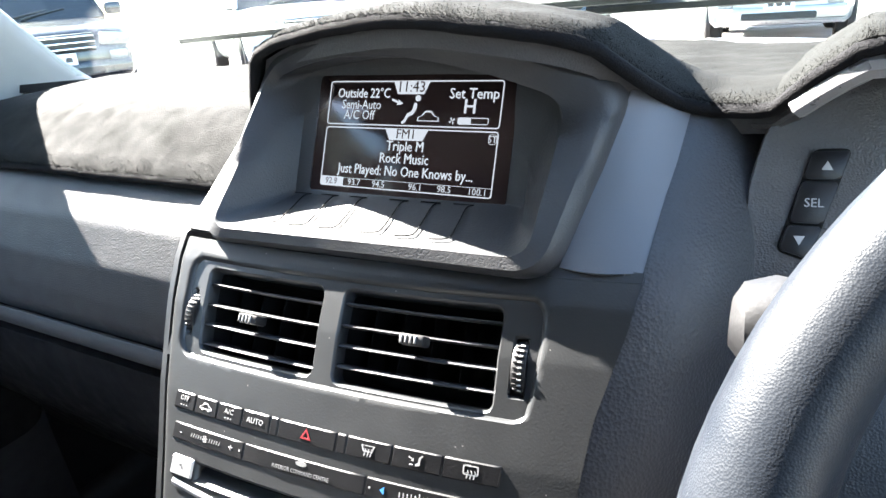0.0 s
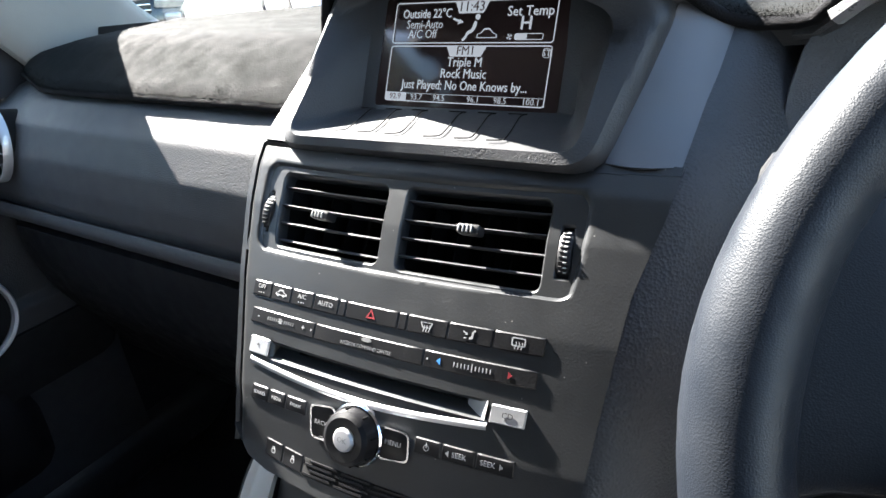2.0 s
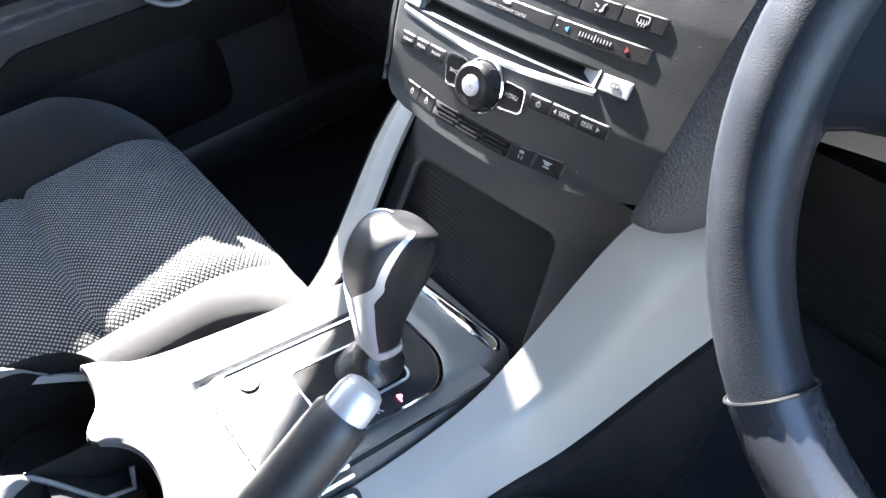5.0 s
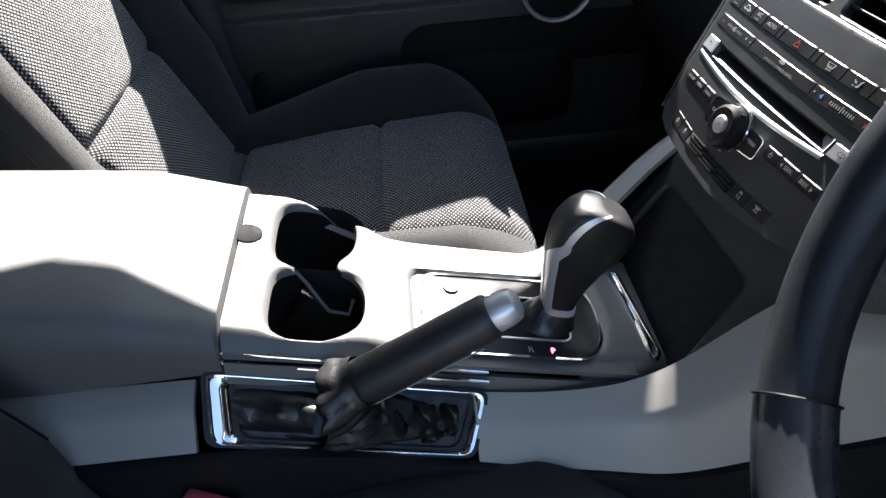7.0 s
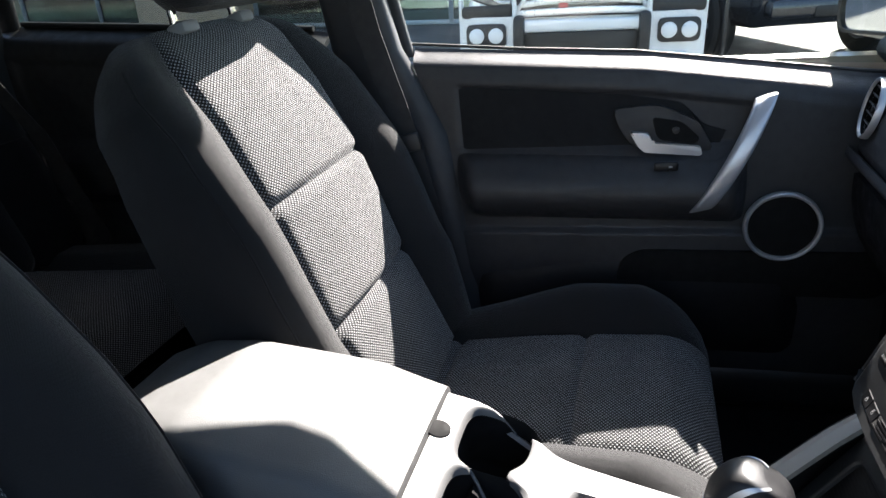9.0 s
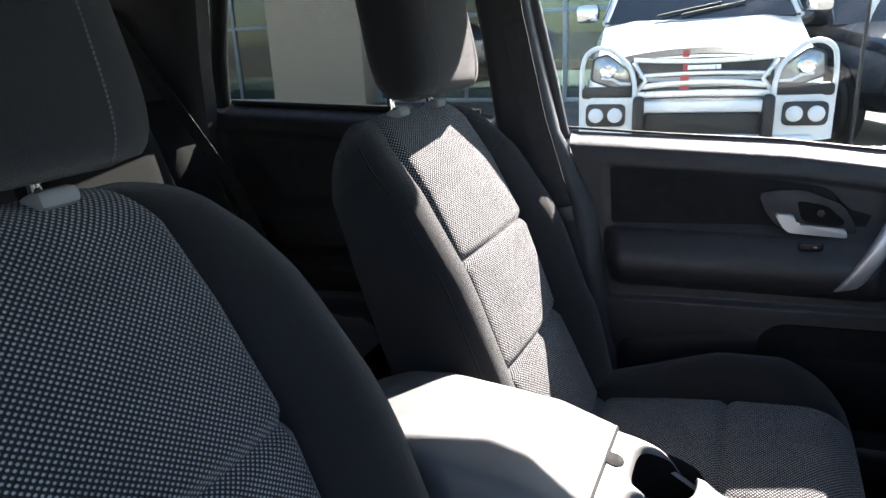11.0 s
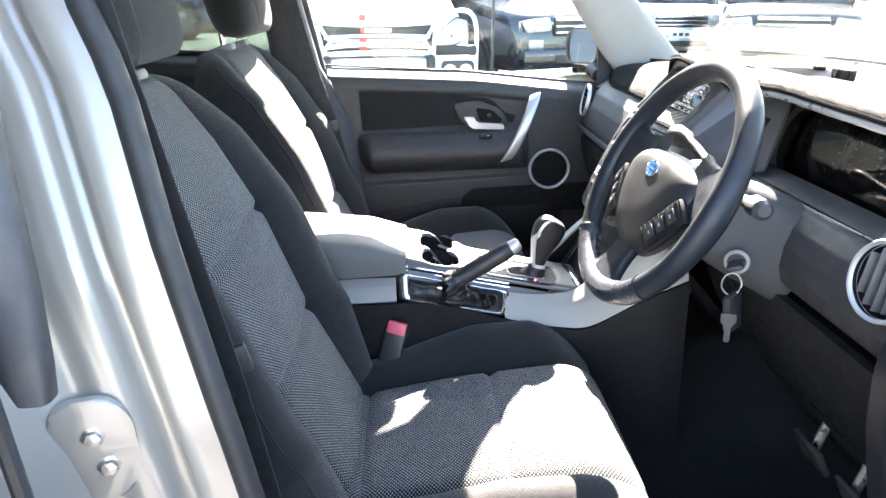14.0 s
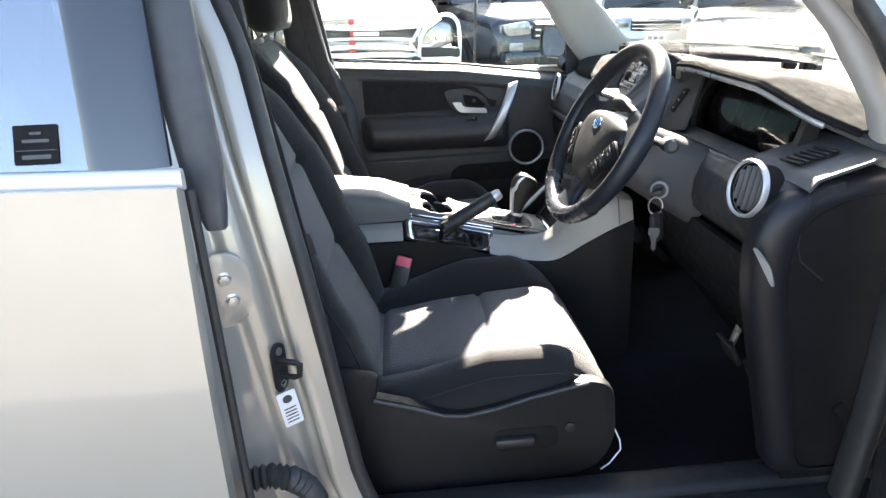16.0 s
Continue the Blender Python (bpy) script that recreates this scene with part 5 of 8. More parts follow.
def car_icon(x, z, s, mat=PRINT):
    p = [(-1, -0.3), (-0.95, 0.0), (-0.6, 0.12), (-0.35, 0.5), (0.25, 0.5), (0.6, 0.12), (1, 0.0), (1, -0.3)]
    part("symbol", frame_ring([(a * s, b * s) for a, b in p], [(a * s * 0.80, (b * 0.62) * s) for a, b in p], 0.00012, on_face(x, z, 0.0006)), mat, stack)
    for k in (-0.5, 0.5):
        shape([(k * s + 0.0009 * math.cos(a * math.tau / 12), -0.3 * s + 0.0009 * math.sin(a * math.tau / 12)) for a in range(12)], x, z, mat)


car_icon(-0.0760, Z1, 0.0048)
fan = [(0.0040, 0.0023), (-0.0040, 0.0023), (-0.0027, -0.0010), (0.0027, -0.0010)]
part("symbol", frame_ring(fan, [(a * 0.8, c * 0.72 + 0.0003) for a, c in fan], 0.00012, on_face(0.0350, Z1, 0.0006)), PRINT, stack)
part("symbol", frame_ring(rrect(0.0080, 0.0048, 0.001, 2), rrect(0.0067, 0.0036, 0.0008, 2), 0.00012, on_face(0.0905, Z1 + 0.0006, 0.0006)), PRINT, stack)
for x0 in (0.0350, 0.0905):
    for k in (-1, 0, 1):
        shape([(k * 0.0018 - 0.0003, -0.0032), (k * 0.0018 + 0.0003, -0.0032), (k * 0.0018 + 0.0006, -0.0016), (k * 0.0018 + 0.0011, -0.0006), (k * 0.0018 + 0.0006, 0.0007), (k * 0.0018 + 0.0001, 0.0007), (k * 0.0018 + 0.0006, -0.0006), (k * 0.0018, -0.0016)], x0, Z1)
for poly in ([(-0.0045, 0.0015), (-0.0022, 0.0003), (-0.0028, -0.0004), (-0.0008, -0.0004), (-0.0014, 0.0016), (-0.0018, 0.0008), (-0.0042, 0.0022)], [(0.0004, -0.0030), (0.0030, -0.0024), (0.0034, 0.0018), (0.0048, 0.0030), (0.0040, 0.0036), (0.0022, 0.0020), (0.0018, -0.0010), (0.0002, -0.0018)], [(-0.0036, -0.0030), (-0.0014, -0.0026), (-0.0014, -0.0020), (-0.0036, -0.0022)]):
    shape([(a * 0.85, c * 0.85) for a, c in poly], 0.0618, Z1)
for k in range(5):
    for x0 in (-0.0835, -0.0690):
        shape([(0, -0.0011), (0.0006, -0.0011), (0.0011, 0.0011), (0.0005, 0.0011)], x0 + k * 0.0019, Z2, GREYP)
for k in range(6):
    a = k * math.tau / 6
    shape([(0, 0), (0.0021 * math.cos(a), 0.0021 * math.sin(a)), (0.0019 * math.cos(a + 0.5), 0.0019 * math.sin(a + 0.5))], -0.0722, Z2)
word("-", -0.0917, Z2, 0.006)
word("+", -0.0522, Z2, 0.0055)
for x in (-0.0455, 0.0395):
    shape([(0.0006 * math.cos(a * math.tau / 10), 0.0006 * math.sin(a * math.tau / 10)) for a in range(10)], x, Z2)
shape([(-0.0015, 0), (0.0010, 0.0019), (0.0010, -0.0019)], 0.0468, Z2, BLUEP)
shape([(0.0015, 0), (-0.0010, 0.0019), (-0.0010, -0.0019)], 0.0893, Z2, REDP)
for k in range(11):
    h = 0.0024 if k == 5 else 0.0013
    shape([(-0.0003, -h), (0.0003, -h), (0.0003, h), (-0.0003, h)], 0.0564 + k * 0.00217, Z2)
for x in (-0.0592, -0.0425):
    part("symbol", frame_ring(rrect(0.0030, 0.0033, 0.0008, 2, 0, -0.001), rrect(0.0019, 0.0020, 0.0004, 2, 0, -0.001), 0.00012, on_face(x, z5(x), 0.0006)), PRINT, stack)
    part("symbol", frame_ring([(0.0011 * math.cos(a * math.pi / 8), 0.0008 + 0.0018 * math.sin(a * math.pi / 8)) for a in range(9)], [(0.0005 * math.cos(a * math.pi / 8), 0.0008 + 0.0012 * math.sin(a * math.pi / 8)) for a in range(9)], 0.00012, on_face(x, z5(x), 0.0006)), PRINT, stack)
shape([(-0.0016, 0.0032), (0.0016, 0.0032), (0.0021, 0.0012), (-0.0021, 0.0012)], 0.0508, z5(0.0508))
for sx in (-1, 1):
    shape([(sx * 0.0014, -0.0004), (sx * 0.0022, -0.0015), (sx * 0.0012, -0.0024), (sx * 0.0020, -0.0034), (sx * 0.0014, -0.0034), (sx * 0.0004, -0.0024), (sx * 0.0014, -0.0015), (sx * 0.0006, -0.0004)], 0.0508, z5(0.0508) + 0.0004)
shape([(-0.0035, 0.0022), (0.0035, 0.0022), (0.0035, 0.0015), (0.0021, 0.001), (0.0019, -0.0003), (-0.0019, -0.0003), (-0.0021, 0.001), (-0.0035, 0.0015)], 0.0712, z5(0.0712))
for k in range(-2, 3):
    shape([(k * 0.0011 - 0.0003, -0.0024), (k * 0.0011 + 0.0003, -0.0024), (k * 0.0008 + 0.0003, -0.001), (k * 0.0008 - 0.0003, -0.001)], 0.0712, z5(0.0712))
ring = [(0.0018 * math.cos(a * math.tau / 20), 0.0018 * math.sin(a * math.tau / 20)) for a in range(20)]
part("symbol", frame_ring(ring, [(a * 0.75, c * 0.75) for a, c in ring], 0.00012, on_face(0.0497, Z4 - 0.0002, 0.0006)), PRINT, stack)
shape([(-0.0003, 0.0), (0.0003, 0.0), (0.0003, 0.0026), (-0.0003, 0.0026)], 0.0497, Z4 - 0.0002)


# slot player: silver ledge, dark slit, two silver keys
def slot_pt(u, v, d):
    a = (SLOT[0][0] + (SLOT[1][0] - SLOT[0][0]) * u, SLOT[0][1] + (SLOT[1][1] - SLOT[0][1]) * u)
    c = (SLOT[3][0] + (SLOT[2][0] - SLOT[3][0]) * u, SLOT[3][1] + (SLOT[2][1] - SLOT[3][1]) * u)
    return on_face(a[0] + (c[0] - a[0]) * v, a[1] + (c[1] - a[1]) * v, d).translation


part("slot_ledge", patch(lambda u, v: slot_pt(u, 0.60 * v, 0.0006 - 0.010 * v), 30, 6), TRIM, stack, "dark grey ledge below the slot")
part("slot_back", patch(lambda u, v: slot_pt(u, 0.55 + 0.5 * v, -0.010 + 0.010 * v * v), 30, 8), TRIM, stack)
part("slot_blade", patch(lambda u, v: slot_pt(0.13 + 0.76 * u, 0.62 + 0.20 * v, -0.0066), 20, 2, 0.002), DEEP, stack, "black slot")
part("slot_cheek", patch(lambda u, v: slot_pt(0.90 + 0.09 * u, 0.98 * v, 0.0005 - 0.008 * (1 - u)), 4, 4), SILVER, stack)
part("bright_strip", patch(lambda u, v: on_face(-0.0915 + 0.1735 * u, 0.8692 - 0.0046 * math.sin(math.pi * u) - 0.0004 * u - 0.0036 * v, 0.0010 * math.sin(math.pi * v) + 0.0003).translation, 40, 6), SILVER, stack, "satin silver strip under the slot")
key(-0.0948, -0.0773, lambda x: 0.8756, 0.0096, SILVER, 0.0014, "eject_key", "silver eject key")
key(0.0822, 0.1030, lambda x: 0.8736, 0.0088, SILVER, 0.0014, "player_key", "silver player key")
word("CD", 0.0926, 0.8736, 0.0046, DARKP, 0.0016)
shape([(0, 0.0013), (-0.0014, -0.0004), (0.0014, -0.0004)], -0.0862, 0.8762, DARKP, 0.0016)

# rotary knob with its chrome bezel and the two keys beside it
km = on_face(0.0030, 0.8462, 0.0)
part("knob_bezel", lathe([(0.0165, 0.0), (0.0192, 0.0), (0.0190, 0.0022), (0.0180, 0.0032), (0.0165, 0.0022)], 48, km, True), CHROME, stack, "chrome ring")
kn = part("knob", lathe([(0.0, 0.0), (0.0166, 0.0), (0.0166, 0.008), (0.0156, 0.0120), (0.0130, 0.0138), (0.0078, 0.0134), (0.0074, 0.0126), (0.0, 0.0126)], 48, km), BTN, stack, "black rotary knob")
ob = part("ok_button", lathe([(0.0, 0.012), (0.0071, 0.012), (0.0071, 0.0140), (0.0058, 0.0151), (0.0, 0.0153)], 32, km), SILVER, kn, "silver push button")
ob.matrix_basis = Matrix.Identity(4)
ob = part("lettering", letters("OK", 0.0044, km @ Matrix.Translation((0, 0, 0.0154)), 0.00006), GREYP, kn)
ob.matrix_basis = Matrix.Identity(4)
for k in range(8):
    a = k * math.tau / 8 + 0.2
    ob = part("grip_notch", rbox(0.0018, 0.0011, 0.005, 0.0004, km @ pose(0, 0, 0, 0, 0, math.degrees(a)) @ Matrix.Translation((0.0165, 0, 0.0070))), DEEP, kn)
    ob.matrix_basis = Matrix.Identity(4)
for poly in ([(-0.0330, 0.8555), (-0.0135, 0.8575), (-0.0115, 0.8378), (-0.0292, 0.8372)], [(0.0195, 0.8556), (0.0388, 0.8552), (0.0408, 0.8398), (0.0200, 0.8378)]):
    cx, cz = sum(p[0] for p in poly) / 4, sum(p[1] for p in poly) / 4
    m = on_face(cx, cz, 0)
    inv = m.inverted()
    flat = [(inv @ on_face(x, z).translation).xy for x, z in poly]
    flat = [(p.x, p.y) for p in flat]
    if sum(flat[i - 1][0] * flat[i][1] - flat[i][0] * flat[i - 1][1] for i in range(4)) < 0:
        flat = flat[::-1]
    o, i_ = rounded(flat, 0.004), rounded([(a * 0.90, c * 0.89) for a, c in flat], 0.0035)
    part("key_bezel", frame_ring(o, i_, 0.0024, m), CHROME, stack, "thin chrome key surround")
    part("button", plate(i_, 0.0020, 0.0006, m), BTN, stack)

# ---- display pod ----
pod = thing("display_pod", "black hooded display pod in the dashboard with a lit screen", "car display", (0, 0.56, 0.98))


def loop(bl, br, tr, tl, arch, r, bulge=0.0, n=14):
    """A closed outline in space with round corners and an arched top."""
    c = [Vector(p) for p in (bl, br, tr, tl)]
    out = []
    for i in range(4):
        p, a, d = c[i], c[i - 1], c[(i + 1) % 4]
        s, e = p + (a - p).normalized() * r, p + (d - p).normalized() * r
        for j in range(7):
            t = j / 6
            out.append(s * (1 - t) ** 2 + p * 2 * t * (1 - t) + e * t * t)
        nxt = d + (p - d).normalized() * r
        for j in range(1, n):
            out.append(e.lerp(nxt, j / n))
    up = Vector((0, 0.25, 1)).normalized()
    for q in out:
        top = smooth01((q.z - (bl[2] + tr[2]) / 2) / ((tr[2] - bl[2]) / 2 + 1e-6))
        w = (q.x - tl[0]) / (tr[0] - tl[0])
        q += (up * arch - Vector((0, bulge, 0))) * top * max(0.0, math.sin(math.pi * min(1, max(0, w)))) ** 0.8
    return out


R = [loop((-0.134, 0.560, 0.968), (0.116, 0.572, 0.968), (0.136, 0.640, 1.056), (-0.128, 0.630, 1.066), 0.028, 0.020),
     loop((-0.121, 0.526, 0.979), (0.1148, 0.5343, 0.9785), (0.130, 0.602, 1.063), (-0.116, 0.600, 1.074), 0.036, 0.020, 0.027),
     loop((-0.115, 0.512, 0.985), (0.1098, 0.5233, 0.9845), (0.127, 0.594, 1.061), (-0.111, 0.592, 1.073), 0.035, 0.018, 0.029),
     loop((-0.110, 0.508, 0.990), (0.107, 0.5213, 0.9895), (0.122, 0.590, 1.060), (-0.107, 0.589, 1.071), 0.031, 0.016, 0.028),
     loop((-0.103, 0.510, 0.9953), (0.0998, 0.5243, 0.995), (0.101, 0.585, 1.056), (-0.103, 0.591, 1.066), 0.024, 0.013, 0.022),
     loop((-0.0935, 0.5345, 0.9965), (0.0885, 0.545, 0.9970), (0.094, 0.596, 1.060), (-0.092, 0.599, 1.068), 0.016, 0.008, 0.008),
     loop((-0.082, 0.5665, 0.9985), (0.080, 0.570, 1.0015), (0.078, 0.602, 1.069), (-0.083, 0.602, 1.069), 0.010, 0.004),
     loop((-0.070, 0.5695, 1.0015), (0.067, 0.5725, 1.0030), (0.066, 0.6035, 1.0675), (-0.071, 0.603, 1.0675), 0.0, 0.002)]
part("hood", loft(R, caps=False), POD, pod, "black soft plastic hood and tray")
# screen
sm_o = Vector((-0.002, 0.5865, 1.0345))
sm = axes(sm_o, (1, 0.012, 0.0), (0, 0.0315, 0.0635))
scr = part("screen", plate(rrect(0.140, 0.0745, 0.003), 0.0012, 0.0003, sm @ Matrix.Translation((0, 0, -0.0012))), SCREEN, pod, "dark display showing climate and radio text")
SW, SH = 0.1235, 0.0685


def on_screen(fx, fy):
    """A place on the lit area: fx to the right and fy down, both from 0 to 1."""
    return sm @ Matrix.Translation(((fx - 0.5) * SW, (0.5 - fy) * SH, 0.0004))


def glow(bm, name="screen_mark", mat=GLOW):
    ob = part(name, bm, mat, scr)
    ob.matrix_basis = Matrix.Identity(4)


def glow_rect(x0, y0, x1, y1, r=0.001, mat=GLOW, lift=0.0):
    glow(plate(rrect((x1 - x0) * SW, (y1 - y0) * SH, r, 3), 0.00015, 0, on_screen((x0 + x1) / 2, (y0 + y1) / 2) @ Matrix.Translation((0, 0, lift))), mat=mat)


def glow_frame(x0, y0, x1, y1, t, r):
    w, h = (x1 - x0) * SW, (y1 - y0) * SH
    glow(frame_ring(rrect(w, h, r, 4), rrect(w - 2 * t, h - 2 * t, max(r - t, 0.0002), 4), 0.00015, on_screen((x0 + x1) / 2, (y0 + y1) / 2)))


def say(text, fx, fy, size, mat=GLOW, align="CENTER", wide=1.0, bold=0.0):
    bm = letters(text, size, on_screen(fx, fy), 0.00008, align, wide)
    if mat is not GLOW:
        bm.transform(Matrix.Translation(sm.to_3x3() @ Vector((0, 0, 0.0003))))
    glow(bm, "lettering", mat)
    if bold:
        glow(letters(text, size, on_screen(fx + bold, fy + bold), 0.00008, align, wide), "lettering", mat)


glow_frame(0.005, 0.01, 0.995, 0.415, 0.00075, 0.0022)
glow_frame(0.005, 0.435, 0.995, 0.99, 0.00075, 0.0022)
glow(plate([(a * SW, c * SH) for a, c in ((-0.105, 0.0), (0.105, 0.0), (0.075, -0.115), (-0.075, -0.115))], 0.00015, 0, on_screen(0.5, 0.015)))
say("11:43", 0.5, 0.07, 0.0092, SCREEN)
glow(plate([(a * SW, c * SH) for a, c in ((-0.125, 0.0), (0.125, 0.0), (0.095, -0.10), (-0.095, -0.10))], 0.00015, 0, on_screen(0.5, 0.44)))
say("FM1", 0.5, 0.487, 0.0082, SCREEN)
say("Outside 22°C", 0.055, 0.125, 0.0085, align="LEFT", wide=0.84, bold=0.0018)
say("Semi-Auto", 0.09, 0.23, 0.0083, align="LEFT", wide=0.84)
say("A/C Off", 0.11, 0.325, 0.0083, align="LEFT", wide=0.86)
say("Set Temp", 0.845, 0.125, 0.0088, wide=0.94, bold=0.0018)
say("H", 0.83, 0.235, 0.0120, bold=0.003)
glow_frame(0.775, 0.325, 0.935, 0.385, 0.0005, 0.0012)
glow_rect(0.778, 0.33, 0.845, 0.38, 0.0008)
for k in range(4):
    glow(plate([(0, 0), (0.0022 * math.cos(k * math.pi / 2 + 0.2), 0.0022 * math.sin(k * math.pi / 2 + 0.2)), (0.0020 * math.cos(k * math.pi / 2 + 0.9), 0.0020 * math.sin(k * math.pi / 2 + 0.9))], 0.00015, 0, on_screen(0.745, 0.355)))
# airflow symbol: arrow, seated outline in plain shapes, car outline
glow(plate([(a * 0.001, c * 0.001) for a, c in ((-6, 2.2), (-1.2, 0.4), (-1.6, 1.6), (2.2, -1.0), (-2.6, -2.2), (-2.0, -0.8), (-6.4, 0.8))], 0.00015, 0, on_screen(0.445, 0.20)))
glow(lathe([(0, 0), (0.0019, 0), (0.0019, 0.00015), (0, 0.00015)], 16, on_screen(0.545, 0.165)))
glow(plate(rounded([(a * 0.001, c * 0.001) for a, c in ((1.6, 5.0), (3.6, 4.4), (3.4, 1.0), (1.2, -2.6), (-2.0, -3.6), (-3.4, -7.0), (-6.0, -8.4), (-6.6, -6.8), (-4.6, -5.4), (-3.2, -1.8), (0.2, -0.4))], 0.0012, 3), 0.00015, 0, on_screen(0.515, 0.275)))
p = [(-1, -0.25), (-0.95, 0.05), (-0.6, 0.15), (-0.3, 0.5), (0.25, 0.5), (0.6, 0.15), (1, 0.02), (1, -0.25)]
glow(frame_ring([(a * 0.0075, c * 0.0085) for a, c in p], [(a * 0.0067, c * 0.0064) for a, c in p], 0.00015, on_screen(0.612, 0.335)))
say("Triple M", 0.5, 0.595, 0.0088, wide=0.88, bold=0.0018)
say("Rock Music", 0.5, 0.705, 0.0088, wide=0.86, bold=0.0018)
say("Just Played: No One Knows by...", 0.5, 0.82, 0.0088, wide=0.83, bold=0.0018)
glow_frame(0.945, 0.46, 0.988, 0.545, 0.0003, 0.0018)
say("ST", 0.966, 0.503, 0.0055)
glow_rect(0.006, 0.90, 0.15, 0.985, 0.0008)
glow_frame(0.15, 0.905, 0.995, 0.985, 0.0003, 0.0005)
for text, fx in (("93.7", 0.22), ("94.5", 0.37), ("96.1", 0.585), ("98.5", 0.745), ("100.1", 0.92)):
    say(text, fx, 0.945, 0.0056)
say("92.9", 0.078, 0.943, 0.0056, SCREEN)
# grooves of the tray: hairline key outlines
def tray(x, y):
    return Vector((x + 0.003, y - 0.0025, 0.9953 + 0.09 * (y - 0.5145) + 0.0005))


for k in range(6):
    x = -0.069 + 0.0215 * k + (0.008 if k > 2 else 0)
    y = 0.5255 + 0.0011 * k
    q = [(x, y + 0.041), (x - 0.003, y + 0.037), (x + 0.001, y + 0.020), (x + 0.004, y + 0.006), (x + 0.0032, y + 0.0022), (x - 0.001, y + 0.0006), (x - 0.006, y - 0.0002)]
    ks = [i / 6 for i in range(7)]
    fine = [tray(flow(i / 30, ks, [a for a, c in q]), flow(i / 30, ks, [c for a, c in q])) for i in range(31)]
    part("tray_groove", tube(fine, 0.00042, 6), DEEP, pod)
    part("tray_groove", tube([tray(x - 0.013, y + 0.0405), tray(x, y + 0.041)], 0.00042, 6), DEEP, pod)


# ---- centre console ----
def deck_z(y):
    return 0.772 - 0.25 * y


con = thing("centre_console", "grey plastic centre console with cup holders, selector and silver-grey rails", "car console", (0.02, 0.1, 0.36))


def cup_norm(x, y, cx, cy, rx, ry):
    """1 on a well's outline: square towards the arm rest, round ahead."""
    p = 3.6 - 1.2 * smooth01((y - cy + 0.02) / 0.04)
    return ((abs(x - cx) / rx) ** p + (abs(y - cy) / ry) ** p) ** (1 / p)


CUPS = ((-0.0395, 0.082, 0.0450, 0.0455), (0.0460, 0.087, 0.0410, 0.0480))


def wells(x, y):
    a, c = [(cup_norm(x, y, *q) - 1) * 0.044 for q in CUPS]
    d = max(abs(x - 0.008) - 0.014, abs(y - 0.098) - 0.014)
    k = 0.006
    h = max(k - abs(a - c), 0) / k
    m = min(a, c) - h * h * k / 4
    h = max(k - abs(m - d), 0) / k
    return min(m, d) - h * h * k / 4


gate = quad_gap([(-0.007, 0.152), (0.095, 0.152), (0.097, 0.306), (0.062, 0.329), (0.020, 0.334), (-0.009, 0.328)], 0.014)


def deck_left(y):
    return flow(y, [0.022, 0.06, 0.10, 0.135, 0.17, 0.37], [-0.098, -0.096, -0.077, -0.057, -0.050, -0.048])


def deck_x(s, y):
    """Across the deck: s from 0 at its left edge to 1; the deck narrows before the cup holders."""
    return deck_left(y) + (0.098 - deck_left(y)) * s


def deck(s, y, down):
    x = deck_x(s, y)
    e = min((x - deck_left(y)) * 2.0, 0.098 - x)
    rim = 0.0
    if y < 0.145:
        rim = 0.004 * smooth01((0.145 - y) / 0.02)
    return Vector((x, y, deck_z(y) + rim - 0.016 * (1 - smooth01(e / 0.022)) ** 2 + down))


top = cut_sheet(deck, [i / 90 for i in range(91)], [0.022 + 0.345 * j / 150 for j in range(151)], [lambda s, y: 5 * wells(deck_x(s, y), y), lambda s, y: 5 * gate(deck_x(s, y), y)], ((0.005, -0.0008), (0.010, -0.0030), (0.012, -0.008)))
part("deck", top, CONSOLE, con, "grey plastic deck, pale with dust in the sun")
# wells: dark liners below the rim
def cup_wall(u, v, q):
    """The well's side, drawn in towards its floor."""
    cx, cy, rx, ry = q
    k, h = [flow(v, [0, 0.06, 0.12, 0.8, 0.92, 1.0], w) for w in ([1.0, 0.985, 0.975, 0.90, 0.82, 0.0001], [-0.003, -0.006, -0.012, -0.064, -0.074, -0.075])]
    a = u * math.tau
    dx, dy = math.cos(a) * rx, math.sin(a) * ry
    r = k / cup_norm(cx + dx, cy + dy, cx, cy, rx, ry)
    return (cx + dx * r, cy + dy * r, deck_z(cy + dy * r) + 0.003 + h)


for q in CUPS:
    part("cup_holder", patch(lambda u, v: cup_wall(u, v, q), 64, 30), DEEP, con, "deep black cup holder")
part("cup_divider", patch(lambda u, v: (0.004 + 0.018 * u + 0.010 * v, 0.072 + 0.040 * v, deck_z(0.072 + 0.04 * v) - 0.012 - 0.018 * smooth01(v * 1.6)), 8, 10, 0.05), DEEP, con)
part("divider_edge", tube([(0.004, 0.066, deck_z(0.066) - 0.002), (0.013, 0.076, deck_z(0.076) - 0.010), (0.022, 0.086, deck_z(0.086) - 0.022), (0.028, 0.092, deck_z(0.092) - 0.026), (0.030, 0.108, deck_z(0.108) - 0.026), (0.022, 0.113, deck_z(0.112) - 0.016)], 0.0018, 8), CONSOLE, con, "pale rim of the divider between the holders")
# black disc paints the shade of the latch recess
part("latch_notch_shade", lathe([(0, -0.004), (0.0125, -0.004), (0.0125, 0.0008), (0.0115, 0.0014), (0, 0.0010)], 24, pose(-0.030, 0.0275, deck_z(0.0275) + 0.0042, -14, 0, 0)), DEEP, con, "round black disc for the shade of a latch recess")
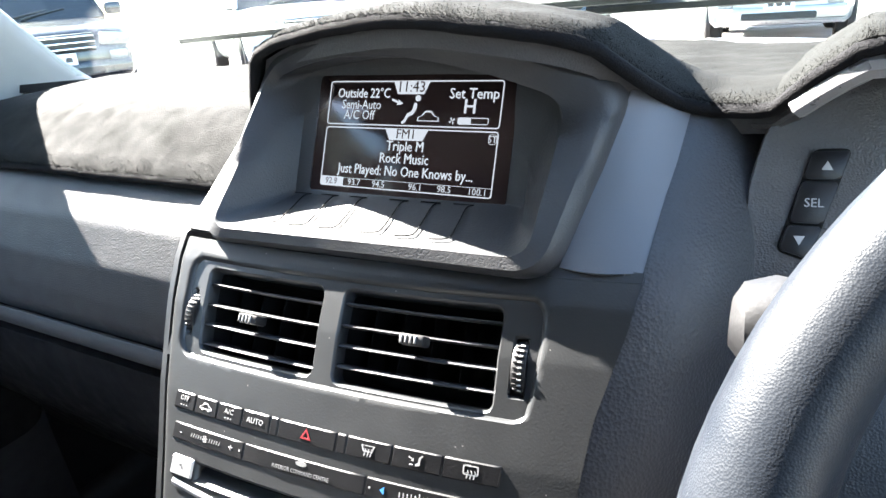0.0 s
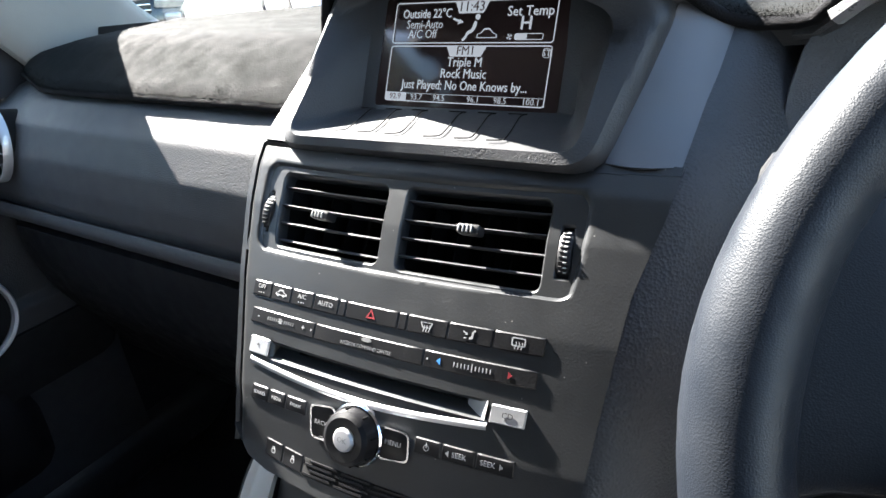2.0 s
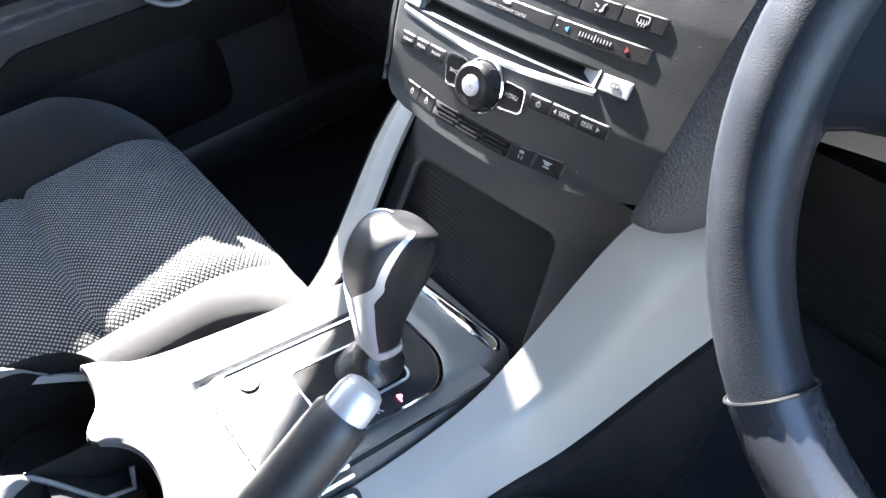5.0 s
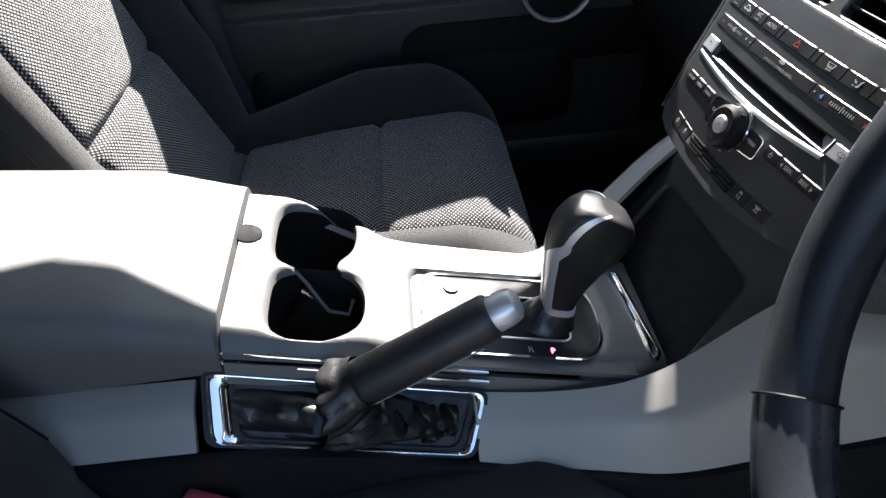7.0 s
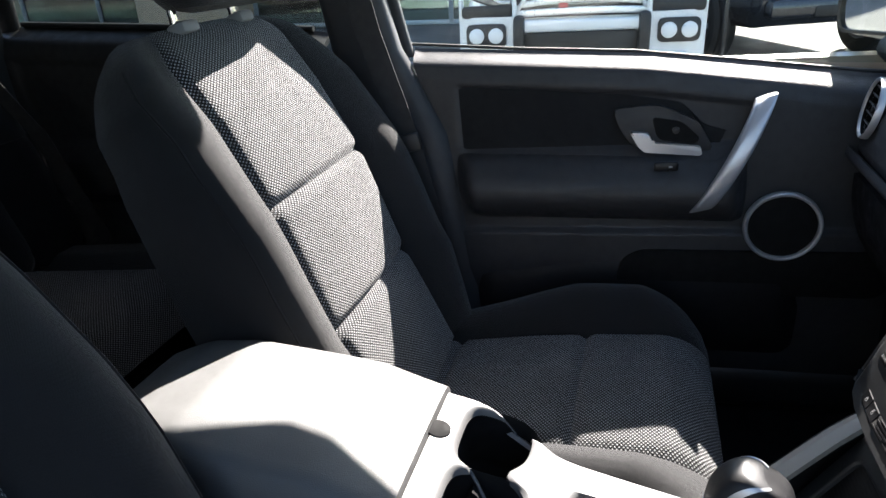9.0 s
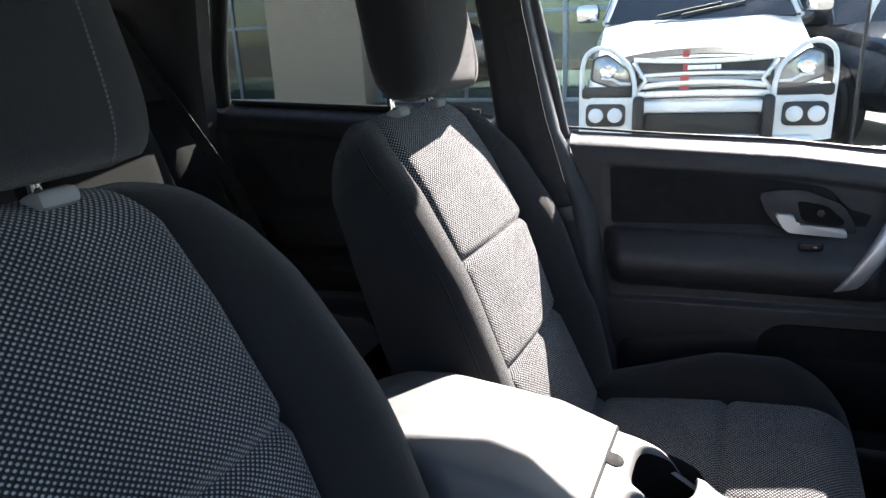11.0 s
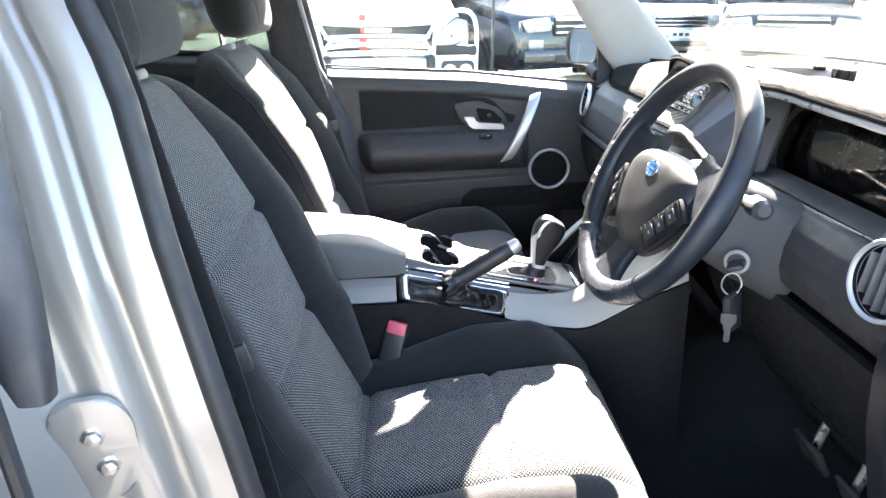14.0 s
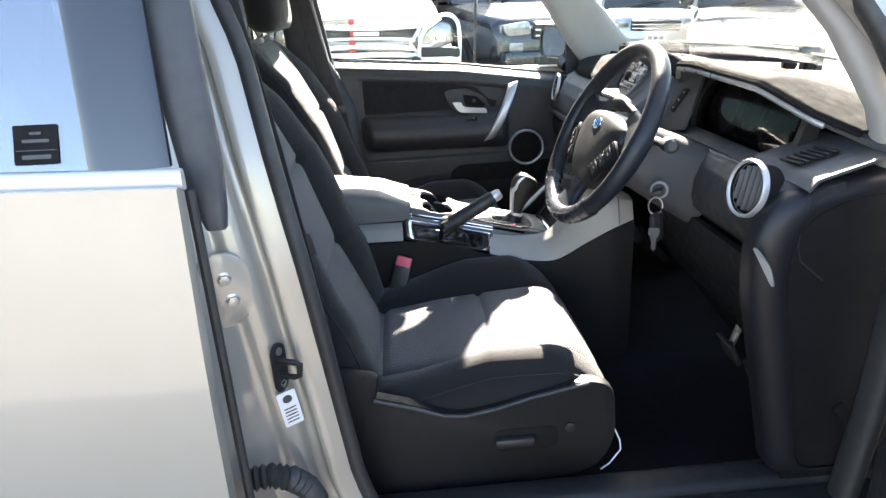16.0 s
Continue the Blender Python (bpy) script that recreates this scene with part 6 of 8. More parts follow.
# gate: recessed dark plate, bright rim, selector boot
gz = lambda y: deck_z(y) - 0.002
part("gate_plate", patch(lambda u, v: (-0.012 + 0.111 * u, 0.148 + 0.190 * v, gz(0.148 + 0.190 * v) - 0.002), 10, 12, 0.004), CONSOLE, con)
gm = axes((0.043, 0.2355, deck_z(0.2355) - 0.0015), (1, 0, 0), (0, 1, -0.25))
panel_o = rounded([(-0.044, -0.066), (0.044, -0.066), (0.0450, 0.066), (0.022, 0.084), (-0.024, 0.085), (-0.045, 0.074)], 0.016, 5)
part("gate_panel", plate(panel_o, 0.0030, 0.0010, gm @ Matrix.Translation((0, 0, -0.003))), BTN, con, "gloss black selector panel")
part("gate_rim", frame_ring([(a * 1.045, c * 1.03) for a, c in panel_o], panel_o, 0.0012, gm), CHROME, con, "thin bright rim")
part("inner_rim", frame_ring(rrect(0.050, 0.074, 0.008, 6, 0.002, 0.020), rrect(0.047, 0.071, 0.007, 6, 0.002, 0.020), 0.0014, gm), SILVER, con, "thin satin rim of the selector slot")
part("selector_slot", plate(rrect(0.0470, 0.071, 0.007, 6, 0.002, 0.020), 0.0004, 0, gm @ Matrix.Translation((0, 0, 0.0002))), DEEP, con)
part("lettering", letters("R", 0.0085, axes((0.081, 0.2535, gz(0.2535) + 0.0012), (0, -1, 0.25), (1, 0, 0)) @ pose(0, 0, 0, 0, 0, 180), 0.0001), PRINT, con)
part("lettering", letters("P", 0.0085, axes((0.081, 0.2716, gz(0.2716) + 0.0012), (0, -1, 0.25), (1, 0, 0)) @ pose(0, 0, 0, 0, 0, 180), 0.0001), lit("selector_lamp", (1.0, 0.12, 0.25), 1.2), con, "red lit letter")


# side rails: silver-grey swages from the arm rest to the dashboard
def rail_pt(side, u, v):
    y = [-0.36, 0.0, 0.10, 0.21, 0.30, 0.36, 0.43, 0.48, 0.53]
    k = [i / 8 for i in range(9)]
    yy = flow(u, k, y)
    if side > 0:
        xi = flow(yy, y, [0.098, 0.098, 0.100, 0.104, 0.104, 0.104, 0.128, 0.140, 0.146])
        zi = flow(yy, y, [0.735, 0.733, 0.722, 0.690, 0.680, 0.694, 0.792, 0.800, 0.775])
        xo = flow(yy, y, [0.140, 0.138, 0.138, 0.140, 0.146, 0.156, 0.176, 0.190, 0.192])
        zo = flow(yy, y, [0.705, 0.703, 0.690, 0.652, 0.632, 0.634, 0.680, 0.712, 0.733])
    else:
        y = [-0.36, 0.0, 0.06, 0.10, 0.135, 0.17, 0.26, 0.30, 0.335, 0.41, 0.48, 0.53]
        yy = flow(u, [i / 11 for i in range(12)], y)
        xi = flow(yy, y, [-0.098, -0.098, -0.096, -0.077, -0.057, -0.050, -0.046, -0.048, -0.057, -0.086, -0.108, -0.112])
        zi = flow(yy, y, [0.748, 0.744, 0.737, 0.728, 0.720, 0.712, 0.692, 0.692, 0.712, 0.766, 0.800, 0.800])
        xo = flow(yy, y, [-0.140, -0.138, -0.124, -0.098, -0.076, -0.066, -0.060, -0.070, -0.086, -0.116, -0.134, -0.138])
        zo = flow(yy, y, [0.705, 0.700, 0.700, 0.700, 0.698, 0.694, 0.680, 0.688, 0.708, 0.758, 0.786, 0.790])
    b = (0.004 + 0.009 * smooth01((yy - 0.30) / 0.08) if side > 0 else 0.004) * max(0.0, 1 - abs(v - 0.42) / (0.42 if v < 0.42 else 0.58)) ** 0.9
    return (xi + (xo - xi) * v + (1 if side > 0 else -1) * b, yy, zi + (zo - zi) * v + b)


for side in (1, -1):
    lab = "silver-grey satin plastic side rail"
    def seg(u0, u1, name):
        part(name, patch(lambda u, v: rail_pt(side, u0 + (u1 - u0) * u, v), 40, 12, 0.005), RAIL, con, lab)
    if side > 0:
        seg(0.0, 0.124, "side_rail")
        seg(0.365, 0.918, "side_rail")
        seg(0.922, 1.0, "rail_end")
    else:
        seg(0.0, 1.0, "side_rail")
    part("side_wall", patch(lambda u, v: (side * (abs(rail_pt(side, u, 1)[0]) + 0.002 - 0.006 * v), rail_pt(side, u, 1)[1], rail_pt(side, u, 1)[2] - (rail_pt(side, u, 1)[2] - 0.36) * v), 40, 8, 0.008), LOWER, con, "black carpeted console side")
part("deck_edge", patch(lambda u, v: (0.0975 + 0.006 * v, 0.022 + 0.345 * u, deck_z(0.022 + 0.345 * u) - 0.0155 - 0.016 * v), 40, 3, 0.002), CONSOLE, con)
# storage pocket with its rubber mat before the selector
def pocket(x, z, d):
    v = (z - 0.668) / 0.130
    y = 0.356 + 0.0855 * v
    return Vector((x * (1 + 0.10 * v) + 0.006 * v, y + 0.3 * max(0.0, abs(x) - 0.07) ** 1.5 * 0 - d * 0.83, z + d * 0.55))


POCKET = [(-0.068, 0.752), (0.075, 0.762), (0.102, 0.672), (-0.070, 0.672)]
part("pocket_surround", cut_sheet(pocket, [-0.084 + 0.196 * i / 80 for i in range(81)], [0.668 + 0.130 * j / 50 for j in range(51)], [quad_gap(POCKET, 0.010)], ((0.0008, -0.0006), (0.0018, -0.0016), (0.0022, -0.005))), TRIM, con, "dark grey surround of the storage pocket")
part("pocket_mat", patch(lambda u, v: pocket(-0.075 + 0.182 * u, 0.670 + 0.097 * v, -0.0046 + 0.00008 * math.sin(v * 190)), 40, 200, 0.002), LOWER, con, "finely ribbed black rubber panel")
part("pocket_bar", plate(rounded([(-0.055, -0.0045), (0.055, -0.0045), (0.050, 0.0045), (-0.050, 0.0045)], 0.004), 0.005, 0.002, axes((0.033, 0.3555, deck_z(0.355) + 0.002), (1, 0.09, -0.02), (0, 0.5, 0.6))), CHROME, con, "chrome strip")
part("shift_release", lathe([(0, 0), (0.007, 0), (0.0065, 0.0012), (0, 0.0014)], 20, pose(0.014, 0.196, gz(0.196) + 0.0010, -14, 0, 0)), BLACK, con, "small black release cap")

# arm rest
arm = thing("arm_rest", "grey vinyl centre arm rest, its padded lid closed", "arm rest", (0, -0.15, 0.70))


def arm_ring(y):
    t = (y + 0.335) / 0.355
    zt = lerp(y, [-0.345, -0.335, -0.31, -0.26, -0.20, -0.05, 0.022], [0.765, 0.785, 0.806, 0.824, 0.828, 0.806, 0.778])
    w = lerp(y, [-0.345, -0.33, -0.29, -0.1, 0.022], [0.070, 0.088, 0.099, 0.104, 0.101])
    out = []
    for x, z in ((-1, 0.0), (-1.0, 0.35), (-0.99, 0.62), (-0.96, 0.80), (-0.90, 0.91), (-0.80, 0.965), (-0.5, 0.992), (0, 1.0), (0.5, 0.992), (0.80, 0.965), (0.90, 0.91), (0.96, 0.80), (0.99, 0.62), (1.0, 0.35), (1, 0.0)):
        out.append((x * w - 0.001, y, 0.745 - 0.003 + (zt - 0.742) * z))
    return out


part("lid", loft([arm_ring(-0.345 + 0.365 * i / 50) for i in range(51)]), VINYL, arm, "padded grey grained vinyl lid")
part("bin", patch(lambda u, v: (-0.096 + 0.192 * u, -0.335 + 0.355 * v, 0.738), 6, 6, 0.22), LOWER, arm, "black plastic bin under the lid")

# parking brake
hb = thing("parking_brake", "black parking brake lever with stitched grip and leather boot", "parking brake", (0.115, 0.1, 0.69))
A, B = Vector((0.118, 0.060, 0.700)), Vector((0.1145, 0.238, 0.7985))
d = (B - A).normalized()
part("grip", tube([A + d * t for t in (0.060, 0.064, 0.08, 0.12, 0.165, 0.178, 0.182)], [0.0170, 0.0180, 0.0180, 0.0172, 0.0168, 0.0166, 0.0145], 20), BLACK, hb)
part("stitching", tube([A + d * t + Vector((0.0125, 0.006, -0.0115)) for t in (0.05, 0.09, 0.13, 0.165)], 0.0007, 6), GREYP, hb)
part("release_button", tube([A + d * t for t in (0.176, 0.180, 0.193, 0.199, 0.201)], [0.0125, 0.0135, 0.0130, 0.0112, 0.008], 18), SILVER, hb, "satin silver release button")
cr = [Vector(p) for p in ((0.099, 0.004, 0.7465), (0.1385, 0.004, 0.7080), (0.138, 0.198, 0.656), (0.107, 0.216, 0.695))]
cc = sum(cr, Vector()) / 4
fm2 = axes(cc, cr[3] - cr[0], cr[0] - cr[1])
inv = fm2.inverted()
oc = [(inv @ p) for p in cr]
oc = [(p.x, p.y) for p in oc]
if sum(oc[i - 1][0] * oc[i][1] - oc[i][0] * oc[i - 1][1] for i in range(4)) < 0:
    oc = oc[::-1]
lo_x, hi_x = min(a for a, c in oc), max(a for a, c in oc)


def inset(left, right, side, grow=0.0):
    """The surround's outline drawn in at its ends and sides."""
    out = []
    for a, c in oc:
        t = (a - lo_x) / (hi_x - lo_x)
        out.append((a + (left if t < 0.5 else -right), c * (1 - side)))
    return rounded(out, 0.009, 5)


part("bezel", frame_ring(inset(0.0, 0.0, 0.0), inset(0.012, 0.005, 0.10), 0.003, fm2), BTN, hb, "gloss black boot surround")
rim_o, rim_i = inset(0.002, 0.002, 0.06), inset(0.020, 0.010, 0.17)
chrome_b = loft([[(a + (p - a) * w, c + (q - c) * w, h) for (a, c), (p, q) in zip(rim_o, rim_i)] for w, h in ((0.0, 0.0), (0.05, 0.0036), (0.2, 0.0052), (0.45, 0.0050), (0.8, 0.0030), (1.0, 0.0004))], caps=False)
chrome_b.transform(fm2)
part("chrome_bezel", chrome_b, CHROME, hb, "bright chrome frame round the boot")
part("inner_bezel", frame_ring(inset(0.020, 0.010, 0.17), inset(0.024, 0.014, 0.26), 0.0008, fm2), BTN, hb, "sloping black inner edge")
for k in (0, 1):
    part("chrome_strip", tube([cr[0].lerp(cr[3], t) + Vector((-0.003 - 0.004 * k, 0, 0.007 + 0.0065 * k)) for t in (0.0, 0.25, 0.5, 0.75, 1.0)], 0.0016, 8), CHROME, hb, "thin chrome strip")
part("well", plate([(a * 0.95, c * 0.9) for a, c in oc], 0.001, 0, fm2 @ Matrix.Translation((0, 0, -0.004))), BOOT, hb)
# gathered leather boot: folds round the lever and along the slot
def boot(u, v):
    a = u * math.tau
    base = fm2 @ Vector((0.008 + 0.072 * math.cos(a), 0.019 * math.sin(a), -0.003))
    tip = A + d * 0.072
    side = Vector((1, 0, 0)) - d * d.x
    side.normalize()
    up = d.cross(side)
    ring = tip + (up * math.cos(a) * -1 + side * -math.sin(a)) * 0.0205
    w = min(1.0, v * 1.05)
    mid = A + d * 0.020 + (up * math.cos(a) * -1 + side * -math.sin(a)) * 0.031
    p = base * (1 - w) ** 2 + mid * (2 * w * (1 - w)) + ring * w * w
    ctr = (fm2 @ Vector((0.004, 0, 0.004))).lerp(tip, v)
    out = (p - ctr).normalized()
    n = 0.55 * noise.noise(p * 38) + 0.45 * noise.noise(p * 85 + Vector((3, 1, 2))) + 0.5 * abs(math.sin(5 * a + 9 * v + 3 * noise.noise(p * 25)))
    return p + out * ((0.008 * math.sin(math.pi * min(1, v * 1.15)) ** 0.8 + 0.009 * n * math.sin(math.pi * min(1, v * 1.05 + 0.03))))


part("boot", patch(boot, 120, 44), BOOT, hb, "crumpled black leather boot")


def fold(u, v):
    w = (v - 0.5) * 2
    q = Vector((0.030 + 0.058 * u, 0.0165 * w, 0))
    h = 0.024 * (1 - w * w) * (0.55 + 0.45 * math.sin(u * 15 + 2.2 * w)) + 0.010 * noise.noise(q * 90) + 0.005 * noise.noise(q * 190)
    return fm2 @ Vector((q.x, q.y, -0.005 + h * smooth01(min(u, 1 - u) / 0.12)))


part("boot_fold", patch(fold, 70, 24), BOOT, hb, "crumpled black leather folds")


def slack(u, v):
    w = (v - 0.5) * 2
    q = Vector((-0.084 + 0.060 * u, 0.016 * w, 0))
    return fm2 @ Vector((q.x, q.y, -0.004 + 0.016 * (1 - w * w) * (0.5 + 0.6 * u) + 0.004 * noise.noise(q * 70)))


part("boot_fold", patch(slack, 30, 24), BOOT, hb)

# gear selector
gs = thing("gear_selector", "black and silver automatic gear selector with a leather boot", "gear lever", (0.044, 0.272, 0.70))
KT = [0, 0.18, 0.36, 0.52, 0.68, 0.84, 0.95, 1.0]


def knob_pt(t, a, swell=1.0):
    """The grip: an upright neck leaning into a forward head; a runs round it from the driver's rear."""
    ya, za = flow(t, KT, [0.2697, 0.2703, 0.2716, 0.2760, 0.2860, 0.2985, 0.3090, 0.3160]), flow(t, KT, [0.727, 0.752, 0.780, 0.8025, 0.8165, 0.8222, 0.8195, 0.8150])
    yb, zb = flow(t, KT, [0.2955, 0.3020, 0.3140, 0.3255, 0.3330, 0.3362, 0.3340, 0.3285]), flow(t, KT, [0.720, 0.735, 0.753, 0.767, 0.780, 0.7925, 0.8020, 0.8070])
    w = flow(t, KT, [0.0135, 0.0140, 0.0165, 0.0190, 0.0202, 0.0198, 0.0165, 0.0100]) * swell
    c, s = math.cos(a), math.sin(a)
    k = (1 if c > 0 else -1) * abs(c) ** 0.75 * swell
    y, z = (ya + yb) / 2 + (ya - yb) / 2 * k, (za + zb) / 2 + (za - zb) / 2 * k
    return Vector((0.044 + w * (1 if s > 0 else -1) * abs(s) ** 0.62, y, z))


part("knob", loft([[knob_pt(i / 40, k / 44 * math.tau) for k in range(44)] for i in range(41)]), BTN, gs, "gloss black knob")


def pad_half(t):
    """Half the angle that the soft pad takes up on the grip's rear and top."""
    return math.radians(46) * smooth01((t - 0.34) / 0.16)


part("knob_cap", patch(lambda u, v: knob_pt(0.345 + 0.640 * v, (2 * u - 1) * pad_half(0.345 + 0.640 * v), 1.05), 30, 40, 0.0012), BLACK, gs, "black soft-touch pad")
for side in (1, -1):
    def band(u, v):
        t = 0.985 * v
        lo = pad_half(t)
        hi = lo + math.radians(lerp(t, [0, 0.34, 0.42, 0.5, 1], [58, 52, 34, 15, 12]))
        return knob_pt(t, side * (lo + (hi - lo) * u), 1.032)
    part("knob_inlay", patch(band, 14, 60, 0.0010), SILVER, gs, "satin silver inlay")
part("collar", loft([[(lambda p: Vector((p.x, p.y, p.z - 0.006 + 0.007 * h)))(knob_pt(0.0, k / 32 * math.tau, 1.09)) for k in range(32)] for h in (0.0, 1.0)]), SILVER, gs, "satin silver collar")


def sboot(u, v):
    a = u * math.tau
    r = lerp(v, [0, 0.25, 0.7, 1], [1.0, 0.86, 0.66, 0.56]) * (1 + 0.06 * math.sin(3 * a + 7 * v) * v * (1 - v) * 4 + 0.015 * math.sin(11 * a) * v)
    y0 = 0.272 + 0.0105 * v
    return Vector((0.044 + 0.0225 * r * math.cos(a), y0 + 0.026 * r * math.sin(a), gz(y0) + 0.001 + (0.721 - gz(y0)) * v - 0.25 * 0.026 * r * math.sin(a)))


part("boot", patch(sboot, 60, 18), BOOT, gs, "black leather boot")

# buckle beside the driver
bk = thing("seat_belt_buckle", "black seat belt buckle with a red release button", "buckle", (0.16, -0.01, 0.60))
bm_ = axes((0.163, -0.010, 0.640), (0.25, 0.95, -0.25), (-0.3, 0.3, 1))
part("housing", rbox(0.042, 0.080, 0.020, 0.006, bm_ @ Matrix.Translation((0, -0.010, 0))), BLACK, bk)
part("release_button", rbox(0.036, 0.023, 0.016, 0.003, bm_ @ Matrix.Translation((0, 0.021, 0.004))), RED, bk, "red release button")
part("stalk", tube([bm_ @ Vector((0, -0.045, 0)), bm_ @ Vector((0, -0.10, -0.01))], 0.010, 8), BLACK, bk)


# ---- steering wheel ----
WC = Vector((0.382, 0.394, 0.978))
TLT = radians(29.4)
WM = axes(WC, (1, 0.04, 0), (0, math.sin(TLT), math.cos(TLT)))
sw = thing("steering_wheel", "black leather steering wheel with a padded hub", "steering wheel", tuple(WC))
RW = 0.169
rim = bmesh.new()
rings = []
for k in range(96):
    a = k * math.tau / 96
    c = Vector((math.cos(a), math.sin(a), 0))
    thick = 0.0155 + 0.0022 * math.exp(-((((a + math.pi / 2) % math.pi) - math.pi / 2) / 0.30) ** 2) * (1 if True else 0)
    rings.append([WM @ (c * (RW + thick * math.cos(j * math.tau / 16)) + Vector((0, 0, thick * 1.08 * math.sin(j * math.tau / 16)))) for j in range(16)])
rings.append(rings[0])
rim = loft(rings, caps=False)
bmesh.ops.remove_doubles(rim, verts=rim.verts, dist=1e-5)
part("rim", rim, LEATHER, sw, "grained black leather rim")


def hub(u, v):
    a = u * math.tau
    o = 0.5 - 0.5 * math.cos(math.pi * v)
    x, y = math.cos(a), math.sin(a)
    w = 0.112 - 0.006 * (y < 0) * -y
    h = 0.046 if y > 0 else 0.104
    X = w * (abs(x) ** 0.72) * (1 if x > 0 else -1) * (1 - 0.22 * max(0, -y))
    Y = h * (abs(y) ** 0.8) * (1 if y > 0 else -1)
    return WM @ Vector((X * v, Y * v, -0.020 + 0.038 * math.sqrt(max(0, 1 - v ** 4))))


part("airbag_pad", patch(hub, 64, 20), HUB, sw, "smooth black hub pad")
em = WM @ Matrix.Translation((0, 0.013, 0.0172))
oval = [(0.0175 * math.cos(k * math.tau / 40), 0.0115 * math.sin(k * math.tau / 40)) for k in range(40)]
BLUE = material("badge_blue", (0.05, 0.16, 0.38), 0.25, metal=0.4, var=0.05, coat=0.6)
part("badge", plate(oval, 0.002, 0.0006, em), CHROME, sw, "oval blue and chrome badge")
part("badge_field", plate([(a * 0.86, c * 0.82) for a, c in oval], 0.0026, 0.0004, em), BLUE, sw)
part("badge_bar", plate(rrect(0.018, 0.0022, 0.001), 0.0029, 0, em), CHROME, sw)


def spoke(x0, y0, x1, y1, w0, w1, name="spoke"):
    p, q = Vector((x0, y0, 0)), Vector((x1, y1, 0))
    d = (q - p).normalized()
    s = Vector((-d.y, d.x, 0))
    rr = []
    for k in range(9):
        t = k / 8
        c = p.lerp(q, t) + Vector((0, 0, -0.012 + 0.010 * t * t))
        w = w0 + (w1 - w0) * t + 0.012 * (1 - t) ** 4 * (t < 0.5) + 0.026 * t ** 5
        rr.append([WM @ (c + s * (w * a) + Vector((0, 0, 0.010 * b))) for a, b in rrect(2, 2, 0.6, 4)])
    part(name, loft(rr), LEATHER, sw, "black spoke")


spoke(-0.070, 0.012, -0.160, 0.020, 0.040, 0.036)
spoke(0.070, 0.012, 0.160, 0.020, 0.040, 0.036)
spoke(0.0, -0.070, 0.0, -0.158, 0.030, 0.026)
# the smooth lower part of the rim, between two seams
low = []
for k in range(41):
    a = math.radians(226 + 88 * k / 40)
    c = Vector((math.cos(a), math.sin(a), 0))
    low.append([WM @ (c * (RW + 0.0166 * math.cos(j * math.tau / 16)) + Vector((0, 0, 0.0178 * math.sin(j * math.tau / 16)))) for j in range(16)])
part("rim_insert", loft(low), SMOOTH, sw, "smooth satin lower part of the rim")
for a in (226, 314):
    c = Vector((math.cos(math.radians(a)), math.sin(math.radians(a)), 0))
    part("rim_seam", tube([WM @ (c * (RW + 0.0170 * math.cos(j * math.tau / 24)) + Vector((0, 0, 0.0182 * math.sin(j * math.tau / 24)))) for j in range(24)], 0.0007, 6, closed=True), BTN, sw, "thin dark seam")
for sgn in (-1, 1):
    kp = WM @ Matrix.Translation((sgn * 0.088, -0.042, 0.004)) @ pose(0, 0, 0, 0, sgn * 14, sgn * -38)
    pad = part("switch_pad", rbox(0.040, 0.082, 0.014, 0.006, kp), BTN, sw, "ribbed black switch pad beside the hub")
    for k in range(9):
        ob = part("rib", rbox(0.034, 0.0016, 0.0012, 0.0004, kp @ Matrix.Translation((0, -0.036 + 0.009 * k, 0.0070))), BTN, pad)
        ob.matrix_basis = Matrix.Identity(4)
    for k in range(3):
        ob = part("switch", rbox(0.020, 0.014, 0.004, 0.0015, kp @ Matrix.Translation((0, 0.022 - 0.021 * k, 0.0078))), BLACK, pad)
        ob.matrix_basis = Matrix.Identity(4)
        ob = part("marking", plate(rrect(0.0055, 0.0022, 0.0004, 1), 0.0001, 0, kp @ Matrix.Translation((0, 0.022 - 0.021 * k, 0.0099))), PRINT, pad)
        ob.matrix_basis = Matrix.Identity(4)

col = thing("steering_column", "black plastic steering column shroud with two stalks", "steering column", (0.382, 0.48, 0.92))
part("shroud", loft([[WM @ Vector((w * a, h * c - 0.006, z)) for a, c in rrect(1, 1, 0.35, 5)] for w, h, z in ((0.10, 0.10, -0.035), (0.115, 0.118, -0.05), (0.12, 0.125, -0.10), (0.125, 0.14, -0.17), (0.12, 0.15, -0.24))]), DASH, col, "dark grey plastic shroud")
part("indicator_stalk", tube([WM @ Vector(p) for p in ((-0.05, 0.050, -0.085), (-0.10, 0.064, -0.080), (-0.135, 0.069, -0.075), (-0.143, 0.070, -0.074), (-0.168, 0.070, -0.072), (-0.177, 0.069, -0.071), (-0.181, 0.069, -0.071))], [0.008, 0.008, 0.010, 0.0155, 0.0175, 0.0150, 0.009], 14), BLACK, col, "fat black indicator stalk")
part("wiper_stalk", tube([WM @ Vector(p) for p in ((0.05, 0.030, -0.075), (0.09, 0.032, -0.072), (0.115, 0.034, -0.068), (0.125, 0.034, -0.066), (0.150, 0.034, -0.062), (0.156, 0.034, -0.061))], [0.008, 0.008, 0.009, 0.0135, 0.0135, 0.008], 12), POD, col, "black wiper stalk")
ig = thing("ignition_lock", "grey-ringed ignition lock with a key in it", "ignition", (0.450, 0.49, 0.88))
im = axes((0.452, 0.485, 0.878), (0.5, 0.86, 0.0), (0, 0.2, 1))
